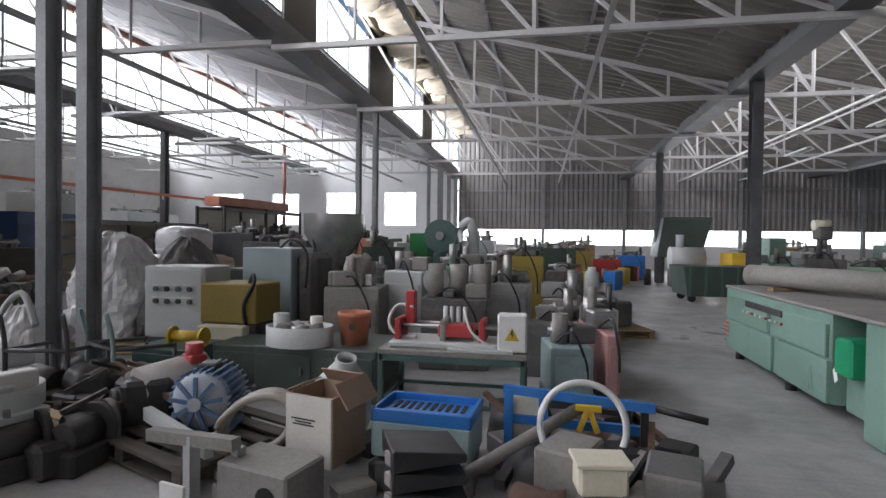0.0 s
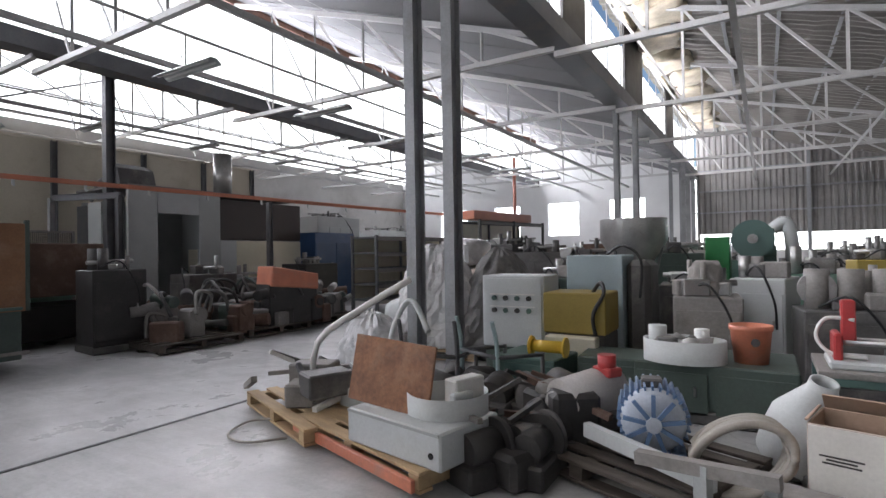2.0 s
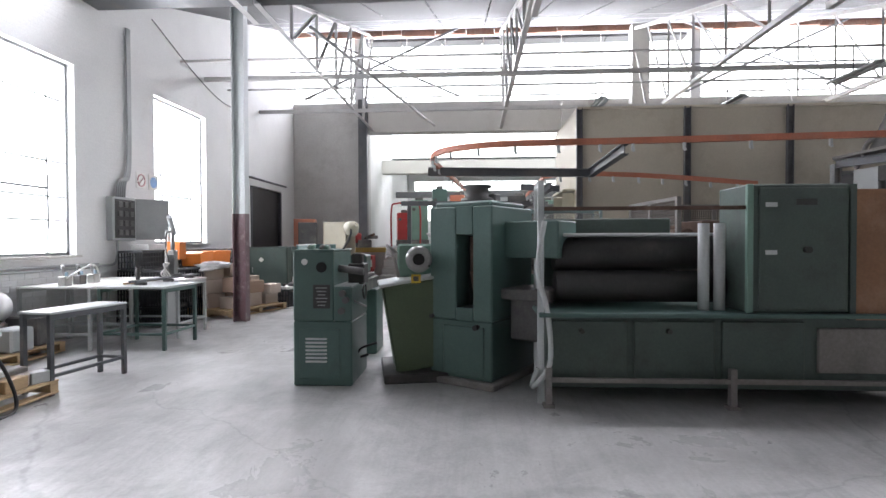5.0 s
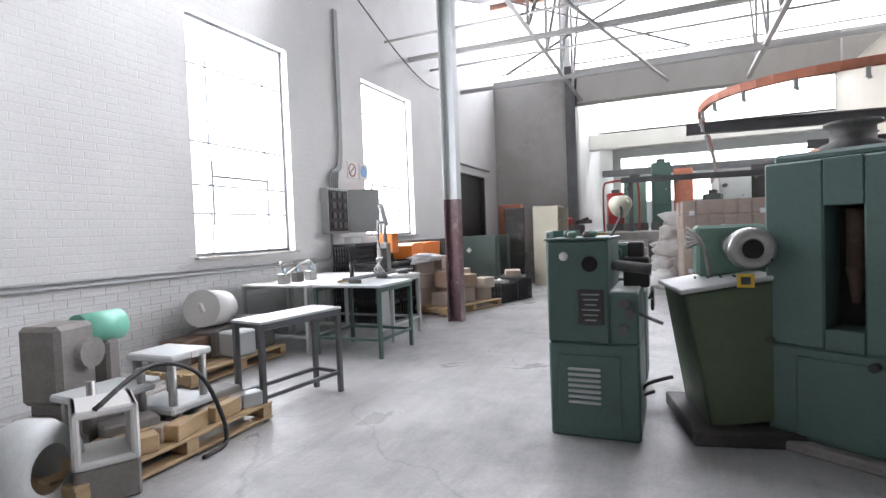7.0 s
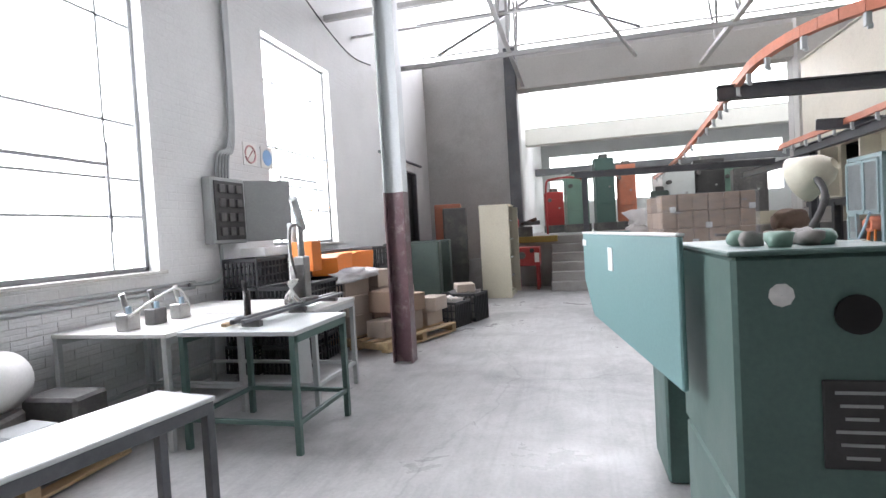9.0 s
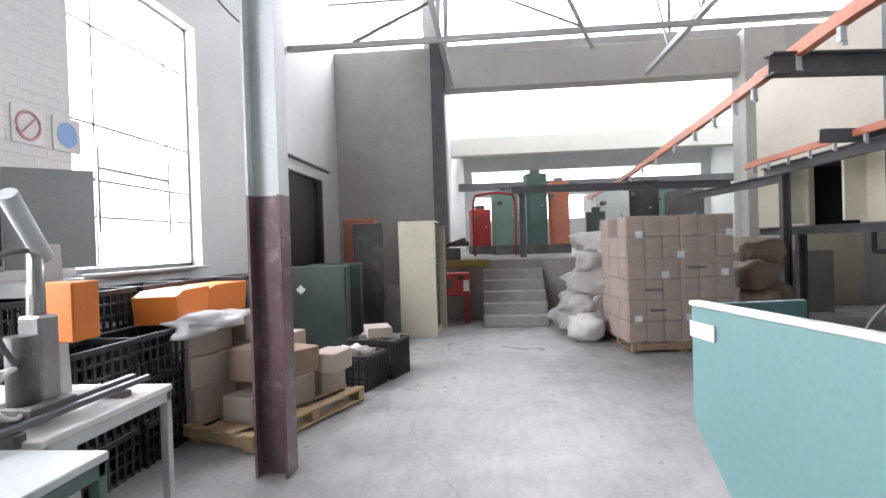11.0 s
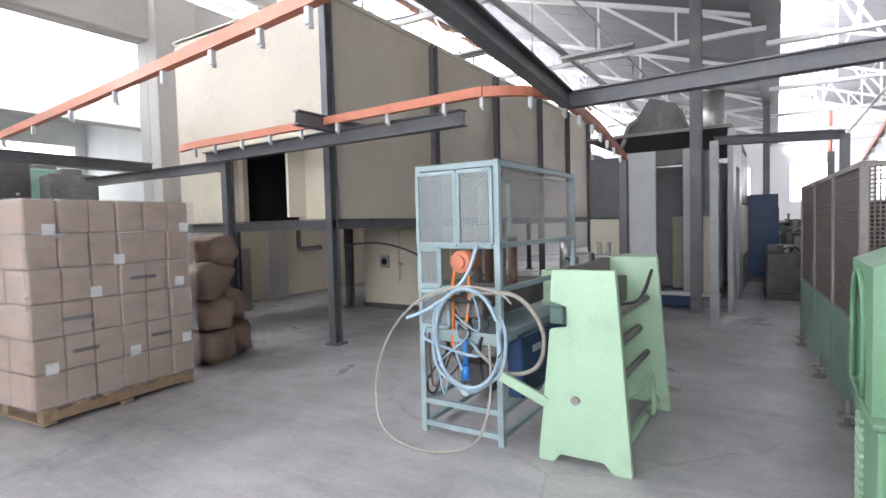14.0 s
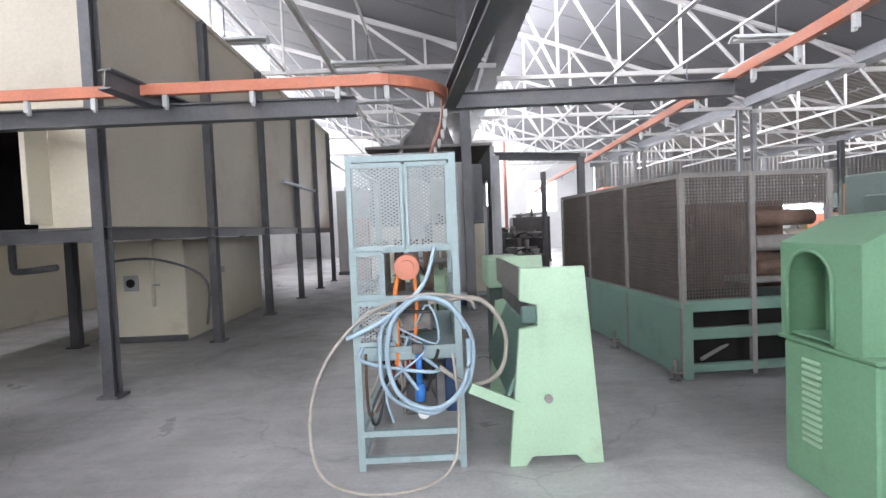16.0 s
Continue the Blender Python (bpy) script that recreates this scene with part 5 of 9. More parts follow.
part("recess_shelf", bm_box(0.1, 0.33, 0.785, 0.18, 0.31, 0.014, 0.003), M_LEAF, t)
panel_box(t, "lower_body", 0.36, 0.24, 0.37, 0.70, 0.62, 0.74, M_LEAF)
panel_box(t, "ledge", 0.36, 0.24, 0.755, 0.74, 0.66, 0.02, M_LEAF, "", 0.005)
louvres(t, 0.004, 0.33, 0.66, 0.13, 13, 0.035, M_MINT)
part("stop_button", bm_lathe([(0.03, 0), (0.03, 0.03), (0.02, 0.05), (0.0, 0.055)], pose(0.42, 0.1, 1.42)), M_RED, t, "red stop button")
part("button_box", bm_box(0.5, 0.16, 1.43, 0.2, 0.12, 0.05, 0.01), M_CAST, t)

# --- the curing oven on its steel legs
t = thing("oven", -15.9, 2.03, 0, 0, "large cream sheet-metal oven on dark steel legs", "oven")
OL, OD, OZ0, OZ1 = 10.6, 3.1, 1.55, 4.32
panel_box(t, "long_wall", -0.05, OL / 2, (OZ0 + OZ1) / 2, 0.08, OL, OZ1 - OZ0, M_OVENSKIN, "", 0.0)
panel_box(t, "rear_wall", -OD, OL / 2, (OZ0 + OZ1) / 2, 0.08, OL, OZ1 - OZ0, M_OVENSKIN, "", 0.0)
panel_box(t, "end_wall", -OD / 2, OL, (OZ0 + OZ1) / 2, OD, 0.08, OZ1 - OZ0, M_OVENSKIN, "", 0.0)
panel_box(t, "roof", -OD / 2, OL / 2, OZ1, OD + 0.08, OL + 0.08, 0.06, M_OVENSKIN, "", 0.0)
panel_box(t, "floor_plate", -OD / 2, OL / 2, OZ0 - 0.03, OD + 0.06, OL, 0.06, M_COLUMN, "", 0.0)
panel_box(t, "front_wall", -OD / 2, 0.0, (2.45 + OZ1) / 2, OD, 0.08, OZ1 - 2.45, M_OVENSKIN, "", 0.0)
panel_box(t, "front_wall", -2.35, 0.0, (OZ0 + 2.45) / 2, 1.5, 0.08, 2.45 - OZ0, M_CREAM, "", 0.0)
panel_box(t, "front_wall", -0.26, 0.0, (OZ0 + 2.45) / 2, 0.5, 0.08, 2.45 - OZ0, M_CREAM, "", 0.0)
# Near-black sheets line the mouth; its inner shade is put into their colour.
panel_box(t, "mouth_back", -1.05, 2.5, 2.0, 1.3, 0.05, 0.95, M_INNERSHADE, "near-black sheet painting the shade in the oven mouth", 0.0)
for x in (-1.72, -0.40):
    panel_box(t, "mouth_side", x, 1.2, 2.0, 0.04, 2.4, 0.95, M_INNERSHADE, "", 0.0)
panel_box(t, "mouth_top", -1.05, 1.2, 2.47, 1.36, 2.4, 0.04, M_INNERSHADE, "", 0.0)
for x in (-1.72, -0.40):
    panel_box(t, "mouth_flap", x, -0.16, 2.02, 0.05, 0.3, 0.84, M_CREAM, "cream flap beside the mouth", 0.004)
panel_box(t, "mouth_hood", -1.05, -0.15, 2.50, 1.6, 0.36, 0.05, M_CREAM, "", 0.004)
for k, y in enumerate((0.0, 2.38, 4.6, 6.85, 8.75, OL)):
    part("post", bm_ibeam((0.03, y, 0), (0.03, y, OZ1), 0.1, 0.12, 0.012), M_COLUMN, t, "dark steel post")
    part("base_plate", bm_box(0.03, y, 0.012, 0.2, 0.2, 0.024, 0.003), M_COLUMN, t)
    part("post", bm_ibeam((-1.9, y, 0), (-1.9, y, OZ0 - 0.06), 0.1, 0.12, 0.012), M_COLUMN, t)
    part("base_plate", bm_box(-1.9, y, 0.012, 0.2, 0.2, 0.024, 0.003), M_COLUMN, t)
part("bottom_beam", bm_ibeam((0.03, 0, OZ0 - 0.05), (0.03, OL, OZ0 - 0.05), 0.1, 0.12), M_COLUMN, t)
part("bottom_beam", bm_ibeam((-OD, -0.02, OZ0 - 0.05), (0, -0.02, OZ0 - 0.05), 0.1, 0.12), M_COLUMN, t)
panel_box(t, "skirt_wall", -4.3, 3.0, 0.72, 0.06, 8.0, 1.4, M_CREAM, "cream lower wall", 0.0)
part("drain_pipe", bm_tube([(-1.35, 0.7, 1.5), (-1.35, 0.7, 1.2), (-1.3, 0.7, 1.15), (-0.9, 0.7, 1.18)], 0.035, 8, False, None, 3), M_COLUMN, t)
part("cable", bm_tube([(-0.5, 0.75, 1.2), (-0.2, 1.3, 1.2), (0.1, 1.9, 0.9), (0.05, 2.0, 0.3)], 0.016, 6), M_COLUMN, t)
part("strip_lamp", bm_box(0.16, 6.7, 2.45, 0.07, 2.6, 0.06, 0.01), M_LIGHTGREY, t, "long pale cable tray")
t2 = thing("burner_housing", -17.63, 4.62, 0, 0, "cream sheet-metal burner housing under the oven", "housing")
panel_box(t2, "casing", 0.62, 1.6, 0.71, 1.24, 3.2, 1.42, M_CREAM)
panel_box(t2, "inlet_flange", 0.5, -0.02, 0.83, 0.2, 0.03, 0.22, M_GREY, "grey square flange", 0.006)
# Near-black disc on the flange in place of a shaded opening.
part("inlet_hole", bm_cyl((0.5, -0.045, 0.83), (0.5, -0.03, 0.83), 0.06, None, 18), M_INNERSHADE, t2)
part("pipe", bm_cyl((0.82, -0.05, 0.5), (0.82, -0.05, 1.4), 0.025, None, 10), M_CREAM, t2)
part("pipe_tap", bm_box(0.87, -0.06, 0.8, 0.08, 0.04, 0.03, 0.005), M_GREY, t2)
panel_box(t2, "foot_rail", 0.62, -0.03, 0.04, 1.26, 0.06, 0.08, M_COLUMN)
panel_box(t2, "side_hatch", 1.25, 1.2, 0.9, 0.02, 0.4, 0.4, M_CREAM, "", 0.004)
part("hatch_knob", bm_cyl((1.26, 1.2, 0.9), (1.30, 1.2, 0.9), 0.05, None, 12), M_GREY, t2)

# --- overhead conveyor
t = thing("conveyor", -16.95, 1.35, -0.04, 0, "overhead conveyor with an orange rail on dark steel beams", "conveyor")


def at(x, y, z):
    return (x + 16.87, y - 1.57, z)


def rail(pts, name="rail"):
    p = smooth_path(pts, False, 5)
    own = bmesh.new()
    for u, v in zip(p, p[1:]):
        bm_bar(at(*u), at(*v), 0.055, 0.075, own)
    part(name, own, M_ORANGE, t, "faded orange rail")
    hang = None
    acc = 0.0
    for u, v in zip(p, p[1:]):
        acc += (v - u).length
        if acc > 0.36:
            acc = 0.0
            if hang is None:
                hang = part("hanger", merge(bm_box(0, 0, -0.075, 0.035, 0.035, 0.09, 0.004), bm_box(0, 0.012, -0.12, 0.02, 0.03, 0.03, 0.003)), M_LIGHTGREY, t, "pale hanger clip")
                hang.matrix_basis = pose(*at(*v))
            else:
                share("hanger", hang, t, pose(*at(*v)))


rail([(-23.2, 0.02, 2.6), (-19.2, -0.12, 2.6), (-14.6, -0.5, 2.6), (-12.4, -0.72, 2.6), (-11.5, -0.76, 2.6), (-10.85, -0.55, 2.6), (-10.45, 0.05, 2.6), (-10.34, 0.9, 2.6), (-10.3, 1.8, 2.6), (-10.0, 6.0, 2.6), (-9.6, 12.0, 2.6), (-9.2, 16.0, 2.6)])
arc = [(-13.2 + 0.55 * math.sin(a), 1.65 - 0.55 * math.cos(a), 2.5) for a in [k * math.pi / 12 for k in range(7)]]
rail([(-17.3, 1.25, 2.5), (-16.9, 1.18, 2.5), (-15.8, 1.17, 2.5), (-14.6, 1.14, 2.5)] + arc + [(-12.66, 2.6, 2.46), (-12.75, 3.6, 2.4), (-12.83, 4.6, 2.32)])
for u, v in (((-12.38, -0.9, 2.52), (-12.62, 1.85, 2.5)), ((-12.62, 1.8, 2.5), (-10.3, 1.7, 2.5)), ((-16.9, 1.32, 2.36), (-13.3, 1.24, 2.36)), ((-16.87, 1.57, 2.3), (-20.3, 1.5, 2.3)), ((-14.83, 0.84, 2.5), (-14.65, 1.62, 2.44)), ((-18.6, -2.2, 2.44), (-18.6, 1.6, 2.4))):
    part("beam", bm_ibeam(at(*u), at(*v), 0.1, 0.12), M_COLUMN, t, "dark steel beam")
for x, y, z0, z1 in ((-16.87, 1.57, 0.07, 2.36), (-18.9, -2.0, 1.2, 2.5), (-12.86, 4.66, 0.07, 2.3), (-10.35, 9.0, 0.07, 2.6)):
    part("post", bm_ibeam(at(x, y, z0), at(x, y, z1), 0.1, 0.1), M_COLUMN, t, "dark steel post")
part("beam_rod", bm_cyl(at(-16.6, -1.1, 4.2), at(-12.5, -2.9, 5.0), 0.03, None, 8), M_TRUSS, t)
g = thing("portal_frame", -11.92, 5.0, 0, 0, "dark steel portal frame on the floor", "frame")
part("post", bm_ibeam((0, 0, 0), (0, 0, 2.45), 0.1, 0.1), M_COLUMNPALE, g)
part("post", bm_ibeam((1.4, 0.5, 0), (1.4, 0.5, 2.45), 0.1, 0.1), M_COLUMN, g)
part("header", bm_ibeam((0, 0, 2.45), (1.4, 0.5, 2.45), 0.1, 0.1), M_COLUMN, g)
setting("column", bm_ibeam((-12.27, 6.18, 0), (-12.27, 6.18, 5.2), 0.16, 0.18), M_COLUMN, "tall dark steel column beside the booth", "column")

# --- pallet stacked with film-wrapped cartons
pallet(-16.48, -0.5, 5, 1.15, 1.28, M_WOOD, 0, "worn wooden pallet under a stack of cartons")
box_mesh = None
zz = 0.136
stack = thing("carton_stack", -16.48, -0.5, zz, 5, "stack of brown cartons wrapped in clear film on a pallet", "cartons", "wrapped stacks")
for layer in range(6):
    for i in range(3):
        for j in range(6):
            if layer == 5 and (i + 2 * j) % 4 == 1:
                continue
            if 0 < i < 2 and 0 < j < 5 and layer < 5:
                continue
            m4 = pose((i - 1) * 0.365 + rng.uniform(-0.008, 0.008), (j - 2.5) * 0.225 + rng.uniform(-0.006, 0.006), 0.132 + layer * 0.266, 0, 0, rng.uniform(-1.2, 1.2))
            if box_mesh is None:
                box_mesh = part("carton", bm_box(0, 0, 0, 0.355, 0.218, 0.26, 0.01), M_CARD, stack)
                box_mesh.matrix_basis = m4
            else:
                share("carton", box_mesh, stack, m4)
for y, z in ((-0.55, 0.3), (0.1, 0.3), (0.6, 0.32), (-0.2, 0.85), (0.55, 0.86), (0.62, 1.36), (-0.52, 1.36), (0.0, 1.1)):
    part("label", bm_box(0.552, y, z, 0.004, 0.09, 0.085, 0), M_PAPER, stack, "white paper label")
for y, z, w in ((-0.35, 0.66, 0.22), (0.2, 0.93, 0.24), (-0.3, 0.4, 0.2), (0.35, 0.4, 0.2)):
    part("print", bm_box(0.552, y, z, 0.003, w, 0.03, 0), M_TEXT, stack)
own = bmesh.new()
bmesh.ops.create_grid(own, x_segments=40, y_segments=26, size=0.5)
bmesh.ops.transform(own, matrix=pose(0.575, 0, 0.8, 90, 0, 90) @ Matrix.Diagonal((1.42, 1.6, 1, 1)), verts=own.verts)
for v in own.verts:
    v.co.x += 0.012 * noise.noise(v.co * 6)
part("film", own, M_FILM, stack, "crumpled clear film")
own = bmesh.new()
bmesh.ops.create_grid(own, x_segments=30, y_segments=30, size=0.5)
bmesh.ops.transform(own, matrix=pose(0, -0.70, 0.8, 90, 0, 0) @ Matrix.Diagonal((1.14, 1.6, 1, 1)), verts=own.verts)
for v in own.verts:
    v.co.y += 0.02 * noise.noise(v.co * 7)
part("film", own, M_FILM, stack, "crumpled clear film")

# sacks beside the stack
SACKS = [(-17.0, -1.45, 0.2), (-17.5, -1.5, 0.2), (-18.0, -1.5, 0.2), (-17.2, -1.1, 0.2), (-17.7, -1.1, 0.22), (-17.15, -1.4, 0.5), (-17.6, -1.45, 0.52), (-17.2, -1.1, 0.55), (-17.8, -1.2, 0.55), (-17.05, -1.3, 0.82), (-17.5, -1.35, 0.86), (-17.3, -1.0, 0.88), (-17.75, -1.1, 0.9), (-17.2, -1.25, 1.12), (-17.6, -1.2, 1.18), (-17.35, -0.95, 1.22), (-17.75, -1.0, 1.4), (-17.45, -1.15, 1.42)]
for k, (x, y, z) in enumerate(SACKS):
    own = bm_blob(0, 0, 0, 0.68, 0.46, 0.34, k, 0.55, 3)
    for v in own.verts:
        v.co += v.normal * 0.03 * noise.noise(v.co * 16 + Vector((k, 0, 0)))
    sk = solo("sack", own, M_SACK, "full grey woven sack slumped in a heap", "sack", (x, y, z), 0, "grey sacks")
    sk.matrix_world = pose(x, y, z, rng.uniform(-18, 18), rng.uniform(-22, 22), rng.uniform(0, 180))
solo("sack", bm_blob(0, 0, 0, 0.6, 0.4, 0.36, 77, 0.4), M_WHITE, "torn white plastic sack on the floor", "sack", (-16.75, -1.5, 0.2), 20, "grey sacks")
for k, (x, y, z) in enumerate([(-16.6, 0.75, 0.2), (-16.8, 1.1, 0.2), (-16.65, 0.8, 0.55), (-16.8, 1.05, 0.6), (-16.65, 0.75, 0.9), (-16.8, 0.95, 1.2)]):
    solo("sack", bm_blob(0, 0, 0, 0.62, 0.5, 0.42, 20 + k, 0.4, 3, None, rng.uniform(-30, 30)), M_BROWNSACK, "brown paper sack in a heap", "sack", (x, y, z), 0, "brown sacks")

# --- metal cabinets in the corner
t = thing("steel_cabinet", -17.67, -3.98, 0, 0, "tall cream steel cabinet with its side open", "cabinet")
CH = 1.83
panel_box(t, "back", 0.38, 0, CH / 2, 0.03, 0.58, CH, M_CREAM, "", 0.004)
panel_box(t, "side", 0, -0.28, CH / 2, 0.76, 0.03, CH, M_CREAM, "", 0.004)
panel_box(t, "side", -0.38, 0, CH / 2, 0.03, 0.58, CH, M_CREAM, "", 0.004)
panel_box(t, "top", 0, 0, CH - 0.015, 0.76, 0.58, 0.03, M_CREAM, "", 0.004)
panel_box(t, "base", 0, 0, 0.05, 0.74, 0.56, 0.1, M_CREAM, "", 0.004)
for k in range(4):
    panel_box(t, "shelf", 0, 0, 0.4 + 0.37 * k, 0.72, 0.54, 0.02, M_GREY, "", 0.002)
panel_box(t, "inner_back", 0.0, -0.255, CH / 2, 0.7, 0.01, CH - 0.2, M_BLACK, "", 0)
panel_box(t, "door", -0.36, 0.32, CH / 2, 0.03, 0.12, CH - 0.1, M_CREAM, "", 0.004)


def locker(x, y, w, d, h, m, rz, label, mark=False):
    t = thing("locker", x, y, 0, rz, label, "cabinet", "old cabinets")
    panel_box(t, "body", 0, 0, h / 2, w, d, h, m)
    panel_box(t, "door", 0.0, d / 2 + 0.008, h / 2, w - 0.04, 0.016, h - 0.06, m, "", 0.004)
    part("handle", bm_box(w * 0.3, d / 2 + 0.03, h * 0.55, 0.02, 0.03, 0.12, 0.004), M_STEEL, t)
    if mark:
        sg = part("sign", bm_box(0, 0, 0, 0.09, 0.004, 0.09, 0), M_PAPER, t, "white diamond sticker")
        sg.matrix_basis = pose(w * 0.1, d / 2 + 0.02, h * 0.75, 0, 45, 0)
    return t


locker(-16.3, -5.35, 1.0, 0.6, 1.2, M_GREENDK, -80, "dark green grimy steel cabinet", True)
locker(-17.3, -5.3, 0.8, 0.6, 1.2, M_GREENDK, -80, "dark green grimy steel cabinet")
locker(-18.3, -5.0, 0.5, 0.6, 1.85, M_CAST, -75, "tall dark grey open cabinet")
locker(-19.0, -5.3, 0.6, 0.5, 1.98, M_ORANGE, -80, "tall orange-red steel cabinet")
for k in range(3):
    s_ = solo("sheet_panel", bm_box(0, 0, 0.38, 0.5, 0.02, 0.76, 0.003), M_DUSTY, "grey sheet panel leaning on a cabinet", "panel", (-17.65 - 0.12 * k, -4.35, 0.0), 90, "leaning panels")
    s_.matrix_world = pose(-17.65 - 0.14 * k, -4.42, 0.006, 0, 0, 75) @ pose(0, 0, 0, -12, 0, 0)
t = thing("red_machine", -18.75, -3.5, 0, 0, "red painted machine against the platform", "machine")
panel_box(t, "body", 0, 0, 0.72, 0.5, 0.55, 0.4, M_RED)
for y in (-0.22, 0.22):
    part("leg", bm_bar((0.18, y, 0), (0.18, y, 0.55), 0.06), M_RED, t)
    part("leg", bm_bar((-0.18, y, 0), (-0.18, y, 0.55), 0.06), M_RED, t)
part("dial", bm_cyl((0.25, -0.1, 0.75), (0.29, -0.1, 0.75), 0.08, None, 18), M_CAST, t)
part("dial", bm_cyl((0.25, 0.12, 0.85), (0.29, 0.12, 0.85), 0.05, None, 18), M_BLACK, t)
panel_box(t, "plate", 0.255, 0.22, 0.7, 0.01, 0.1, 0.2, M_PAPER, "white notice", 0)
solo("platform_edge", bm_box(0, 0, 0, 0.1, 1.5, 0.14, 0.01), M_MUSTARD, "ochre painted board on the platform edge", "board", (-19.2, -3.6, 1.07))
t = thing("red_vice", -19.6, -3.7, 1.13, 20, "red bench vice and scrap on the platform", "vice")
panel_box(t, "frame", 0, 0, 0.12, 0.6, 0.4, 0.24, M_CAST)
part("body", bm_blob(0.1, -0.2, 0.3, 0.3, 0.25, 0.3, 5, 0.3), M_RED, t)
part("bar", bm_cyl((-0.3, 0.1, 0.3), (0.4, 0.25, 0.4), 0.04, None, 10), M_RUST, t)
panel_box(t, "tray", 0.0, 0.25, 0.32, 0.5, 0.3, 0.1, M_CAST)

# --- machines on the upper floor
for x, y, w, d, h, m, lb in ((-23.5, -2.4, 0.8, 0.7, 1.7, M_SEAGREEN, "sea green machine cabinet"), (-23.2, -1.6, 0.5, 0.6, 2.1, M_GREEN, "tall green machine column"), (-23.6, -0.95, 0.6, 0.6, 1.9, M_ORANGE, "tall orange machine cabinet"), (-24.0, 0.4, 1.2, 1.0, 1.6, M_LIGHTGREY, "pale grey machine cabinet"), (-24.2, 1.4, 1.0, 0.9, 1.9, M_BLACK, "black machine cabinet"), (-23.2, 2.2, 0.9, 0.9, 1.5, M_CAST, "grimy grey machine"), (-24.5, -3.1, 0.6, 0.6, 1.3, M_RED, "dark red machine"), (-25.5, 2.6, 1.2, 1.2, 1.8, M_SEAGREEN, "sea green press"), (-22.4, -0.2, 0.7, 0.5, 1.0, M_GREENDK, "dark green machine bed")):
    t = thing("stored_machine", x, y, 1.13, rng.uniform(-12, 12), lb + " stored on the upper floor", "machine", "stored machines")
    panel_box(t, "base", 0, 0, 0.12, w, d, 0.24, M_CAST)
    panel_box(t, "body", -0.02, 0, 0.24 + (h - 0.24) / 2, w * 0.9, d * 0.9, h - 0.24, m)
    panel_box(t, "door", w * 0.45 - 0.01, 0, h * 0.6, 0.02, d * 0.7, h * 0.45, m, "", 0.005)
    part("head", bm_box(0.0, 0, h + 0.06, w * 0.5, d * 0.4, 0.12, 0.02), M_CAST, t)
    part("spindle", bm_cyl((0.1, -d * 0.3, h * 0.8), (w * 0.6, -d * 0.3, h * 0.8), 0.06, None, 12), M_CAST, t)
    part("handle", bm_cyl((w * 0.45, d * 0.2, h * 0.6), (w * 0.45 + 0.06, d * 0.2, h * 0.6), 0.03, None, 10), M_STEEL, t)
part_ = thing("pipe_rail", -21.9, -2.9, 1.13, 0, "dark red bent tube rail on the upper floor", "rail")
part("tube", bm_tube([(0, -0.3, 0), (0, -0.3, 1.3), (0, -0.1, 1.5), (0, 0.5, 1.5), (0, 0.7, 1.3), (0, 0.7, 0)], 0.03, 8, False, None, 4), M_RED, part_)

# --- work tables and bench under the windows


def leg_table(name, x0, x1, y0, y1, h, top_m, leg_m, label, thick=0.03, low=0.2):
    t = thing(name, (x0 + x1) / 2, (y0 + y1) / 2, 0, 0, label, "table")
    w, d = x1 - x0, y1 - y0
    part("tabletop", bm_box(0, 0, h - thick / 2, w, d, thick, 0.004), top_m, t)
    part("apron", bm_box(0, -d / 2 + 0.02, h - thick - 0.025, w - 0.02, 0.03, 0.05, 0.003), leg_m, t)
    part("apron", bm_box(0, d / 2 - 0.02, h - thick - 0.025, w - 0.02, 0.03, 0.05, 0.003), leg_m, t)
    for sx in (-1, 1):
        for sy in (-1, 1):
            part("leg", bm_box(sx * (w / 2 - 0.025), sy * (d / 2 - 0.025), (h - thick) / 2, 0.04, 0.04, h - thick, 0.003), leg_m, t)
        part("stretcher", bm_box(sx * (w / 2 - 0.025), 0, low, 0.03, d - 0.06, 0.03, 0.003), leg_m, t)
    for sy in (-1, 1):
        part("stretcher", bm_box(0, sy * (d / 2 - 0.025), low, w - 0.06, 0.03, 0.03, 0.003), leg_m, t)
    return t


leg_table("work_table", -10.76, -10.0, -5.02, -4.15, 0.79, M_LIGHTGREY, M_GREEN, "work table with a pale top and green steel legs")
leg_table("work_table", -11.58, -10.8, -6.02, -4.44, 0.8, M_WHITE, M_LIGHTGREY, "long work table with a white top and pale steel legs")
leg_table("work_table", -10.78, -9.95, -6.02, -5.06, 0.79, M_WHITE, M_LIGHTGREY, "work table with a white top against the wall")
b_ = leg_table("bench", -0.42, 0.42, -0.17, 0.17, 0.73, M_LIGHTGREY, M_COLUMN, "narrow steel bench with a pale dusty top", 0.02, 0.17)
b_.matrix_world = pose(-8.56, -4.14, 0, 0, 0, -9)
t = thing("drill_jig", -11.15, -4.78, 0.03, 0, "pneumatic drilling jig with an orange guard on a rail", "jig")
part("stand", bm_prism([(-0.2, 0), (0.12, 0), (0.05, 1.48), (-0.1, 1.48)], 0.05, pose(-0.15, -0.12, 0, 0, 0, 8)), M_LIGHTGREY, t, "tall pale tapered stand")
panel_box(t, "orange_guard", -0.12, 0.05, 1.18, 0.16, 0.2, 0.26, M_ORANGEBRIGHT, "orange plastic guard", 0.006)
part("head", merge(bm_box(0.1, 0.12, 1.02, 0.1, 0.1, 0.34, 0.01), bm_cyl((0.1, 0.12, 1.1), (0.1, 0.12, 1.5), 0.028, None, 12)), M_STEEL, t)
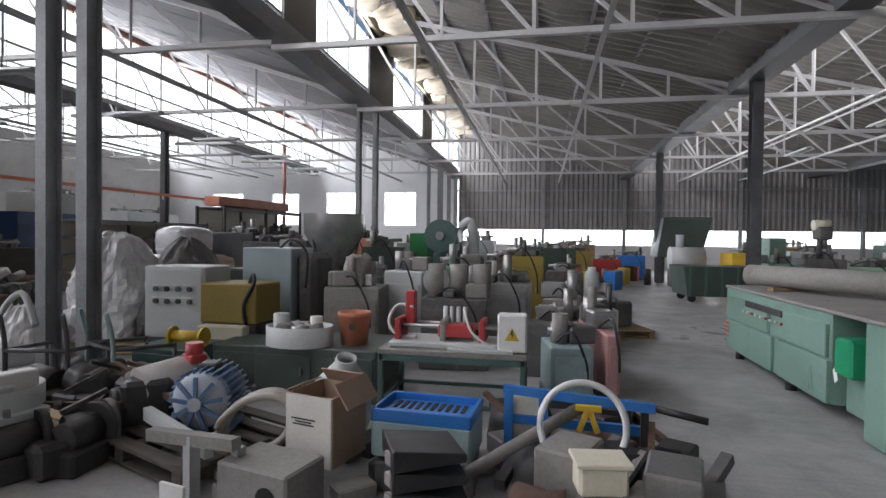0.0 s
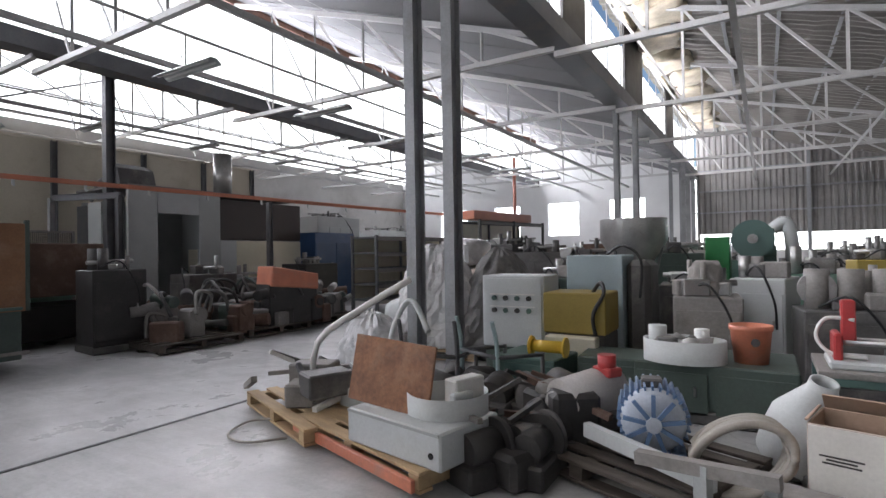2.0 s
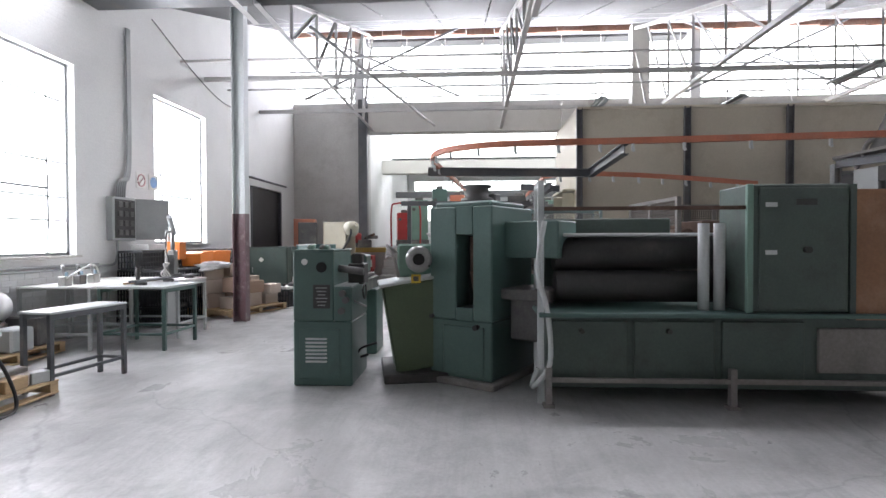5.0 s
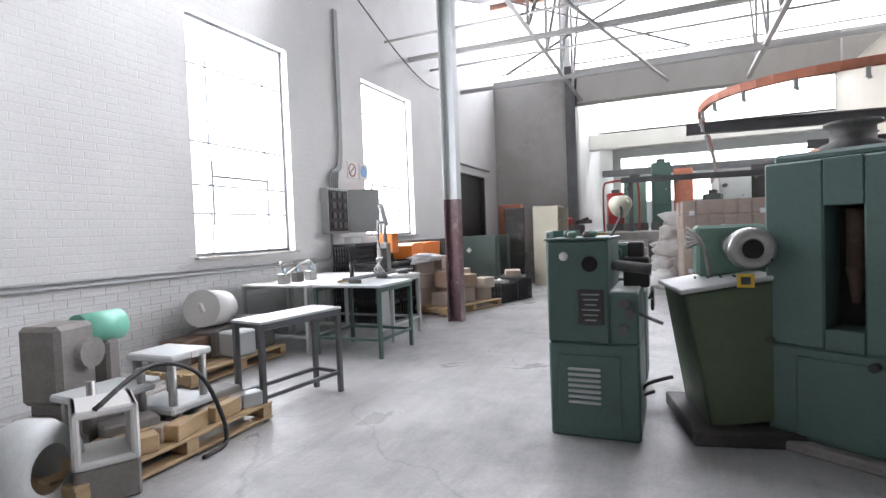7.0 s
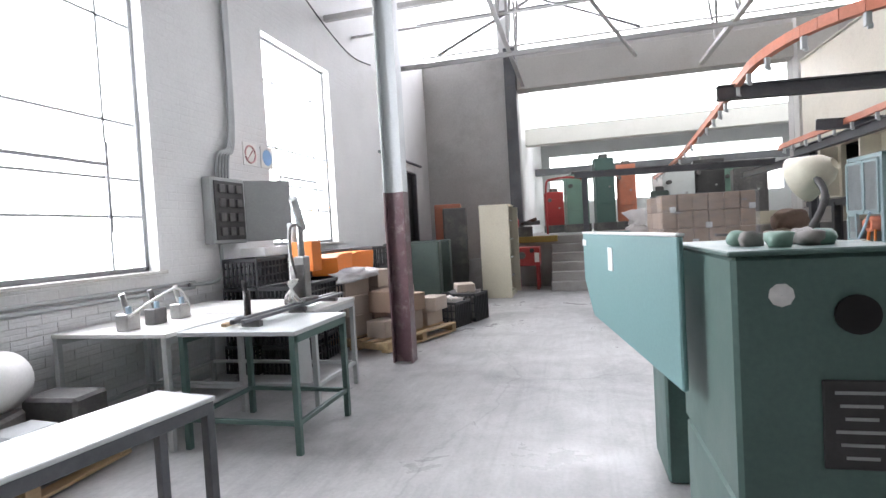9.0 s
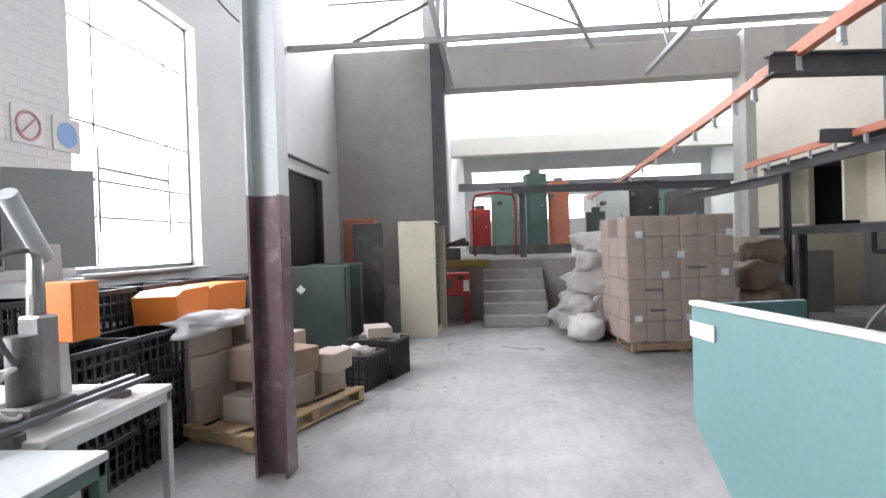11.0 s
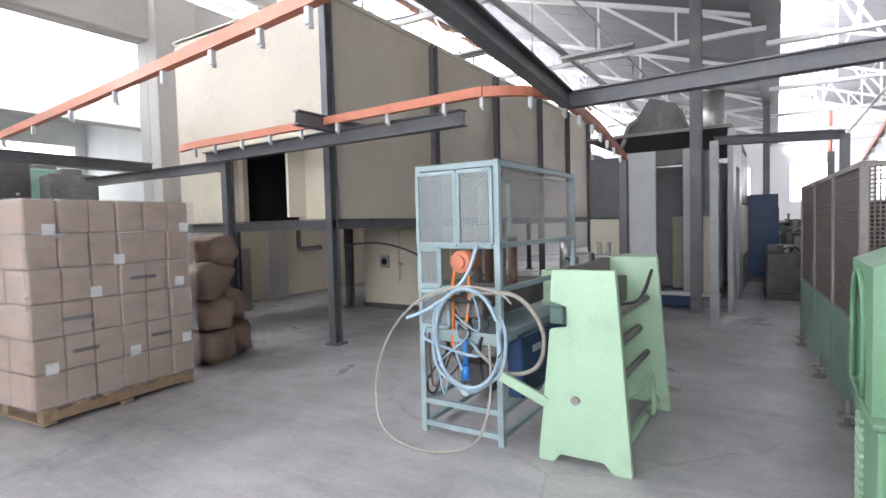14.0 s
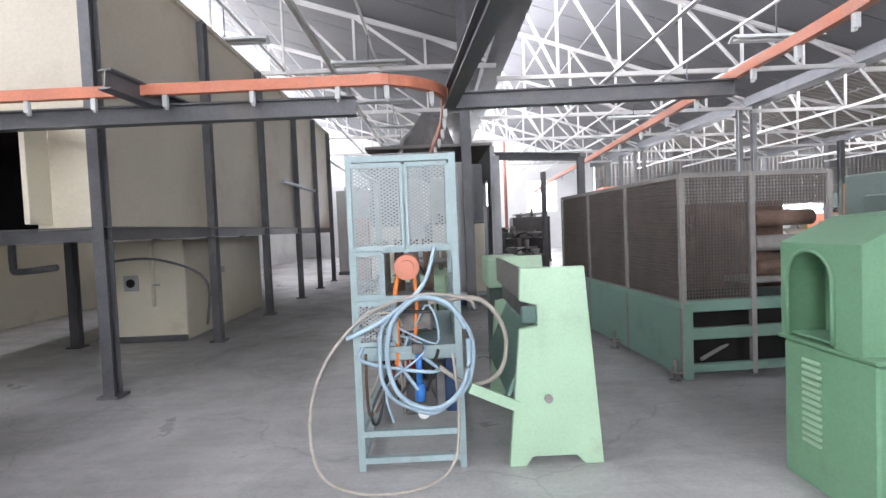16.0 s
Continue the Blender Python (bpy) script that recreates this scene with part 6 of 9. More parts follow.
part("air_cylinder", bm_cyl((0.06, 0.12, 1.42), (0.28, 0.18, 1.66), 0.035, None, 14), M_LIGHTGREY, t)
part("motor", merge(bm_cyl((0.18, 0.12, 0.85), (0.18, 0.12, 1.12), 0.055, None, 14), bm_box(0.14, 0.12, 0.83, 0.22, 0.2, 0.05, 0.006)), M_CAST, t)
for k in range(4):
    part("air_hose", bm_tube([(0.2, 0.12, 1.0), (0.34 + 0.04 * k, 0.2, 1.0), (0.36, 0.1 + 0.04 * k, 0.86), (0.2, 0.15, 0.84), (0.1, 0.1, 1.3 - 0.1 * k)], 0.009, 6), M_WHITEPIPE, t)
part("air_hose", bm_tube([(0.06, 0.1, 1.45), (0.3, 0.15, 1.42), (0.36, 0.18, 1.2), (0.22, 0.14, 1.0)], 0.011, 6), M_CAST, t)
bm_ = merge(bm_box(0.36, 0.16, 0.815, 1.5, 0.035, 0.03, 0.004), bm_box(0.36, 0.24, 0.815, 1.5, 0.03, 0.025, 0.004))
part("slide_rail", bm_, M_COLUMN, t, "long dark slide rail")
part("wood_batten", bm_box(0.5, 0.02, 0.785, 1.1, 0.04, 0.025, 0.004, 3), M_WOODPALE, t, "pale wooden batten")
for x in (-0.2, 0.35, 0.95):
    part("rail_block", bm_box(x, 0.2, 0.775, 0.05, 0.14, 0.05, 0.004), M_CAST, t)
t = thing("clamp_jig", -10.35, -5.5, 0.79, 0, "small clamping jigs with blue valves on a table", "jig")
for k, x in enumerate((-0.25, 0.0, 0.25)):
    part("jig_block", merge(bm_box(x, 0, 0.06, 0.12, 0.1, 0.12, 0.008), bm_cyl((x, 0, 0.12), (x + 0.04, 0, 0.26), 0.02, None, 10)), M_CAST if k % 2 else M_STEEL, t)
    part("blue_valve", bm_box(x + 0.05, 0.06, 0.15, 0.03, 0.03, 0.05, 0.004), M_BLUEHOSE, t)
part("air_hose", bm_tube([(-0.3, 0.05, 0.1), (-0.1, 0.12, 0.25), (0.1, 0.1, 0.2), (0.3, 0.06, 0.1)], 0.01, 6), M_WHITEPIPE, t)
t = thing("hand_press", -10.4, -4.75, 0.79, 0, "small black hand press standing on a table", "tool")
part("foot", bm_cyl((0, 0, 0), (0, 0, 0.03), 0.09, None, 16), M_BLACK, t)
part("column", bm_cyl((0, 0, 0.03), (0, 0, 0.22), 0.025, None, 12), M_BLACK, t)
part("lever", bm_cyl((0, 0, 0.2), (0.1, 0.05, 0.3), 0.012, None, 8), M_BLACK, t)

# black crates, orange boxes under the second window
for i, (x, n) in enumerate(((-12.1, 4), (-12.7, 4), (-13.35, 4), (-13.98, 4))):
    for k in range(n):
        crate(x + rng.uniform(-0.02, 0.02), -5.82, 0.3 * k, rng.uniform(-3, 3))
        if i < 3:
            crate(x + rng.uniform(-0.02, 0.02), -5.40, 0.3 * min(k, 3), rng.uniform(-3, 3)) if k < 3 else None
crate(-14.5, -5.5, 0.9, 0, label="black slatted plastic crate tipped on a heap")
for k in range(3):
    crate(-14.5, -5.5, 0.3 * k, 2)
for x, rz in ((-13.15, 6), (-13.75, -8)):
    t = thing("parts_bin", x, -5.42, 0.9, rz, "bright orange plastic parts bin on crates", "bin", "orange bins")
    part("bin_body", bm_prism([(-0.26, 0.0), (0.26, 0.0), (0.3, 0.22), (0.16, 0.26), (-0.3, 0.26)], 0.34, pose(0, -0.17, 0), 0.006), M_ORANGEBRIGHT, t)
    part("label_card", bm_box(0.16, -0.174, 0.12, 0.12, 0.004, 0.08, 0), M_PAPER, t)
solo("plastic_tray", bm_box(0, 0, 0.05, 0.5, 0.3, 0.1, 0.01), M_WHITE, "white plastic tray lying upside down on crates", "tray", (-12.3, -5.82, 1.2), 4)

# cartons on the pallet beside the pillar
pallet(-13.5, -4.83, -21, 1.4, 1.12, M_WOODPALE, 0, "pale wooden pallet under loose cartons")
for x, y, z, rz, sx, sy, sz in ((-12.85, -4.95, 0, 3, 0.42, 0.32, 0.26), (-12.85, -4.95, 0.26, -4, 0.42, 0.32, 0.24), (-12.85, -5.0, 0.5, 2, 0.44, 0.34, 0.2), (-13.3, -4.95, 0, 1, 0.4, 0.3, 0.28), (-13.3, -4.95, 0.28, -6, 0.4, 0.3, 0.28), (-13.75, -4.95, 0, 4, 0.4, 0.3, 0.26), (-13.75, -4.95, 0.26, 4, 0.4, 0.3, 0.26), (-12.95, -4.5, 0, 5, 0.36, 0.28, 0.2), (-13.35, -4.5, 0, 2, 0.36, 0.3, 0.24), (-13.4, -4.5, 0.24, -7, 0.38, 0.3, 0.22), (-13.8, -4.5, 0, 2, 0.36, 0.28, 0.2), (-13.75, -4.35, 0.2, 9, 0.34, 0.26, 0.18), (-13.1, -4.55, 0.28, 8, 0.4, 0.32, 0.26), (-13.3, -4.9, 0.56, 5, 0.36, 0.3, 0.22)):
    u, v = x + 13.3, y + 4.72
    x, y, rz = -13.5 + 0.934 * u + 0.358 * v, -4.83 - 0.358 * u + 0.934 * v, rz - 21
    carton(x, y, 0.136 + z, sx, sy, sz, rz, rng.choice((M_CARD, M_CARDPALE, M_CARDPALE)), "dusty brown cardboard carton on a pallet", False)
solo("plastic_sheet", bm_blob(0, 0, 0.05, 0.7, 0.5, 0.14, 9, 0.7), M_WRAP, "crumpled clear plastic sheet on cartons", "plastic", (-13.1, -5.1, 0.84), 20)
for x, y, hh in ((-14.5, -4.32, 0.36), (-14.98, -4.14, 0.42)):
    crate(x, y, 0, 72, 0.56, 0.4, hh, None, "black slatted plastic crate heaped with scrap")
    t = thing("scrap_load", x, y, 0.03, 72, "mixed dusty scrap filling a crate", "scrap", "crate loads")
    part("fill", bm_box(0, 0, hh * 0.42, 0.5, 0.34, hh * 0.8, 0.02), M_CAST, t)
    for k in range(7):
        part("scrap", bm_blob(0.17 * math.cos(k * 1.3), 0.1 * math.sin(k * 1.3), hh - 0.05, 0.2, 0.16, 0.12, k + 3, 0.7, 2), (M_DUSTY, M_CARDPALE, M_PAPER, M_CAST)[k % 4], t)
carton(-14.98, -4.14, 0.43, 0.36, 0.28, 0.12, 20, M_CARDPALE, "shallow open carton lying on a tub", False)

# --- wall fittings on the south wall
t = thing("fuse_box", -12.0, YWIN, 1.36, 0, "open grey electric fuse box on the white wall", "electric box")
panel_box(t, "casing", 0, 0.06, 0.35, 0.56, 0.12, 0.7, M_GREY)
panel_box(t, "inner", 0, 0.125, 0.35, 0.48, 0.012, 0.62, M_BLACK, "dark inside with fuses", 0.002)
for r_ in range(4):
    for c_ in range(3):
        part("fuse", bm_box(-0.14 + 0.14 * c_, 0.14, 0.13 + 0.15 * r_, 0.09, 0.03, 0.09, 0.006), M_CAST, t)
dr = part("door", bm_box(0, 0, 0.35, 0.5, 0.02, 0.68, 0.004), M_GREY, t, "open grey door")
dr.matrix_basis = pose(-0.42, 0.32, 0, 0, 0, -48)
for k in range(5):
    part("conduit", bm_tube([(-0.1 + 0.05 * k, 0.05, 0.7), (-0.12 + 0.045 * k, 0.06, 0.95), (-0.26 + 0.02 * k, 0.05, 1.3), (-0.27 + 0.02 * k, 0.05, 3.5)], 0.016, 6), M_GREY, t)
part("conduit", bm_tube([(0.1, 0.05, 0.0), (0.1, 0.05, -0.25), (0.2, 0.05, -0.38), (0.6, 0.05, -0.38)], 0.02, 6), M_GREY, t)
for k in range(2):
    t = thing("wall_pipe", -9.5, YWIN, 0.95 + 0.05 * k, 0, "grey pipe clipped along the white wall", "pipe", "wall pipes")
    part("tube", bm_cyl((-2.0, 0.03, 0.0), (6.0, 0.03, 0.05), 0.017, None, 8), M_GREY, t)
for k, (x, m_) in enumerate(((-12.6, M_RED), (-12.95, M_BLUE))):
    t = thing("wall_sign", x, YWIN, 2.4, 0, "faded white safety sign on the wall" if k else "faded prohibition sign on the wall", "sign", "safety signs")
    part("plate", bm_box(0, 0.006, 0, 0.27, 0.01, 0.27, 0.003), M_PAPER, t)
    if k:
        part("symbol", bm_cyl((0, 0.012, 0), (0, 0.014, 0), 0.1, None, 24), mat("faded blue print", (0.25, 0.45, 0.75), 0.6, 0, 0.1), t)
    else:
        fr_ = mat("faded red print", (0.7, 0.42, 0.42), 0.6, 0, 0.1)
        part("symbol", bm_tube([(0.1 * math.cos(a), 0.013, 0.1 * math.sin(a)) for a in [j * math.pi / 8 for j in range(16)]], 0.012, 5, True, None, 1), fr_, t)
        part("symbol_bar", bm_bar((-0.07, 0.014, 0.07), (0.07, 0.014, -0.07), 0.02, 0.004), fr_, t)
t = thing("wall_cable", -16.4, YWIN, 4.4, 0, "loose cable sagging along the wall", "cable")
part("wire", bm_tube([(3.5, 0.05, 0.9), (2.0, 0.06, 0.35), (0.8, 0.06, 0.1), (-0.2, 0.05, 0.2)], 0.012, 6), M_CAST, t)
# whitewashed brick courses near the windows
t = thing("brick_facing", -12.0, YWIN, 0, 0, "whitewashed brick courses of the window wall", "brickwork")
t["kind"] = "structure"
brick = None
for course in range(11):
    for k in range(24):
        x = -4.5 + 0.226 * k + (0.113 if course % 2 else 0) + 4.6
        m4 = pose(x, 0.003, 0.12 + 0.078 * course)
        if brick is None:
            brick = part("brick", bm_box(0, 0, 0, 0.222, 0.006, 0.070, 0.002), M_WHITEWALL, t)
            brick.matrix_basis = m4
        else:
            share("brick", brick, t, m4)

# --- pallets of dies and blocks before the white wall
pallet(-7.5, -4.58, 0, 1.4, 1.1, M_WOODPALE, 0, "dusty wooden pallet loaded with dies")
pallet(-9.2, -5.66, 3, 1.35, 0.72, M_WOODPALE, 0, "dusty wooden pallet against the wall")
t = thing("die_set", -7.64, -4.37, 0.136, 2, "dusty steel die set with guide pillars on a pallet", "die")
panel_box(t, "lower_plate", 0, 0, 0.14, 0.36, 0.42, 0.05, M_LIGHTGREY)
panel_box(t, "upper_plate", 0, 0, 0.465, 0.33, 0.4, 0.045, M_LIGHTGREY, "pale dusty top plate")
panel_box(t, "punch_block", 0, 0, 0.4, 0.18, 0.2, 0.08, M_DUSTY)
part("label_plate", bm_box(-0.02, 0.203, 0.465, 0.06, 0.006, 0.04, 0), M_PAPER, t)
for sx in (-0.12, 0.12):
    for sy in (-0.15, 0.15):
        part("pillar", bm_cyl((sx, sy, 0.0), (sx, sy, 0.445), 0.026, None, 14), M_STEEL, t)
t = thing("die_set", -7.28, -4.5, 0.136, -3, "dusty steel die set on a pallet", "die")
panel_box(t, "lower_plate", 0, 0, 0.03, 0.4, 0.36, 0.06, M_DUSTY)
panel_box(t, "upper_plate", 0, 0, 0.3, 0.42, 0.38, 0.045, M_LIGHTGREY, "pale dusty top plate")
for sx in (-0.15, 0.15):
    for sy in (-0.13, 0.13):
        part("pillar", bm_cyl((sx, sy, 0.05), (sx, sy, 0.3 if sy < 0 else 0.42), 0.024, None, 14), M_STEEL, t)
part("cross_block", bm_box(0, 0, 0.17, 0.2, 0.16, 0.22, 0.01), M_DUSTY, t)
for k in range(12):
    r = random.Random(900 + k)
    x, y = -8.1 + 0.1 * k + r.uniform(-0.03, 0.03), -4.12 - 0.05 * (k % 3)
    solo("wood_offcut", bm_box(0, 0, 0.05, r.uniform(0.1, 0.3), r.uniform(0.07, 0.12), 0.1, 0.006), r.choice((M_WOODPALE, M_CARDPALE, M_LIGHTGREY)), "dusty timber offcut lying on a pallet", "offcut", (x, y, 0.136), r.uniform(-25, 25), "timber offcuts")
for k in range(16):
    x, y = -6.95 - 1.15 * rng.random(), -4.3 - 0.8 * rng.random()
    s = rng.uniform(0.12, 0.24)
    solo("concrete_block", bm_box(0, 0, s * 0.35, s * 1.4, s, s * 0.7, 0.012), rng.choice((M_BRICKRED, M_DUSTY, M_LIGHTGREY)), "dusty block lying on a pallet", "block", (x, y, 0.136), rng.uniform(-30, 30), "blocks on the pallet")
t = thing("housing_part", -7.02, -4.12, 0.0, 60, "white hollow box casting on the floor", "casting")
for p_ in ((0, 0.13, 0.35, 0.34, 0.04, 0.3), (0, -0.13, 0.35, 0.34, 0.04, 0.3), (0, 0, 0.48, 0.34, 0.3, 0.04), (0, 0, 0.22, 0.34, 0.3, 0.04)):
    panel_box(t, "wall", *p_, M_WHITE)
panel_box(t, "block_under", 0, 0, 0.1, 0.3, 0.3, 0.2, M_DUSTY)
solo("coil_winding", bm_lathe([(0.12, -0.12), (0.2, -0.14), (0.24, -0.05), (0.24, 0.05), (0.2, 0.14), (0.12, 0.12)], pose(0, 0, 0.24, 90, 0, 20)), M_LIGHTGREY, "pale winding lying on the floor", "coil", (-6.72, -4.25, 0.0), 0)
t = thing("aqua_motor", -7.45, -5.0, 0.136, 15, "aqua green cylindrical motor on a grey gear unit", "motor")
part("body", bm_cyl((0, 0, 0.62), (-0.3, 0.05, 0.62), 0.11, None, 20), M_AQUA, t)
part("gear_unit", merge(bm_box(0.16, 0, 0.45, 0.3, 0.3, 0.5, 0.03), bm_cyl((0.1, -0.2, 0.5), (0.1, 0.2, 0.5), 0.1, None, 14)), M_DUSTY, t)
part("stand", bm_box(-0.05, 0, 0.12, 0.6, 0.3, 0.24, 0.02), M_DUSTY, t)
part("stand", bm_box(-0.16, 0.03, 0.38, 0.12, 0.2, 0.3, 0.02), M_DUSTY, t)
t = thing("paper_roll", -9.3, -5.8, 0.136, 25, "fat white paper roll lying on a pallet", "roll")
part("roll_body", bm_cyl((-0.24, 0, 0.45), (0.24, 0, 0.51), 0.19, None, 28), M_PAPER, t)
part("core_handle", bm_tube([(0.24, 0, 0.55), (0.3, 0.02, 0.55), (0.31, 0.05, 0.48)], 0.02, 8), M_PAPER, t)
part("cradle", bm_box(0, 0, 0.14, 0.5, 0.3, 0.28, 0.02), M_DUSTY, t)
for x, y, sx, sy, sz, m_ in ((-9.3, -5.46, 0.28, 0.26, 0.26, M_LIGHTGREY), (-9.68, -5.6, 0.26, 0.4, 0.34, M_CAST), (-8.92, -5.75, 0.4, 0.3, 0.24, M_RUST)):
    solo("steel_block", bm_box(0, 0, sz / 2, sx, sy, sz, 0.02), m_, "dusty steel block on a pallet", "block", (x, y, 0.136), rng.uniform(-8, 8), "steel blocks")
solo("floor_cable", bm_tube([(-6.9, -4.0, 0.5), (-7.3, -4.1, 0.62), (-7.6, -4.08, 0.5), (-7.72, -4.02, 0.2), (-7.7, -3.98, 0.02), (-7.5, -3.95, 0.015)], 0.014, 6), M_RUBBER, "black cable trailing over a pallet", "cable")

# ---- things: the hall full of used machines ----


def machine_box(name, x, y, w, d, h, m, rz, label, z=0.0, top=None, category="machine", group=""):
    """A cast machine body: plinth, casing with doors, dusty head and fittings."""
    t = thing(name, x, y, z, rz, label, category, group)
    panel_box(t, "plinth", 0, 0, 0.05, w * 1.04, d * 1.04, 0.1, M_CAST)
    panel_box(t, "casing", 0, 0, 0.1 + (h - 0.1) / 2, w, d, h - 0.1, m)
    n = max(1, int(w / 0.55))
    for k in range(n):
        panel_box(t, "door", -w / 2 + w * (k + 0.5) / n, -d / 2 - 0.008, h * 0.5, w / n - 0.05, 0.016, h * 0.7, m, "", 0.004)
        part("latch", bm_box(-w / 2 + w * (k + 0.8) / n, -d / 2 - 0.025, h * 0.55, 0.02, 0.02, 0.07, 0.003), M_STEEL, t)
    if top:
        top(t, w, d, h)
    return t


def fittings(seed, m1=None, m2=None):
    """Small castings, shafts and cylinders on top of a machine."""
    def put_(t, w, d, h):
        r = random.Random(seed)
        for k in range(4):
            x, y = r.uniform(-w, w) * 0.35, r.uniform(-d, d) * 0.3
            s = r.uniform(0.08, 0.18)
            part("casting", bm_box(x, y, h + s * 0.5, s * 1.5, s, s, 0.015, r.uniform(-20, 20)), r.choice((m1 or M_CAST, M_DUSTY, M_STEEL)), t)
        for k in range(3):
            x, y = r.uniform(-w, w) * 0.35, r.uniform(-d, d) * 0.3
            part("cylinder", bm_cyl((x, y, h), (x, y, h + r.uniform(0.12, 0.35)), r.uniform(0.025, 0.07), None, 14), r.choice((m2 or M_STEEL, M_CAST, M_DUSTY)), t)
        part("shaft", bm_cyl((-w * 0.45, 0, h + 0.1), (w * 0.45, r.uniform(-0.1, 0.1), h + 0.12), 0.03, None, 12), M_STEEL, t)
        part("cable", bm_tube([(-w * 0.3, -d * 0.2, h + 0.02), (0, -d * 0.45, h + 0.12), (w * 0.3, -d * 0.52, h * 0.8), (w * 0.35, -d * 0.53, h * 0.5)], 0.012, 6), M_RUBBER, t)
    return put_


# --- the long sea green machine beside the aisle
t = thing("long_machine", 3.04, 4.5, 0, -1.0, "long sea green machine bed beside the aisle", "machine")
LM, LD, LH = 3.15, 2.0, 0.84
panel_box(t, "body", LD / 2 + 0.1, 0.7 + (LM - 0.7) / 2, 0.12 + (LH - 0.12) / 2, LD, LM - 0.7, LH - 0.12, M_SEAGREEN)
panel_box(t, "side_panel", 0.09, 1.15, 0.3, 0.04, 0.9, 0.34, M_SEAGREEN, "", 0.006)
panel_box(t, "side_panel", 0.09, 2.4, 0.3, 0.04, 1.3, 0.34, M_SEAGREEN, "", 0.006)
panel_box(t, "side_panel", 0.09, 1.2, 0.62, 0.04, 0.95, 0.26, M_SEAGREEN, "", 0.006)
panel_box(t, "side_panel", 0.09, 2.45, 0.62, 0.04, 1.2, 0.26, M_SEAGREEN, "", 0.006)
panel_box(t, "end_column", LD / 2 + 0.1, 0.12, 0.43, LD, 0.26, LH, M_SEAGREEN)
panel_box(t, "alcove_floor", LD / 2 + 0.15, 0.46, 0.26, LD - 0.1, 0.44, 0.34, M_SEAGREEN)
panel_box(t, "alcove_back", LD / 2 + 0.4, 0.46, 0.6, LD - 0.6, 0.44, 0.4, M_GREEN)
panel_box(t, "top_plate", LD / 2 + 0.1, LM / 2, LH + 0.012, LD + 0.04, LM, 0.03, M_DUSTY, "dusty pale top plate", 0.006)
panel_box(t, "control_box", 0.14, 0.42, 0.55, 0.2, 0.22, 0.28, M_EMERALD, "emerald green plastic box", 0.02)
card = part("tag", bm_box(0, 0, 0, 0.07, 0.004, 0.1, 0), M_PAPER, t, "white card tag")
card.matrix_basis = pose(0.05, 0.52, 0.40, 0, 30, 80)
# Near-black piece set in the panel; colour gives the slot its shade.
panel_box(t, "slot", 0.085, 0.93, 0.27, 0.03, 0.09, 0.2, M_INNERSHADE, "", 0.002)
panel_box(t, "control_strip", 0.065, 1.95, 0.72, 0.02, 0.9, 0.06, M_BLACK, "dark control strip", 0.002)
for k in range(9):
    part("button", bm_cyl((0.05, 1.5 + 0.12 * k, 0.63), (0.075, 1.5 + 0.12 * k, 0.63), 0.014, None, 10), M_LIGHTGREY if k % 3 else M_RED, t)
for k in range(4):
    panel_box(t, "red_mark", 0.066, 3.02, 0.42 - 0.05 * k, 0.006, 0.16, 0.022, M_RED, "", 0)
for y in (0.2, 1.6, 2.95):
    part("foot", bm_cyl((0.2, y, 0), (0.2, y, 0.13), 0.05, None, 12), M_BLACK, t)
    part("foot", bm_cyl((LD - 0.1, y, 0), (LD - 0.1, y, 0.13), 0.05, None, 12), M_BLACK, t)
t = thing("wrapped_roller", 3.75, 6.3, 0.87, 12, "grey wrapped roller lying on the machine top", "roller")
part("roll", bm_cyl((-0.25, 1.0, 0.15), (0.45, -1.0, 0.15), 0.115, None, 24), M_DUSTY, t)
part("shaft", bm_cyl((0.43, -0.95, 0.15), (0.52, -1.2, 0.15), 0.05, None, 14), M_STEEL, t)
for s in (-0.7, 0.6):
    panel_box(t, "wood_block", -0.17 * s / 0.7 + 0.12, s, 0.018, 0.5, 0.1, 0.036, M_WOOD, "", 0.004)
solo("plank", bm_box(0, 0, 0.03, 0.5, 0.12, 0.06, 0.006), M_WOOD, "short wooden plank on the machine top", "plank", (3.95, 5.3, 0.87), 10)

# --- green frame table with small machine, warning box, bucket
TX0, TX1, TY0, TY1, TH = -0.32, 0.83, 4.56, 5.25, 0.52
t = leg_table("machine_table", TX0, TX1, TY0, TY1, TH, M_DUSTY, M_GREEN, "low green steel table with a dusty top", 0.04, 0.1)
t = thing("bench_machine", 0.15, 4.85, TH, 0, "small red and steel tube-forming machine on a table", "machine")
panel_box(t, "bed_plate", 0.02, 0, 0.025, 0.85, 0.4, 0.05, M_LIGHTGREY)
for y in (-0.08, 0.08):
    part("guide_rod", bm_cyl((-0.35, y, 0.16), (0.45, y, 0.16), 0.016, None, 10), M_STEEL, t)
for x, m in ((-0.35, M_RED), (0.02, M_DUSTY), (0.33, M_RED)):
    panel_box(t, "stand", x, 0, 0.13, 0.05, 0.26, 0.18, m)
part("red_tower", bm_box(-0.28, 0.05, 0.28, 0.08, 0.1, 0.3, 0.01), M_RED, t)
part("red_block", bm_box(0.12, -0.05, 0.13, 0.28, 0.14, 0.1, 0.01), M_RED, t)
for k in range(4):
    part("valve", bm_cyl((0.0 + 0.055 * k, 0.1, 0.05), (0.0 + 0.055 * k, 0.1, 0.3), 0.018, None, 12), M_LIGHTGREY, t, "pale valve")
part("tube_loop", bm_tube([(-0.25, 0.0, 0.3), (-0.4, 0.05, 0.3), (-0.46, 0.0, 0.18), (-0.38, -0.06, 0.08), (-0.2, -0.1, 0.07)], 0.013, 8), M_WHITEPIPE, t)
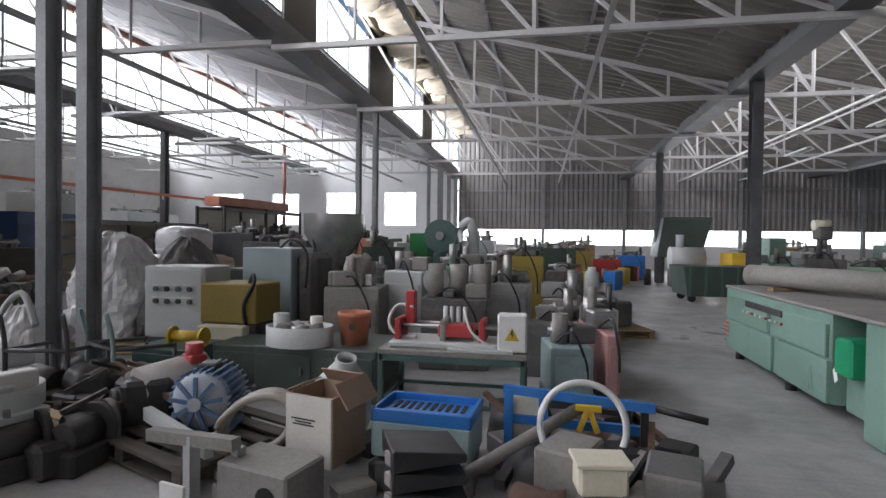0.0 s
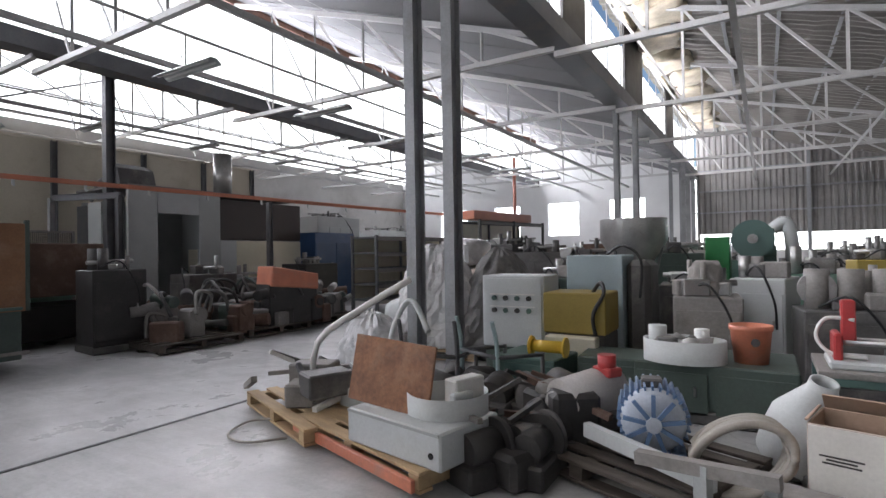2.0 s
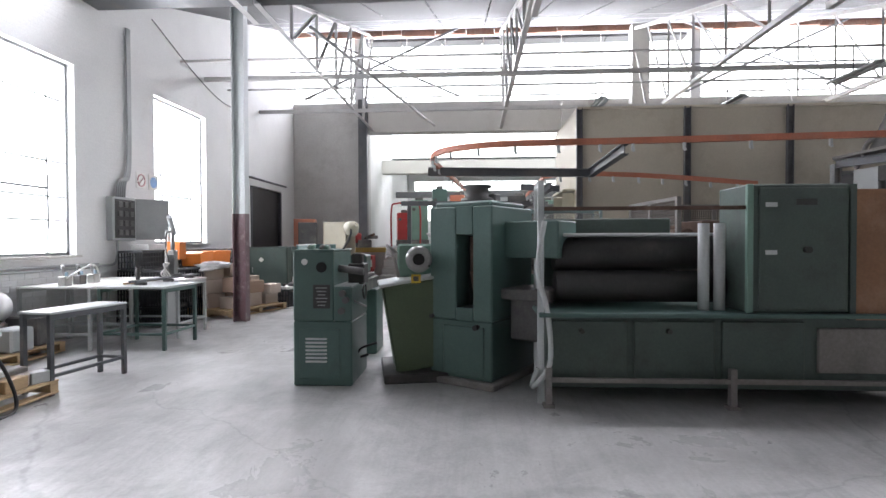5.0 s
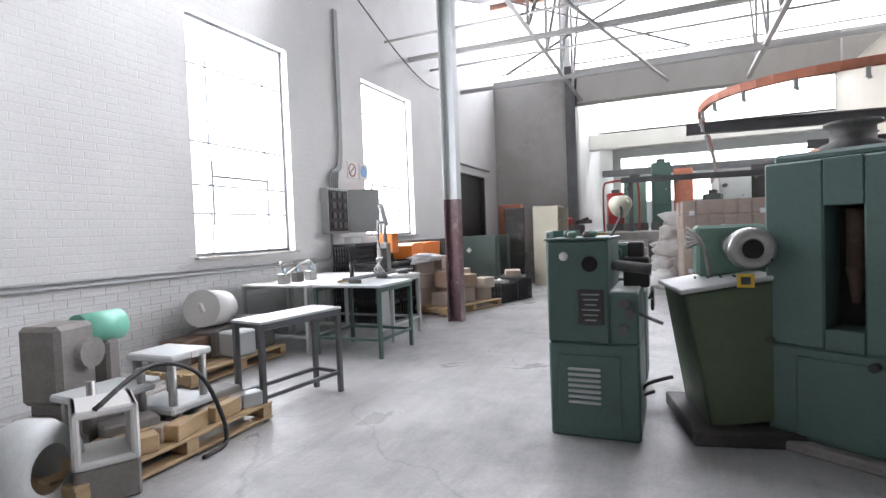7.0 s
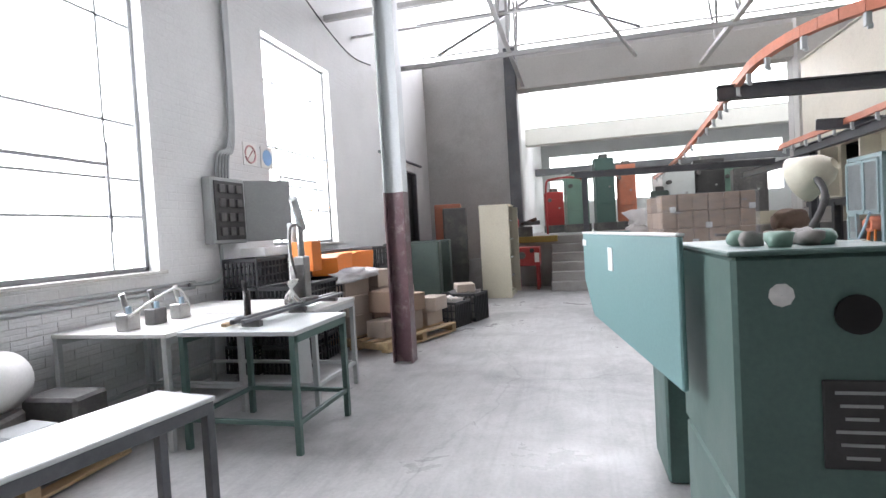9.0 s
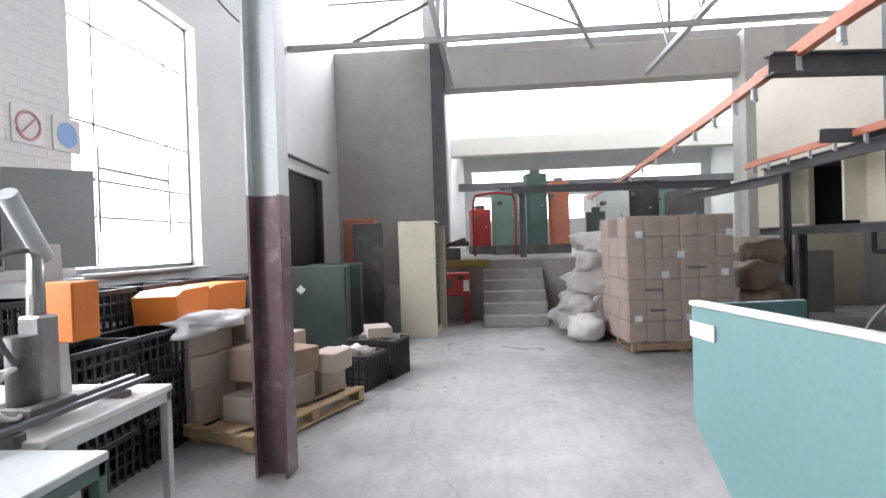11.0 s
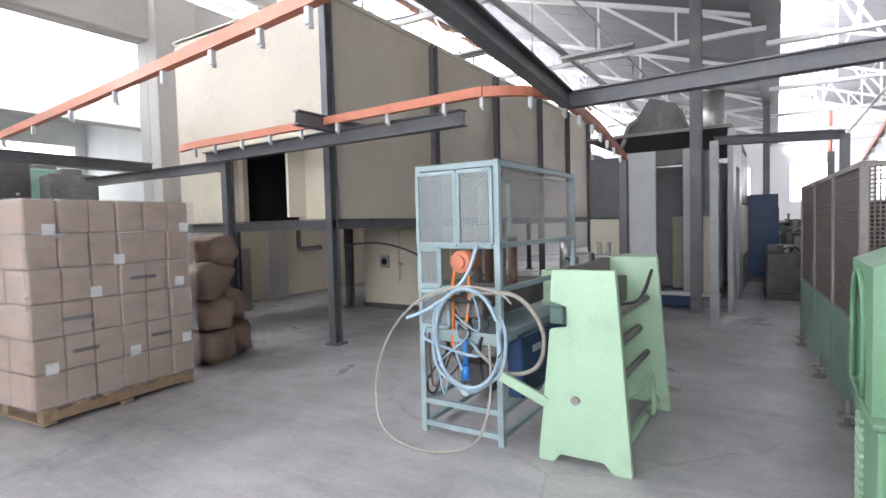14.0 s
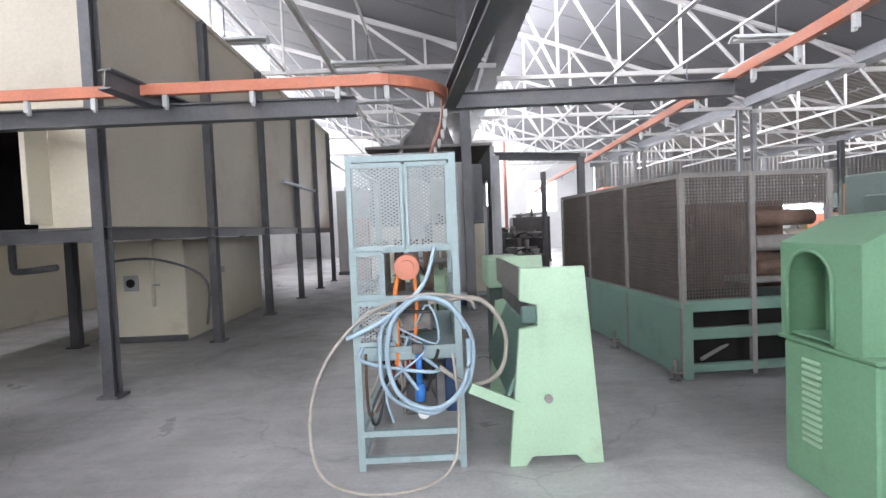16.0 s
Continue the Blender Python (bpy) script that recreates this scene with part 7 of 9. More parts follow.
part("tube_loop", bm_tube([(0.2, -0.16, 0.3), (0.26, -0.22, 0.15), (0.4, -0.2, 0.05), (0.5, -0.15, 0.06)], 0.01, 6), M_WHITEPIPE, t)
t = thing("switch_box", 0.72, 4.68, TH, 0, "white electric switch box with a yellow warning triangle", "electric box")
panel_box(t, "case", 0, 0, 0.15, 0.22, 0.14, 0.29, M_WHITE)
part("lid", bm_box(0, -0.073, 0.15, 0.2, 0.008, 0.27, 0.003), M_WHITE, t)
part("warning_triangle", bm_prism([(-0.055, 0.10), (0.055, 0.10), (0.0, 0.2)], 0.003, pose(0, -0.081, 0)), M_YELLOW, t, "yellow warning triangle")
part("bolt_mark", bm_prism([(-0.012, 0.145), (0.0, 0.145), (-0.004, 0.115), (0.014, 0.152), (0.003, 0.152), (0.008, 0.18), (-0.002, 0.18)], 0.002, pose(0, -0.083, 0)), M_BLACK, t)
solo("steel_plate", bm_box(0, 0, 0.012, 0.5, 0.12, 0.024, 0.003), M_LIGHTGREY, "pale steel plate lying on a table", "plate", (0.48, 4.63, TH), 0)

t = machine_box("green_cabinet_base", -0.95, 5.2, 1.1, 0.8, 0.44, M_GREENDK, 0, "dark green machine base with a dusty top", 0.0)
t = thing("bucket", -0.70, 5.1, 0.44, 0, "dirty orange plastic bucket on a machine base", "bucket")
part("pail", bm_lathe([(0.0, 0.01), (0.115, 0.0), (0.14, 0.24), (0.15, 0.25), (0.15, 0.285), (0.135, 0.285), (0.12, 0.05), (0.0, 0.04)]), M_ORANGE, t)
part("pail_mark", bm_cyl((0.03, -0.138, 0.17), (0.035, -0.15, 0.17), 0.03, None, 12), M_CAST, t)
t = thing("tray_ring", -1.15, 4.95, 0.44, 0, "grey round sheet-metal tray full of parts", "tray")
part("ring_wall", bm_lathe([(0.3, 0.0), (0.3, 0.17), (0.29, 0.17), (0.29, 0.01), (0.0, 0.01)], pose(0, 0, 0, 0, 0, 0) @ Matrix.Diagonal((1.0, 0.75, 1, 1)), 28), M_LIGHTGREY, t)
for k in range(6):
    part("scrap", bm_blob(0.15 * math.cos(k), 0.1 * math.sin(k), 0.14, 0.16, 0.12, 0.1, k, 0.5, 2), (M_DUSTY, M_CAST, M_STEEL)[k % 3], t)
part("pot", bm_cyl((-0.2, 0.05, 0.01), (-0.2, 0.05, 0.26), 0.07, None, 16), M_LIGHTGREY, t)
part("pot", bm_cyl((0.12, 0.08, 0.01), (0.12, 0.08, 0.24), 0.055, None, 16), M_WHITE, t)
t = machine_box("transformer", -1.75, 5.25, 0.55, 0.55, 0.40, M_GREENDK, 4, "dark green transformer case with a pale top")
t = machine_box("transformer", -2.45, 5.15, 0.62, 0.6, 0.36, M_GREEN, -5, "dark green transformer case on the floor")
t = thing("yellow_reel", -2.15, 5.0, 0.4, 0, "small yellow wire reel on a case", "reel")
for x in (-0.16, 0.16):
    part("flange", bm_cyl((x - 0.01, 0, 0.09), (x + 0.01, 0, 0.09), 0.09, None, 18), M_YELLOW, t)
part("drum", bm_cyl((-0.16, 0, 0.09), (0.16, 0, 0.09), 0.055, None, 16), M_YELLOW, t)
t.location.x, t.location.z = -2.28, 0.36
t = thing("mustard_case", -2.2, 5.75, 0, 0, "mustard yellow machine case with a grey front", "machine")
panel_box(t, "stand", 0, 0, 0.25, 0.6, 0.5, 0.5, M_CAST)
panel_box(t, "case", 0, 0, 0.70, 0.62, 0.52, 0.4, M_MUSTARD)
panel_box(t, "grey_front", 0.0, -0.33, 0.36, 0.5, 0.14, 0.26, M_CREAM, "dirty cream front box")
part("cable", bm_tube([(0.15, -0.1, 0.9), (0.25, -0.2, 1.0), (0.3, -0.28, 0.9), (0.2, -0.29, 0.7), (0.22, -0.29, 0.5)], 0.02, 6), M_RUBBER, t)
t = thing("control_cabinet", -2.9, 5.85, 0, 2, "grey steel control cabinet with rows of dials", "cabinet")
panel_box(t, "stand", 0, 0, 0.15, 0.66, 0.46, 0.3, M_GREENDK)
panel_box(t, "case", 0, 0, 0.68, 0.70, 0.5, 0.76, M_LIGHTGREY)
panel_box(t, "door", 0, -0.255, 0.68, 0.64, 0.015, 0.70, M_LIGHTGREY, "", 0.004)
for r_ in range(2):
    for k in range(4):
        part("dial", bm_cyl((-0.2 + 0.13 * k, -0.26, 0.82 - 0.13 * r_), (-0.2 + 0.13 * k, -0.29, 0.82 - 0.13 * r_), 0.026, None, 14), M_BLACK if (k + r_) % 2 else M_GREEN, t)
    part("tag_row", bm_box(0.0, -0.265, 0.86 - 0.13 * r_, 0.5, 0.004, 0.014, 0), M_WHITE, t)
t = thing("blue_grey_cabinet", -2.1, 6.6, 0, 0, "pale blue-grey steel cabinet with a rounded back", "cabinet")
panel_box(t, "case", -0.12, 0, 0.63, 0.62, 0.6, 1.26, mat("pale blue grey enamel", (0.42, 0.52, 0.56), 0.45, 0, 0.06, 2, 0.03, 60, 0.2, (0.3, 0.33, 0.34), 2))
panel_box(t, "side_case", 0.33, 0.05, 0.6, 0.25, 0.55, 1.2, M_CAST, "dark grey side case", 0.06)
part("top_cable", bm_tube([(0.0, -0.2, 1.26), (0.2, -0.3, 1.36), (0.38, -0.3, 1.2), (0.36, -0.28, 0.8)], 0.016, 6), M_RUBBER, t)
t = thing("hopper", -2.2, 8.3, 0, 0, "grey conical feed hopper on a machine stand", "hopper")
part("cone", bm_lathe([(0.46, 1.75), (0.46, 1.45), (0.14, 0.95), (0.14, 0.8), (0.12, 0.8), (0.12, 0.95), (0.44, 1.46), (0.44, 1.75)]), M_STEEL, t)
panel_box(t, "stand", 0, 0, 0.4, 0.6, 0.6, 0.8, M_CAST)
for a in range(3):
    part("strut", bm_bar((0.42 * math.cos(a * 2.1), 0.42 * math.sin(a * 2.1), 1.5), (0.26 * math.cos(a * 2.1), 0.26 * math.sin(a * 2.1), 0.8), 0.03), M_COLUMN, t)
# wrapped stacks and the covered heap by the columns
pallet(-5.2, 9.0, 5, 1.7, 1.2)
for k, (x, y, z, s) in enumerate(((-5.5, 9.0, 0.136, 1), (-4.85, 9.0, 0.136, 2), (-5.45, 8.95, 0.62, 3), (-4.85, 9.0, 0.60, 4), (-5.3, 9.0, 1.08, 5))):
    solo("wrapped_bale", merge(bm_blob(0, 0, 0.24, 0.72, 1.0, 0.5, s, 0.15), bm_box(0, 0, 0.22, 0.55, 0.85, 0.4, 0.05)), M_WRAP if k % 2 == 0 else M_CARDPALE, "film-wrapped bale stacked on a pallet", "bale", (x, y, z), rng.uniform(-6, 6), "wrapped bales")
pallet(-4.3, 6.4, 12, 1.3, 1.2)


def crumpled_heap(profile, folds, seed, seg=72):
    """A heap under loose film: a tapering skin with pleats and creases."""
    bm = bmesh.new()
    rings = []
    steps = 26
    for k in range(steps + 1):
        s = k / steps * (len(profile) - 1)
        i = min(int(s), len(profile) - 2)
        r = profile[i][0] + (profile[i + 1][0] - profile[i][0]) * (s - i)
        z = profile[i][1] + (profile[i + 1][1] - profile[i][1]) * (s - i)
        ring = []
        for j in range(seg):
            t_ = 2 * math.pi * j / seg
            n1 = noise.noise((math.cos(t_) * folds + seed, math.sin(t_) * folds, z * 1.6))
            n2 = noise.noise((math.cos(t_) * folds * 3, math.sin(t_) * folds * 3 + seed, z * 7))
            q = r * (1 + 0.32 * n1 + 0.16 * abs(n2))
            ring.append(bm.verts.new((q * math.cos(t_), q * math.sin(t_), z + 0.05 * n2 * min(1, z * 4))))
        rings.append(ring)
    for ra, rb in zip(rings, rings[1:]):
        for j in range(seg):
            bm.faces.new((ra[j], ra[(j + 1) % seg], rb[(j + 1) % seg], rb[j]))
    bm.faces.new(rings[-1])
    bm.faces.new(rings[0][::-1])
    return bm


solo("plastic_film", crumpled_heap([(0.56, 0.0), (0.6, 0.25), (0.52, 0.6), (0.4, 0.95), (0.24, 1.2), (0.1, 1.28)], 1.6, 3), M_WRAP, "heap of crumpled white plastic film on a pallet", "film", (-4.35, 6.4, 0.136), 20)
solo("plastic_film", crumpled_heap([(0.4, 0.0), (0.42, 0.2), (0.3, 0.45), (0.1, 0.58)], 1.8, 9), M_WRAP, "small heap of crumpled plastic film on the floor", "film", (-4.75, 5.55, 0.0), 60)
solo("tarpaulin", crumpled_heap([(0.56, 0.0), (0.54, 0.4), (0.4, 0.9), (0.22, 1.25), (0.06, 1.36)], 1.2, 21), M_CAST, "dark tarpaulin draped over a heap", "tarpaulin", (-3.55, 6.7, 0.0), 15)
solo("wrapped_bale", merge(bm_blob(0, 0, 0.3, 0.8, 0.7, 0.7, 61, 0.2), bm_box(0, 0, 0.2, 0.6, 0.5, 0.4, 0.05)), M_LIGHTGREY, "film-wrapped bale on the floor", "bale", (-5.6, 7.6, 0), 10, "wrapped bales")

# --- pallet with plywood, drum and white casing
pallet(-2.75, 3.42, -17, 1.45, 0.9, M_WOODPALE, 0, "pale wooden pallet with a red painted side")
solo("red_plank", bm_box(0, 0, 0.05, 1.4, 0.03, 0.07, 0.004), M_ORANGE, "red painted plank along a pallet", "plank", (-2.88, 2.96, 0.015), -17)
t = thing("white_casing", -2.42, 3.15, 0.136, -11, "dirty white sheet-metal casing lying on a pallet", "casing")
panel_box(t, "casing", 0, 0, 0.105, 0.80, 0.52, 0.21, M_LIGHTGREY)
# Near-black disc painted as the shade of a small hole.
part("hole", bm_cyl((0.33, -0.265, 0.08), (0.33, -0.255, 0.08), 0.018, None, 12), M_INNERSHADE, t)
part("seam", bm_box(0.0, -0.262, 0.197, 0.78, 0.006, 0.016, 0), M_GREY, t)
t = thing("half_drum", -2.27, 3.22, 0.348, -17, "white round sheet-metal drum rim on a casing", "drum")
part("rim_wall", bm_lathe([(0.25, 0.0), (0.25, 0.12), (0.242, 0.12), (0.242, 0.01), (0.0, 0.01)], None, 36), M_LIGHTGREY, t)
part("bracket", bm_box(0.1, 0.05, 0.11, 0.11, 0.24, 0.2, 0.01), M_WHITE, t, "white angled bracket")
part("bracket", bm_box(0.18, -0.05, 0.08, 0.05, 0.16, 0.14, 0.01), M_LIGHTGREY, t)
p_ = solo("plywood_board", bm_box(0, 0, 0.2, 0.65, 0.02, 0.42, 0.003), M_PLY, "stained reddish plywood board leaning on a drum", "board", (-2.78, 3.2, 0.35), -12)
p_.matrix_world = pose(-2.62, 3.06, 0.36, 0, 0, -4) @ pose(0, 0, 0, -10, 3, 0)
solo("white_box", bm_box(0, 0, 0.08, 0.42, 0.3, 0.15, 0.01), M_LIGHTGREY, "grey sheet-metal tray on a pallet", "box", (-3.2, 3.62, 0.136), -12)
pallet(-3.68, 3.66, -22, 1.3, 0.95, M_WOODPALE, 0, "pale wooden pallet heaped with frames")
for k in range(14):
    r = random.Random(300 + k)
    x, y, z = -3.75 + r.uniform(-0.5, 0.5), 3.68 + r.uniform(-0.4, 0.4), 0.18 + r.uniform(0.0, 0.22)
    dx, dy, dz = r.uniform(-0.35, 0.35), r.uniform(-0.3, 0.3), r.uniform(-0.03, 0.22)
    solo("steel_bar", bm_bar((-dx, -dy, -dz * 0.3), (dx, dy, dz), r.uniform(0.025, 0.05)), r.choice((M_LIGHTGREY, M_CAST, M_COLUMN, M_DUSTY, M_WHITE)), "loose steel bar in a heap of frames", "bar", (x, y, z), 0, "loose bars")
solo("bent_frame", bm_tube([(0, 0, 0), (0.05, 0, 0.45), (0.35, 0.15, 0.7), (0.75, 0.3, 0.95)], 0.028, 8, False, None, 3), M_WHITE, "bent white steel frame sticking up from a heap", "frame", (-3.75, 3.55, 0.15), 10)
solo("bent_frame", bm_tube([(0, 0, 0), (0.02, 0.1, 0.5), (0.15, 0.2, 0.75), (0.35, 0.1, 0.5)], 0.025, 8), M_LIGHTGREY, "bent pale steel frame in a heap", "frame", (-3.35, 4.0, 0.15), 10)
for k in range(5):
    r = random.Random(500 + k)
    solo("grey_casing", bm_box(0, 0, 0.09, 0.36, 0.25, 0.18, 0.015), r.choice((M_LIGHTGREY, M_CAST, M_DUSTY, M_WHITE)), "grey sheet-metal casing in a heap", "casing", (-4.0 + 0.17 * k, 3.52 + r.uniform(-0.15, 0.3), 0.136 + 0.1 * (k % 2)), r.uniform(0, 90), "sheet casings")
solo("floor_cable", bm_tube([(-3.5, 3.05, 0.02), (-3.7, 2.85, 0.015), (-3.95, 2.9, 0.015), (-4.05, 3.15, 0.02), (-3.85, 3.25, 0.05)], 0.009, 6), M_HOSE, "grey cable trailing on the floor", "cable")
# dark chair frames and steel frames
for k, (x, y, rz) in enumerate(((-3.05, 4.35, 10), (-2.6, 4.6, -25))):
    t = thing("tubular_stand", x, y, 0, rz, "blue-grey tubular steel frame on the floor", "frame", "tubular frames")
    for sx in (-0.25, 0.25):
        part("upright", bm_tube([(sx, -0.2, 0.0), (sx, -0.2, 0.5), (sx, -0.25, 0.75)], 0.018, 8), M_BLUEFRAME if k else M_COLUMN, t)
        part("side_rail", bm_cyl((sx, -0.2, 0.45), (sx, 0.3, 0.42), 0.018, None, 8), M_COLUMN, t)
        part("upright", bm_cyl((sx, 0.3, 0.0), (sx, 0.3, 0.44), 0.018, None, 8), M_COLUMN, t)
    part("cross_rail", bm_cyl((-0.25, -0.2, 0.45), (0.25, -0.2, 0.45), 0.018, None, 8), M_COLUMN, t)
for k in range(10):
    r = random.Random(600 + k)
    machine_ = solo("black_casting", merge(bm_box(0, 0, 0.09, r.uniform(0.3, 0.5), r.uniform(0.25, 0.4), 0.18, 0.02), bm_cyl((0, -0.1, 0.2), (0, 0.14, 0.24), r.uniform(0.09, 0.15), None, 18)), r.choice((M_BLACK, M_CAST, M_BLACK)), "dark oily machine casting on the floor", "casting", (-2.3 + r.uniform(-0.7, 0.6), 4.25 + r.uniform(-0.4, 0.35), 0.0), r.uniform(0, 180), "dark castings")
for k in range(12):
    r = random.Random(640 + k)
    x, y = r.uniform(-2.0, -1.62), 3.12 + 0.09 * k
    if k % 3 == 1:
        h = r.uniform(0.2, 0.42)
        solo("black_casting", bm_box(0, 0, h / 2, r.uniform(0.25, 0.4), r.uniform(0.2, 0.35), h, 0.03), M_BLACK, "dark oily gearbox standing on the floor", "casting", (x, y, 0), r.uniform(0, 90), "dark castings")
    else:
        solo("black_casting", merge(merge(bm_box(0, 0, 0.07, 0.34, 0.24, 0.14, 0.015), bm_cyl((-0.12, 0, 0.2), (0.14, 0, 0.2), r.uniform(0.08, 0.12), None, 18)), bm_cyl((0.1, 0, 0.2), (0.14, 0, 0.2), 0.15, None, 18)), r.choice((M_BLACK, M_BLACK, M_CAST)), "dark oily machine casting on the floor", "casting", (x, y, 0), r.uniform(0, 180), "dark castings")
for k in range(9):
    r = random.Random(670 + k)
    dx, dy = r.uniform(-0.4, 0.4), r.uniform(-0.25, 0.25)
    solo("steel_bar", bm_bar((-dx, -dy, 0.0), (dx, dy, r.uniform(0.0, 0.2)), r.uniform(0.02, 0.045)), r.choice((M_BLACK, M_CAST, M_RUST)), "dark steel bar lying on oily castings", "bar", (-1.9 + r.uniform(-0.3, 0.2), 3.5 + r.uniform(-0.3, 0.6), 0.3), 0, "loose bars")

# --- pallet with motors in front
pallet(-1.35, 3.75, -22, 1.3, 0.9, M_WOODBLACK, 0, "grimy wooden pallet under electric motors")


def electric_motor(x, y, z, rz, r, L, m, fan_m, label):
    t = thing("electric_motor", x, y, z, rz, label, "motor", "electric motors")
    part("body", bm_cyl((0, 0, r * 1.15), (0, L, r * 1.15), r * 0.86, None, 28), m, t)
    fin = None
    for k in range(28):
        a = 2 * math.pi * k / 28
        m4 = Matrix.Translation((0, 0, r * 1.15)) @ Matrix.Rotation(a, 4, "Y")
        if fin is None:
            fin = part("cooling_fin", bm_box(0, L * 0.5, r * 0.92, 0.012, L * 0.94, r * 0.2, 0), m, t)
            fin.matrix_basis = m4
        else:
            share("cooling_fin", fin, t, m4)
    part("fan_cover", bm_lathe([(0.0, 0.0), (r * 0.3, 0.01), (r * 0.8, -0.02), (r * 0.92, -0.06), (r * 0.92, -0.1)], pose(0, -0.04, r * 1.15, 90, 0, 0), 28), fan_m, t)
    blade = None
    for k in range(9):
        m4 = Matrix.Translation((0, -0.055, r * 1.15)) @ Matrix.Rotation(2 * math.pi * k / 9, 4, "Y")
        if blade is None:
            blade = part("cover_rib", bm_box(0, 0, r * 0.5, 0.022, 0.02, r * 0.7, 0), m, t)
            blade.matrix_basis = m4
        else:
            share("cover_rib", blade, t, m4)
    part("hub", bm_cyl((0, -0.08, r * 1.15), (0, -0.02, r * 1.15), r * 0.22, None, 16), fan_m, t)
    for s in (-1, 1):
        part("foot", bm_box(s * r * 0.7, L * 0.5, r * 0.14, r * 0.4, L * 0.8, r * 0.28, 0.01), m, t)
    part("terminal_box", bm_box(0, L * 0.5, r * 2.1, r * 0.6, r * 0.6, r * 0.3, 0.01), M_CAST, t)
    return t


M_MOTORBLUE = mat("blue-grey motor paint", (0.13, 0.22, 0.38), 0.5, 0, 0.2, 3, 0.08, 60, 0.4, (0.4, 0.42, 0.44), 4)
M_FANWHITE = mat("pale chalky fan paint", (0.5, 0.55, 0.62), 0.6, 0, 0.15, 3, 0.08, 60, 0.3, (0.2, 0.26, 0.36), 6)
electric_motor(-1.14, 3.55, 0.136, 12, 0.19, 0.34, M_MOTORBLUE, M_FANWHITE, "finned blue electric motor with a pale fan cover")
t = thing("pump_unit", -1.6, 3.95, 0.136, -30, "grey pump unit with a red fitting on a pallet", "pump")
part("body", merge(bm_cyl((0, -0.25, 0.2), (0, 0.2, 0.25), 0.15, None, 20), bm_cyl((0, -0.32, 0.2), (0, -0.25, 0.2), 0.08, None, 16)), M_SACK, t)
part("foot", bm_box(0, 0, 0.04, 0.26, 0.5, 0.08, 0.01), M_CAST, t)
part("red_fitting", merge(bm_cyl((0.05, 0.1, 0.35), (0.05, 0.1, 0.48), 0.06, None, 14), bm_box(0.05, 0.1, 0.37, 0.16, 0.12, 0.06, 0.01)), M_RED, t)
part("flange", bm_cyl((-0.1, -0.36, 0.14), (-0.1, -0.33, 0.14), 0.07, None, 4), M_DUSTY, t)
part("valve_body", bm_blob(-0.22, -0.12, 0.18, 0.2, 0.26, 0.22, 3, 0.4), M_DUSTY, t)
t = thing("fork_frame", -1.0, 3.25, 0, -22, "pale steel lifting frame beside a motor", "frame")
part("bar", bm_bar((-0.6, 0.1, 0.25), (0.2, 0.0, 0.22), 0.05, 0.08), M_LIGHTGREY, t)
part("bar", bm_bar((0.2, -0.1, 0.0), (0.2, -0.1, 0.34), 0.06), M_GREY, t)
part("bar", bm_bar((-0.1, -0.15, 0.3), (0.5, -0.05, 0.34), 0.06), M_DUSTY, t)
part("bar", bm_bar((0.45, 0.0, 0.0), (0.45, 0.0, 0.3), 0.05), M_GREY, t)
part("plate", bm_box(0.28, -0.25, 0.08, 0.16, 0.02, 0.16, 0.003, 10), M_WHITE, t)
# coil of hose, carton, cone
t = thing("hose_coil", -0.72, 3.5, 0.0, 10, "coil of dirty beige hose on scrap", "hose")
for k in range(7):
    r = random.Random(700 + k)
    part("loop", bm_tube([(0.22 * math.cos(a) + r.uniform(-0.01, 0.01), -0.02 * k + 0.06 + 0.02 * math.sin(a), 0.26 + 0.17 * math.sin(a) + 0.06 * math.cos(a)) for a in [j * math.pi / 7 for j in range(14)]], 0.021, 8, True, None, 3), M_HOSE, t)
t = thing("open_carton", -0.26, 3.45, 0.14, -14, "white printed cardboard carton with open brown flaps", "box")
for p_ in ((0, -0.16, 0.19, 0.31, 0.012, 0.38, M_CARDPALE), (0, 0.16, 0.19, 0.31, 0.012, 0.38, M_CARD), (-0.15, 0, 0.19, 0.012, 0.31, 0.38, M_CARD), (0.15, 0, 0.19, 0.012, 0.31, 0.38, M_CARD), (0, 0, 0.01, 0.3, 0.31, 0.02, M_CARD)):
    panel_box(t, "wall", *p_[:6], p_[6], "", 0.002)
part("printed_face", bm_box(0, -0.168, 0.19, 0.3, 0.004, 0.37, 0), mat("white printed card", (0.72, 0.70, 0.65), 0.8, 0, 0.05, 3, 0.03, 60), t, "white printed front")
for z, w in ((0.25, 0.16), (0.235, 0.11), (0.22, 0.14), (0.06, 0.13)):
    part("print_line", bm_box(-0.03, -0.171, z, w, 0.002, 0.008, 0), M_TEXT, t)
for x, y, rx, ry, w, d in ((0, 0.19, -50, 0, 0.3, 0.15), (0.2, 0, 0, 55, 0.15, 0.3), (-0.16, 0.0, 0, -10, 0.012, 0.3)):
    f_ = part("flap", bm_box(0, 0, 0, w, d, 0.008, 0), M_CARD, t, "open brown flap")
    f_.matrix_basis = pose(x, y, 0.39, rx, ry, 0)
t = thing("steel_cone", -0.45, 4.1, 0, 0, "pale enamelled steel cone with an open mouth", "cone")
part("shell", bm_lathe([(0.22, 0.0), (0.22, 0.1), (0.2, 0.25), (0.075, 0.45), (0.07, 0.5), (0.06, 0.5), (0.06, 0.44), (0.18, 0.24)], pose(0, 0, 0.12, 18, 14, 0)), M_LIGHTGREY, t)
part("support", bm_box(0, 0, 0.06, 0.3, 0.3, 0.12, 0.02), M_CAST, t)
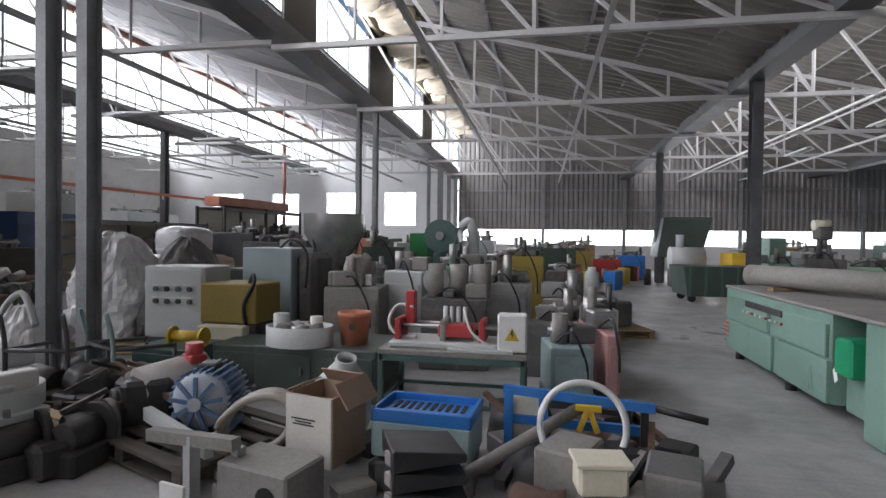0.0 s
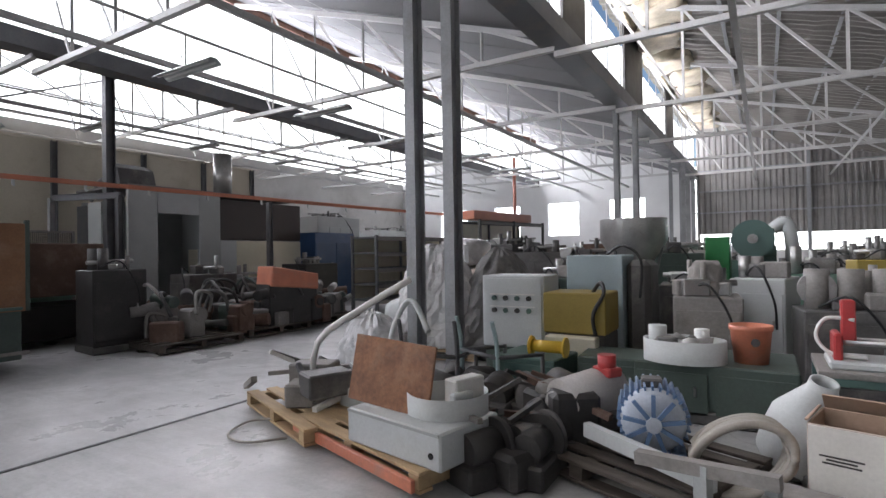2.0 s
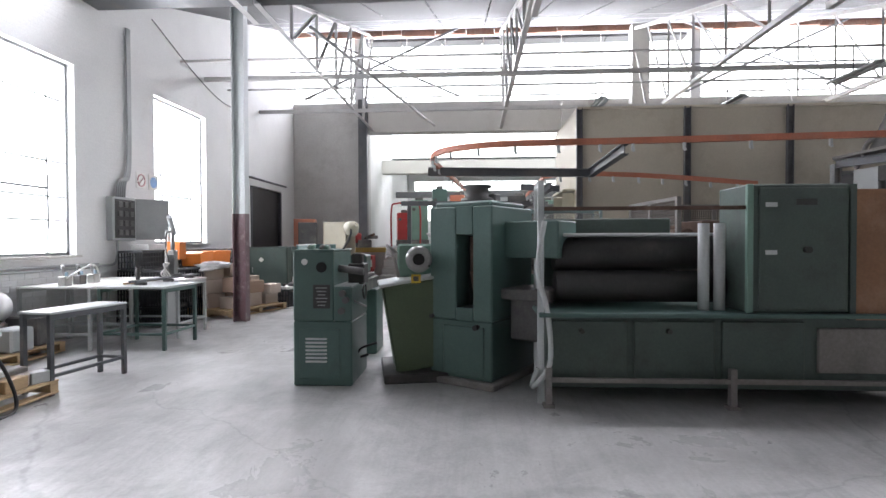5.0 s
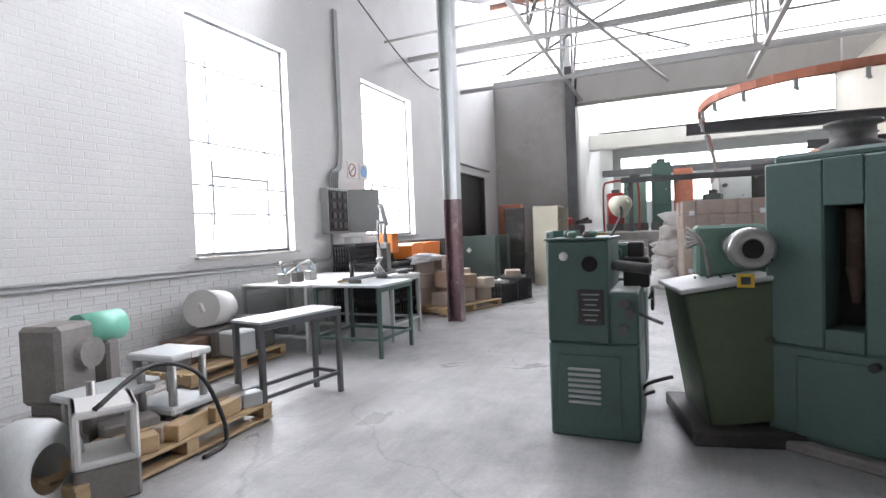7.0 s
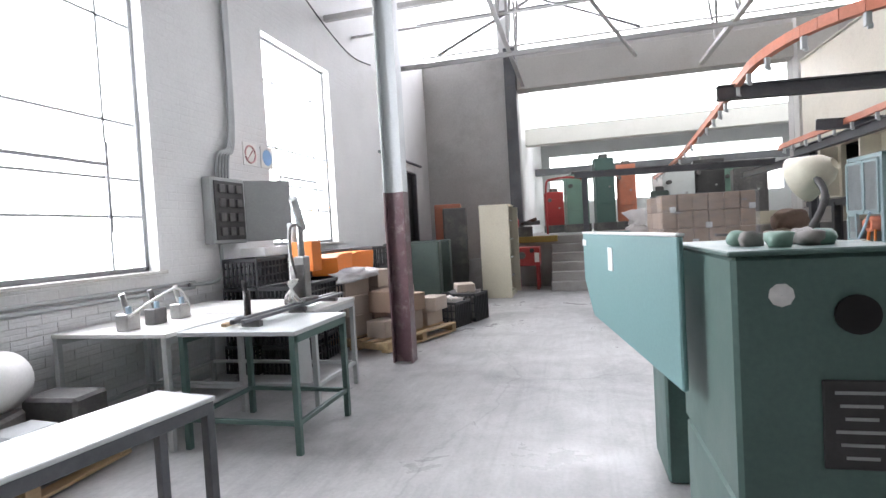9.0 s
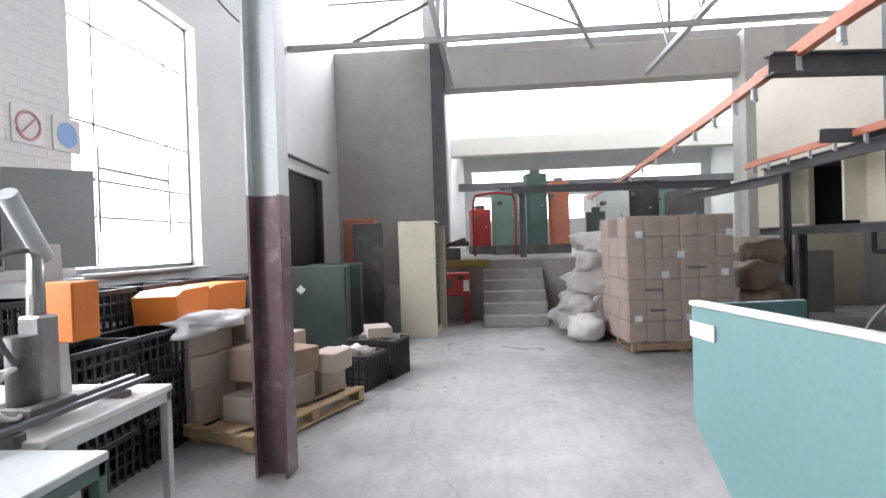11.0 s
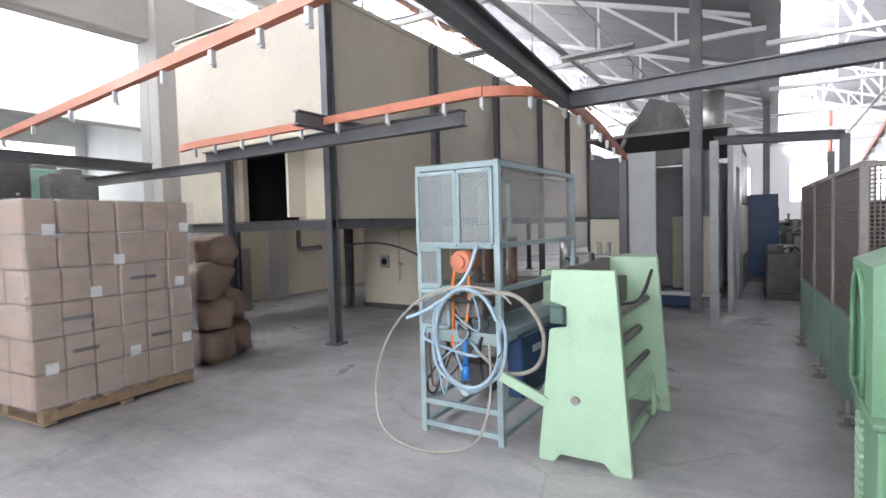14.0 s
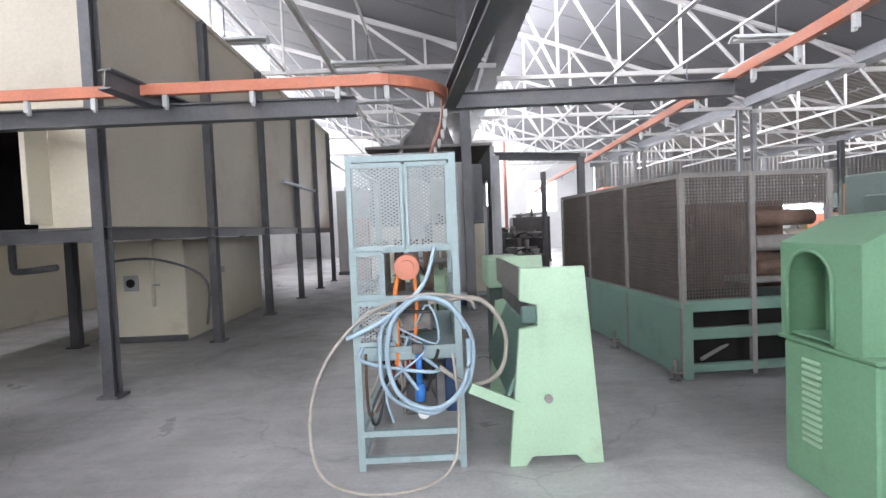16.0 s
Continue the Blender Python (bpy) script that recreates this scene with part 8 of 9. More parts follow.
# blue crate, ribs, blue frame, ring
t = thing("blue_crate", 0.31, 3.55, 0.16, -4, "bright blue plastic crate lying with slots up", "crate")
panel_box(t, "shell", 0, 0, 0.12, 0.56, 0.36, 0.2, M_BLUEFRAME, "dusty pale blue side")
for p_ in ((0, -0.17, 0.25, 0.56, 0.02, 0.07), (0, 0.17, 0.25, 0.56, 0.02, 0.07), (-0.27, 0, 0.25, 0.02, 0.36, 0.07), (0.27, 0, 0.25, 0.02, 0.36, 0.07)):
    panel_box(t, "rim", *p_, M_BLUE, "", 0.004)
panel_box(t, "lid", 0, 0, 0.235, 0.54, 0.34, 0.02, M_BLUE, "", 0.004)
# Near-black strips on the lid paint the shade in its slots.
slot = None
for k in range(10):
    m4 = pose(-0.2 + 0.044 * k, 0.05, 0.248)
    if slot is None:
        slot = part("slot", bm_box(0, 0, 0, 0.022, 0.13, 0.004, 0), M_INNERSHADE, t)
        slot.matrix_basis = m4
    else:
        share("slot", slot, t, m4)
solo("carton", bm_box(0, 0, 0.08, 0.55, 0.4, 0.16, 0.01), M_CAST, "grimy flat box under a crate", "box", (0.31, 3.58, 0), 3)
t = thing("ribbed_block", 0.42, 3.05, 0, 14, "black ribbed rubber blocks stacked on the floor", "block")
for k in range(4):
    part("rib", bm_prism([(-0.17, 0), (0.17, 0.02), (0.17, 0.06), (-0.17, 0.1)], 0.3, pose(0, -0.15, 0.06 + 0.095 * k, 0, 0, 4 * k), 0.006), M_RUBBER, t)
    part("tooth", bm_box(-0.18, -0.1, 0.1 + 0.095 * k, 0.03, 0.06, 0.06, 0.004, 30), M_DUSTY, t)
panel_box(t, "base", 0, 0, 0.03, 0.34, 0.3, 0.06, M_CAST)
t = thing("blue_stand", 1.05, 3.72, 0, -4, "bright blue steel frame with a yellow bracket", "frame")
for z in (0.33, 0.5):
    part("rail", bm_bar((-0.33, 0, z), (0.5, -0.05 if z > 0.4 else 0.08, z - 0.03), 0.035, 0.05), M_BLUE, t)
for x in (-0.3, -0.1):
    part("upright", bm_bar((x, 0, 0.0), (x, 0, 0.5), 0.05), M_BLUE, t)
part("yellow_bracket", merge(bm_bar((0.1, -0.08, 0.32), (0.15, -0.08, 0.45), 0.03), bm_bar((0.2, -0.08, 0.32), (0.15, -0.08, 0.45), 0.03)), M_YELLOW, t, "yellow bracket")
part("bracket_head", bm_box(0.15, -0.08, 0.45, 0.14, 0.03, 0.035, 0.004), M_YELLOW, t)
part("rail_end", bm_cyl((0.5, -0.05, 0.47), (0.75, -0.1, 0.44), 0.02, None, 8), M_BLACK, t)
part("leg", bm_bar((0.45, 0.0, 0), (0.45, 0.0, 0.45), 0.04), M_BLACK, t)
rg = solo("plastic_ring", bm_tube([(0.22 * math.cos(a), 0, 0.22 * math.sin(a)) for a in [j * math.pi / 12 for j in range(24)]], 0.018, 10, True, None, 2), M_WHITEPIPE, "white plastic tube bent into a ring", "tube ring", (1.15, 3.5, 0.42))
rg.matrix_world = pose(1.15, 3.45, 0.41, -14, 0, 4)
solo("steel_pipe", bm_cyl((0, 0, 0), (0.62, 0.45, 0.26), 0.034, None, 14), M_DUSTY, "grey steel pipe lying across scrap", "pipe", (0.55, 3.25, 0.18))
solo("plastic_tray", merge(bm_box(0, 0, 0.07, 0.22, 0.16, 0.14, 0.015), bm_box(0, 0, 0.145, 0.25, 0.19, 0.02, 0.004)), M_CREAM, "cream plastic tray on scrap", "tray", (1.2, 3.1, 0.24), 8)
solo("rounded_casting", bm_blob(0, 0, 0.22, 0.26, 0.22, 0.3, 8, 0.2), M_CREAM, "pale rounded casting in a heap", "casting", (0.85, 3.85, 0.1), 0)
for k in range(46):
    r = random.Random(900 + k)
    x, y = r.uniform(0.72, 1.72), r.uniform(2.95, 4.35)
    if (x - 0.9) ** 2 + (y - 0.65) ** 2 < 4.2:
        continue
    kind_ = r.random()
    mm = r.choice((M_BLACK, M_CAST, M_DUSTY, M_RUBBER, M_CAST, M_STEEL, M_RUST))
    if kind_ < 0.45:
        s = r.uniform(0.1, 0.26)
        solo("machine_part", bm_box(0, 0, s * 0.5, s * 1.3, s, s, 0.012), mm, "grimy machine part in a scrap heap", "scrap", (x, y, r.choice((0, 0, 0.12))), r.uniform(0, 90), "scrap heap")
    elif kind_ < 0.75:
        solo("scrap_bar", bm_bar((-0.25, 0, 0.04), (0.25, r.uniform(-0.1, 0.1), r.uniform(0.05, 0.3)), r.uniform(0.03, 0.06)), mm, "loose steel bar in a scrap heap", "scrap", (x, y, 0.05), r.uniform(0, 180), "scrap heap")
    else:
        solo("scrap_casting", bm_blob(0, 0, 0.12, 0.32, 0.26, 0.26, k, 0.5, 2), mm, "dark rounded casting in a scrap heap", "scrap", (x, y, 0.0), 0, "scrap heap")
t = thing("grey_case", -0.4, 3.08, 0, -14, "dusty grey steel case with a coil hole", "case")
panel_box(t, "case", 0, 0, 0.13, 0.44, 0.3, 0.26, M_DUSTY)
# The hole is a near-black disc, its shade put into the colour.
part("hole", bm_cyl((0.1, -0.155, 0.13), (0.1, -0.15, 0.13), 0.06, None, 16), M_INNERSHADE, t)
for k in range(12):
    r = random.Random(1200 + k)
    solo("steel_part", bm_box(0, 0, 0.05, r.uniform(0.15, 0.35), r.uniform(0.08, 0.2), r.uniform(0.06, 0.12), 0.01), r.choice((M_DUSTY, M_CAST, M_STEEL, M_BLACK)), "grimy steel part on the floor", "scrap", (-0.75 + 0.12 * k + r.uniform(-0.05, 0.05), 3.25 + r.uniform(-0.15, 0.75), 0.0), r.uniform(0, 180), "scrap heap")
# parts right of the table
for x, y, w, d, h, m, lb in ((1.15, 5.3, 0.35, 0.5, 0.5, M_BLUEFRAME, "pale blue gearbox on the floor"), (1.45, 5.7, 0.12, 1.1, 0.6, mat("pink primer", (0.5, 0.27, 0.27), 0.6), "pink primed steel beam"), (1.1, 6.3, 0.5, 0.6, 0.55, M_CAST, "grey machine base"), (1.75, 7.9, 0.3, 0.5, 0.5, M_LIGHTGREY, "pale grey tilted casing"), (1.2, 7.2, 0.4, 0.6, 0.7, M_DUSTY, "dusty gearbox")):
    machine_box("gearbox", x, y, w, d, h, m, rng.uniform(-10, 10), lb + " in the hall", 0.0, fittings(int(x * 90)))
pallet(1.95, 8.7, 15, 1.0, 0.8)
solo("tilted_frame", bm_box(0, 0, 0.2, 0.5, 0.4, 0.36, 0.03), M_CAST, "dark grey machine frame on a pallet", "frame", (1.95, 8.7, 0.136), 30)

# --- machines filling the middle of the hall, row by row
rows = (
    (-1.1, 6.3, 0.6, 0.6, 0.85, M_DUSTY, "dusty bagged motor unit"), (-0.6, 7.0, 0.5, 0.7, 1.0, M_LIGHTGREY, "grey extruder head"), (0.0, 6.4, 0.7, 0.6, 0.75, M_CAST, "grey cast machine with rollers"),
    (0.5, 7.4, 0.6, 0.6, 0.85, M_STEEL, "steel cylinder unit"), (-0.2, 8.2, 0.7, 0.7, 1.0, M_SEAGREEN, "sea green lathe head"), (0.65, 9.1, 0.6, 0.5, 1.14, M_MUSTARD, "olive mustard cabinet"),
    (-1.4, 7.4, 0.6, 0.7, 0.9, M_CAST, "dark machine base"), (-3.0, 7.6, 0.7, 0.8, 0.95, M_GREENDK, "dark green machine base"), (-3.2, 9.4, 0.8, 0.8, 1.2, M_CAST, "dark press body"),
    (-1.8, 9.6, 0.7, 0.7, 1.25, M_GREENDK, "dark green press body"), (-2.6, 10.6, 0.8, 0.8, 1.4, M_ORANGE, "orange and grey machine"), (0.3, 10.6, 0.8, 0.7, 1.0, M_DUSTY, "dusty machine bed"),
    (-0.9, 11.8, 0.9, 0.8, 1.1, M_GREEN, "green lathe"), (1.4, 11.2, 0.7, 0.7, 0.8, M_CAST, "cast machine base"), (-4.8, 11.5, 1.2, 1.0, 1.3, M_CAST, "dark covered machine"), (-6.2, 12.5, 1.2, 1.0, 1.5, M_BLACK, "black machine frame"),
    (-2.0, 13.6, 1.0, 0.9, 1.3, M_DUSTY, "dusty machine"), (0.6, 13.8, 0.9, 0.8, 1.1, M_GREENOLIVE, "olive machine"), (-4.2, 15.0, 1.2, 1.0, 1.5, M_RUST, "rusty brown machine"), (1.3, 15.5, 1.0, 0.8, 1.2, M_GREENDK, "dark green machine"), (-1.0, 17.0, 1.1, 0.9, 1.4, M_GREY, "grey machine"), (2.0, 18.0, 1.0, 0.8, 1.1, M_MUSTARD, "mustard machine"),
    (-7.2, 15.5, 1.4, 1.1, 1.6, M_CAST, "dark stored machine"), (-9.2, 17.5, 1.4, 1.1, 1.7, M_BLACK, "black stored machine"), (-6.5, 19.0, 1.4, 1.0, 1.3, M_DUSTY, "dusty stored machine"), (-3.0, 20.5, 1.4, 1.0, 1.4, M_GREENDK, "dark green stored machine"),
)
for k, (x, y, w, d, h, m, lb) in enumerate(rows):
    machine_box("used_machine", x, y, w, d, h, m, rng.uniform(-14, 14), lb + " among stored machinery", 0.0, fittings(50 + k), "machine", "stored machinery")
t = thing("eccentric_press", -0.7, 10.0, 0, 0, "dark green eccentric press with a round flywheel", "press")
panel_box(t, "base", 0, 0, 0.3, 0.6, 0.8, 0.6, M_GREEN)
panel_box(t, "column", 0.05, 0.1, 0.95, 0.4, 0.5, 0.8, M_GREEN)
panel_box(t, "head", 0.0, -0.1, 1.4, 0.45, 0.7, 0.4, M_GREEN)
part("flywheel", bm_cyl((-0.05, -0.48, 1.45), (-0.05, -0.6, 1.45), 0.28, None, 32), M_GREEN, t)
part("hub", bm_cyl((-0.05, -0.6, 1.45), (-0.05, -0.66, 1.45), 0.07, None, 16), M_STEEL, t)
part("duct", bm_tube([(0.2, 0, 1.6), (0.38, 0, 1.7), (0.45, 0, 1.4), (0.45, 0, 1.1)], 0.09, 12), M_LIGHTGREY, t)
panel_box(t, "side_box", -0.55, 0.2, 0.75, 0.35, 0.5, 1.5, mat("bright green enamel", (0.03, 0.22, 0.07), 0.4, 0, 0.1), "bright green cabinet")
t = thing("bagged_unit", -1.1, 6.3, 0.85, 0, "motor head wrapped in a dusty plastic bag", "bag")
part("bag", bm_blob(0, 0, 0.16, 0.3, 0.28, 0.4, 3, 0.4), M_DUSTY, t)
part("disc", bm_cyl((0.9, 0.0, 0.08), (0.9, 0.14, 0.08), 0.15, None, 24), M_STEEL, t)
for k in range(3):
    solo("steel_cylinder", bm_cyl((0, 0, 0), (0, 0, 0.36), 0.1, None, 20), M_DUSTY, "grey steel cylinder standing on a machine", "cylinder", (-0.2 + 0.25 * k, 6.35, 0.75), 0, "steel cylinders")

# --- far side of the aisle
t = thing("skip", 5.0, 14.2, 0, 4, "dark green steel skip on small wheels", "skip")
part("trough", bm_prism([(-0.75, 0.15), (0.75, 0.15), (0.85, 0.85), (-0.85, 0.85)], 1.1, pose(0, -0.55, 0), 0.01), M_GREENDK, t)
for k in range(5):
    panel_box(t, "rib", -0.7 + 0.35 * k, -0.57, 0.5, 0.05, 0.04, 0.7, M_GREEN, "", 0.004)
for x in (-0.6, 0.6):
    part("wheel", bm_cyl((x, -0.4, 0.09), (x, -0.32, 0.09), 0.09, None, 16), M_BLACK, t)
    part("wheel", bm_cyl((x, 0.35, 0.09), (x, 0.43, 0.09), 0.09, None, 16), M_BLACK, t)
t = thing("tipping_hopper", 5.7, 20.0, 0, 0, "large dark green tipping hopper", "hopper")
part("shell", bm_prism([(-0.9, 0.9), (0.5, 0.9), (0.85, 2.25), (-0.7, 2.25)], 1.2, pose(0, -0.6, 0), 0.02), M_GREENDK, t)
for x in (-0.6, 0.4):
    part("leg", bm_bar((x, 0, 0), (x, 0, 0.95), 0.14), M_GREENDK, t)
t = thing("vacuum_pump", 5.5, 18.5, 0, 0, "pale grey horizontal tank pump", "pump")
part("tank", bm_cyl((-0.5, 0, 0.9), (0.5, 0, 0.9), 0.36, None, 24), M_LIGHTGREY, t)
part("neck", bm_cyl((-0.2, 0, 1.2), (-0.2, 0, 1.65), 0.12, None, 16), M_LIGHTGREY, t)
panel_box(t, "base", 0, 0, 0.28, 1.0, 0.5, 0.56, M_CAST)
machine_box("yellow_machine", 7.3, 18.0, 1.6, 0.9, 1.1, M_YELLOW, 3, "yellow machine body in the far aisle", 0.0, fittings(5))
for x, y, w, d, h, m, lb in ((5.55, 12.1, 0.6, 0.7, 1.0, M_SEAGREEN, "sea green lathe"), (6.35, 12.2, 0.7, 0.6, 1.1, M_CAST, "grey milling table"), (7.2, 12.4, 1.0, 0.7, 0.95, M_MINT, "mint green machine bed"), (8.6, 13.0, 1.2, 0.8, 1.1, M_SEAGREEN, "sea green machine"), (8.0, 16.5, 1.2, 0.9, 1.2, M_GREY, "grey machine"), (10.5, 15.0, 1.4, 1.0, 1.3, M_CREAM, "cream machine"), (12, 19, 1.4, 1.0, 1.4, M_GREENDK, "dark green machine"), (3.2, 19.5, 0.9, 0.7, 0.8, M_RED, "red and blue motor stack"), (2.4, 21.0, 1.0, 0.8, 1.3, M_WOOD, "wooden trolley load"), (4.3, 21.5, 1.0, 0.7, 0.9, M_BLUE, "blue motor stack"), (9.6, 21.5, 1.4, 1.0, 1.3, M_MUSTARD, "mustard machine")):
    machine_box("used_machine", x, y, w, d, h, m, rng.uniform(-10, 10), lb + " across the aisle", 0.0, fittings(int(x * 31)), "machine", "machines across the aisle")
t = thing("bench_drill", 6.3, 12.1, 1.1, 0, "grey bench drill with cream pulleys", "drill")
part("column", bm_cyl((0, 0, 0), (0, 0, 0.6), 0.05, None, 12), M_CAST, t)
part("head", merge(bm_box(0, -0.1, 0.5, 0.22, 0.36, 0.25, 0.03), bm_cyl((0, -0.2, 0.2), (0, -0.2, 0.4), 0.04, None, 12)), M_CAST, t)
part("pulley", bm_cyl((-0.14, -0.05, 0.66), (0.14, -0.05, 0.66), 0.1, None, 18), M_CREAM, t)
panel_box(t, "green_head", -0.8, 0.05, 0.15, 0.3, 0.4, 0.5, M_SEAGREEN)
for k in range(26):
    r = random.Random(1500 + k)
    x, y = r.uniform(2.0, 4.6), r.uniform(16.5, 22)
    solo("stored_part", bm_box(0, 0, 0.12, r.uniform(0.25, 0.5), r.uniform(0.25, 0.45), r.uniform(0.4, 0.6), 0.03) if k % 2 else bm_cyl((0, 0, 0.0), (0, 0, r.uniform(0.3, 0.6)), r.uniform(0.1, 0.18), None, 14), r.choice((M_RED, M_BLUE, M_CAST, M_DUSTY, M_BLACK, M_YELLOW, M_STEEL)), "small stored motor in the far aisle", "motor", (x, y, 0.14 if k % 2 else 0.0), r.uniform(0, 90), "small motors")
solo("white_barrel", bm_lathe([(0, 0), (0.17, 0), (0.18, 0.3), (0.17, 0.6), (0.1, 0.68), (0.1, 0.75), (0, 0.75)]), M_LIGHTGREY, "pale grey barrel standing in the aisle", "barrel", (2.2, 14.2, 0))

# --- grimy machines on pallets before the oven
for x, y in ((-8.0, 5.1), (-8.1, 6.6), (-8.3, 8.2)):
    pallet(x, y, 88, 1.3, 1.1, M_WOODBLACK, 0, "blackened wooden pallet under machine parts")
for k in range(120):
    r = random.Random(2000 + k)
    x, y, z = -8.15 + r.uniform(-0.5, 0.45), r.uniform(4.5, 8.8), 0.136 + r.choice((0, 0, 0.16, 0.3, 0.42))
    mm = r.choice((M_BLACK, M_CAST, M_DUSTY, M_GREENDK, M_RUST))
    kk = k % 4
    if kk == 0:
        z = 0.136
        solo("machine_part", bm_box(0, 0, 0.1, r.uniform(0.2, 0.45), r.uniform(0.2, 0.4), r.uniform(0.2, 0.44), 0.02), mm, "grimy machine part on a pallet", "scrap", (x, y, z), r.uniform(0, 90), "parts on pallets")
    elif kk == 1:
        solo("machine_shaft", bm_cyl((-0.25, 0, 0.1), (0.25, 0.1, 0.14), r.uniform(0.05, 0.11), None, 14), mm, "oily shaft on a pallet", "scrap", (x, y, z), r.uniform(0, 180), "parts on pallets")
    elif kk == 2:
        solo("machine_hose", bm_tube([(-0.3, 0, 0.05), (-0.1, 0.1, 0.35), (0.15, 0.0, 0.3), (0.3, 0.1, 0.03)], 0.025, 8), mm, "dark hose among machine parts", "hose", (x, y, z), r.uniform(0, 180), "parts on pallets")
    else:
        z = 0.136
        solo("machine_casting", merge(bm_box(0, 0, 0.2, 0.3, 0.24, 0.4, 0.02), bm_cyl((-0.2, 0, 0.3), (0.2, 0.02, 0.33), r.uniform(0.07, 0.12), None, 16)), mm, "grimy casting on a pallet", "scrap", (x, y, z), 0, "parts on pallets")
t = thing("orange_hood", -7.6, 6.95, 0.136, 84, "orange sheet-metal hood on grimy machinery", "hood")
hd = part("hood", bm_prism([(-0.5, 0.66), (0.5, 0.56), (0.5, 0.84), (-0.46, 1.0)], 0.46, None, 0.02), M_ORANGE, t)
panel_box(t, "support", 0, 0.25, 0.35, 1.0, 0.4, 0.7, M_BLACK)
for k in range(4):
    part("control_knob", bm_cyl((-0.3 + 0.2 * k, 0.2, 0.93 - 0.033 * k), (-0.3 + 0.2 * k, 0.2, 1.0 - 0.033 * k), 0.03, None, 10), M_BLACK, t)
machine_box("grimy_cabinet", -8.6, 4.4, 0.7, 0.6, 1.15, M_BLACK, 85, "blackened machine cabinet beside the aisle", 0.0, fittings(9))
# booth and stores before the west wall
t = thing("paint_booth", -12.9, 6.3, 0, 0, "grey sheet-metal spray booth with dark doorways", "booth")
M_BROWNSHEET = mat("dark brown sheet", (0.045, 0.036, 0.034), 0.5, 0, 0.1)
for x0, x1, z0, z1, m_, lb in ((-1.05, -0.56, 1.5, 2.5, M_COLUMN, "dark upper panel"), (-1.05, -0.56, 0.3, 1.48, M_CREAM, "cream lower panel"), (-0.54, 0.02, 0.3, 2.55, M_LIGHTGREY, "pale tall panel"), (0.42, 0.56, 0.3, 2.55, M_GREY, "grey jamb"), (0.58, 0.9, 1.5, 2.5, M_COLUMN, "dark upper panel"), (0.58, 0.9, 0.25, 1.48, M_CREAM, "cream lower panel"), (0.02, 0.42, 2.3, 2.55, M_CAST, "dark lintel")):
    panel_box(t, "front_panel", (x0 + x1) / 2, 0.03, (z0 + z1) / 2, x1 - x0, 0.06, z1 - z0, m_, lb, 0.006)
panel_box(t, "threshold", -0.05, 0.0, 0.27, 2.0, 0.16, 0.06, M_LIGHTGREY, "", 0.006)
for y0, y1, z0, z1, m_, lb in ((0.0, 0.62, 0.0, 2.8, M_GREY, "grey side panel"), (0.62, 1.6, 2.28, 2.8, M_GREY, "grey panel over the doorway"), (1.6, 2.15, 0.0, 2.8, M_GREY, "grey side panel"), (2.15, 4.7, 1.72, 2.7, M_BROWNSHEET, "dark brown hood"), (2.15, 2.6, 0.0, 1.7, M_LIGHTGREY, "pale side panel"), (2.6, 4.7, 0.7, 1.7, M_CREAM, "cream side panel"), (2.6, 4.7, 0.0, 0.68, M_CAST, "dark plinth")):
    panel_box(t, "side_panel", 1.08, (y0 + y1) / 2, (z0 + z1) / 2, 0.08, y1 - y0, z1 - z0, m_, lb, 0.006)
panel_box(t, "inner_wall", 0.0, 2.4, 1.3, 1.6, 0.05, 2.4, M_GREY, "", 0)
panel_box(t, "far_side", -1.03, 2.4, 1.35, 0.06, 4.6, 2.5, M_GREY, "", 0)
panel_box(t, "back", 0.0, 4.7, 1.35, 2.1, 0.06, 2.7, M_GREY, "", 0)
panel_box(t, "roof", 0.0, 2.36, 2.84, 2.2, 4.7, 0.05, M_DUSTY, "", 0)
panel_box(t, "under_store", -0.2, 0.5, 0.13, 1.5, 0.6, 0.2, M_NAVY, "navy blue boxes under the booth")
part("hood_duct", bm_prism([(-0.5, 2.86), (0.45, 2.86), (0.3, 3.3), (-0.1, 3.45)], 0.8, pose(0, 0.2, 0), 0.01), M_CAST, t, "dark tapered duct")
part("duct_elbow", bm_tube([(-0.62, 0.1, 2.6), (-0.5, 0.12, 2.75), (-0.42, 0.15, 3.0), (-0.2, 0.3, 3.2)], 0.04, 10), M_DUSTY, t)
part("duct", bm_cyl((0.6, 2.6, 2.86), (0.6, 2.6, 3.9), 0.22, None, 20), M_STEEL, t)
machine_box("navy_cabinet", -11.6, 11.8, 1.6, 0.8, 1.95, M_NAVY, 90, "navy blue tall switch cabinet", 0.0, None, "cabinet")
machine_box("duct_unit", -15.5, 16.0, 2.4, 1.2, 2.8, M_GREY, 90, "tall grey ventilation unit on the floor", 0.0, fittings(77))
machine_box("duct_unit", -16.0, 20.5, 3.0, 1.4, 2.4, M_LIGHTGREY, 90, "pale grey ventilation unit on the floor", 0.0, fittings(78))


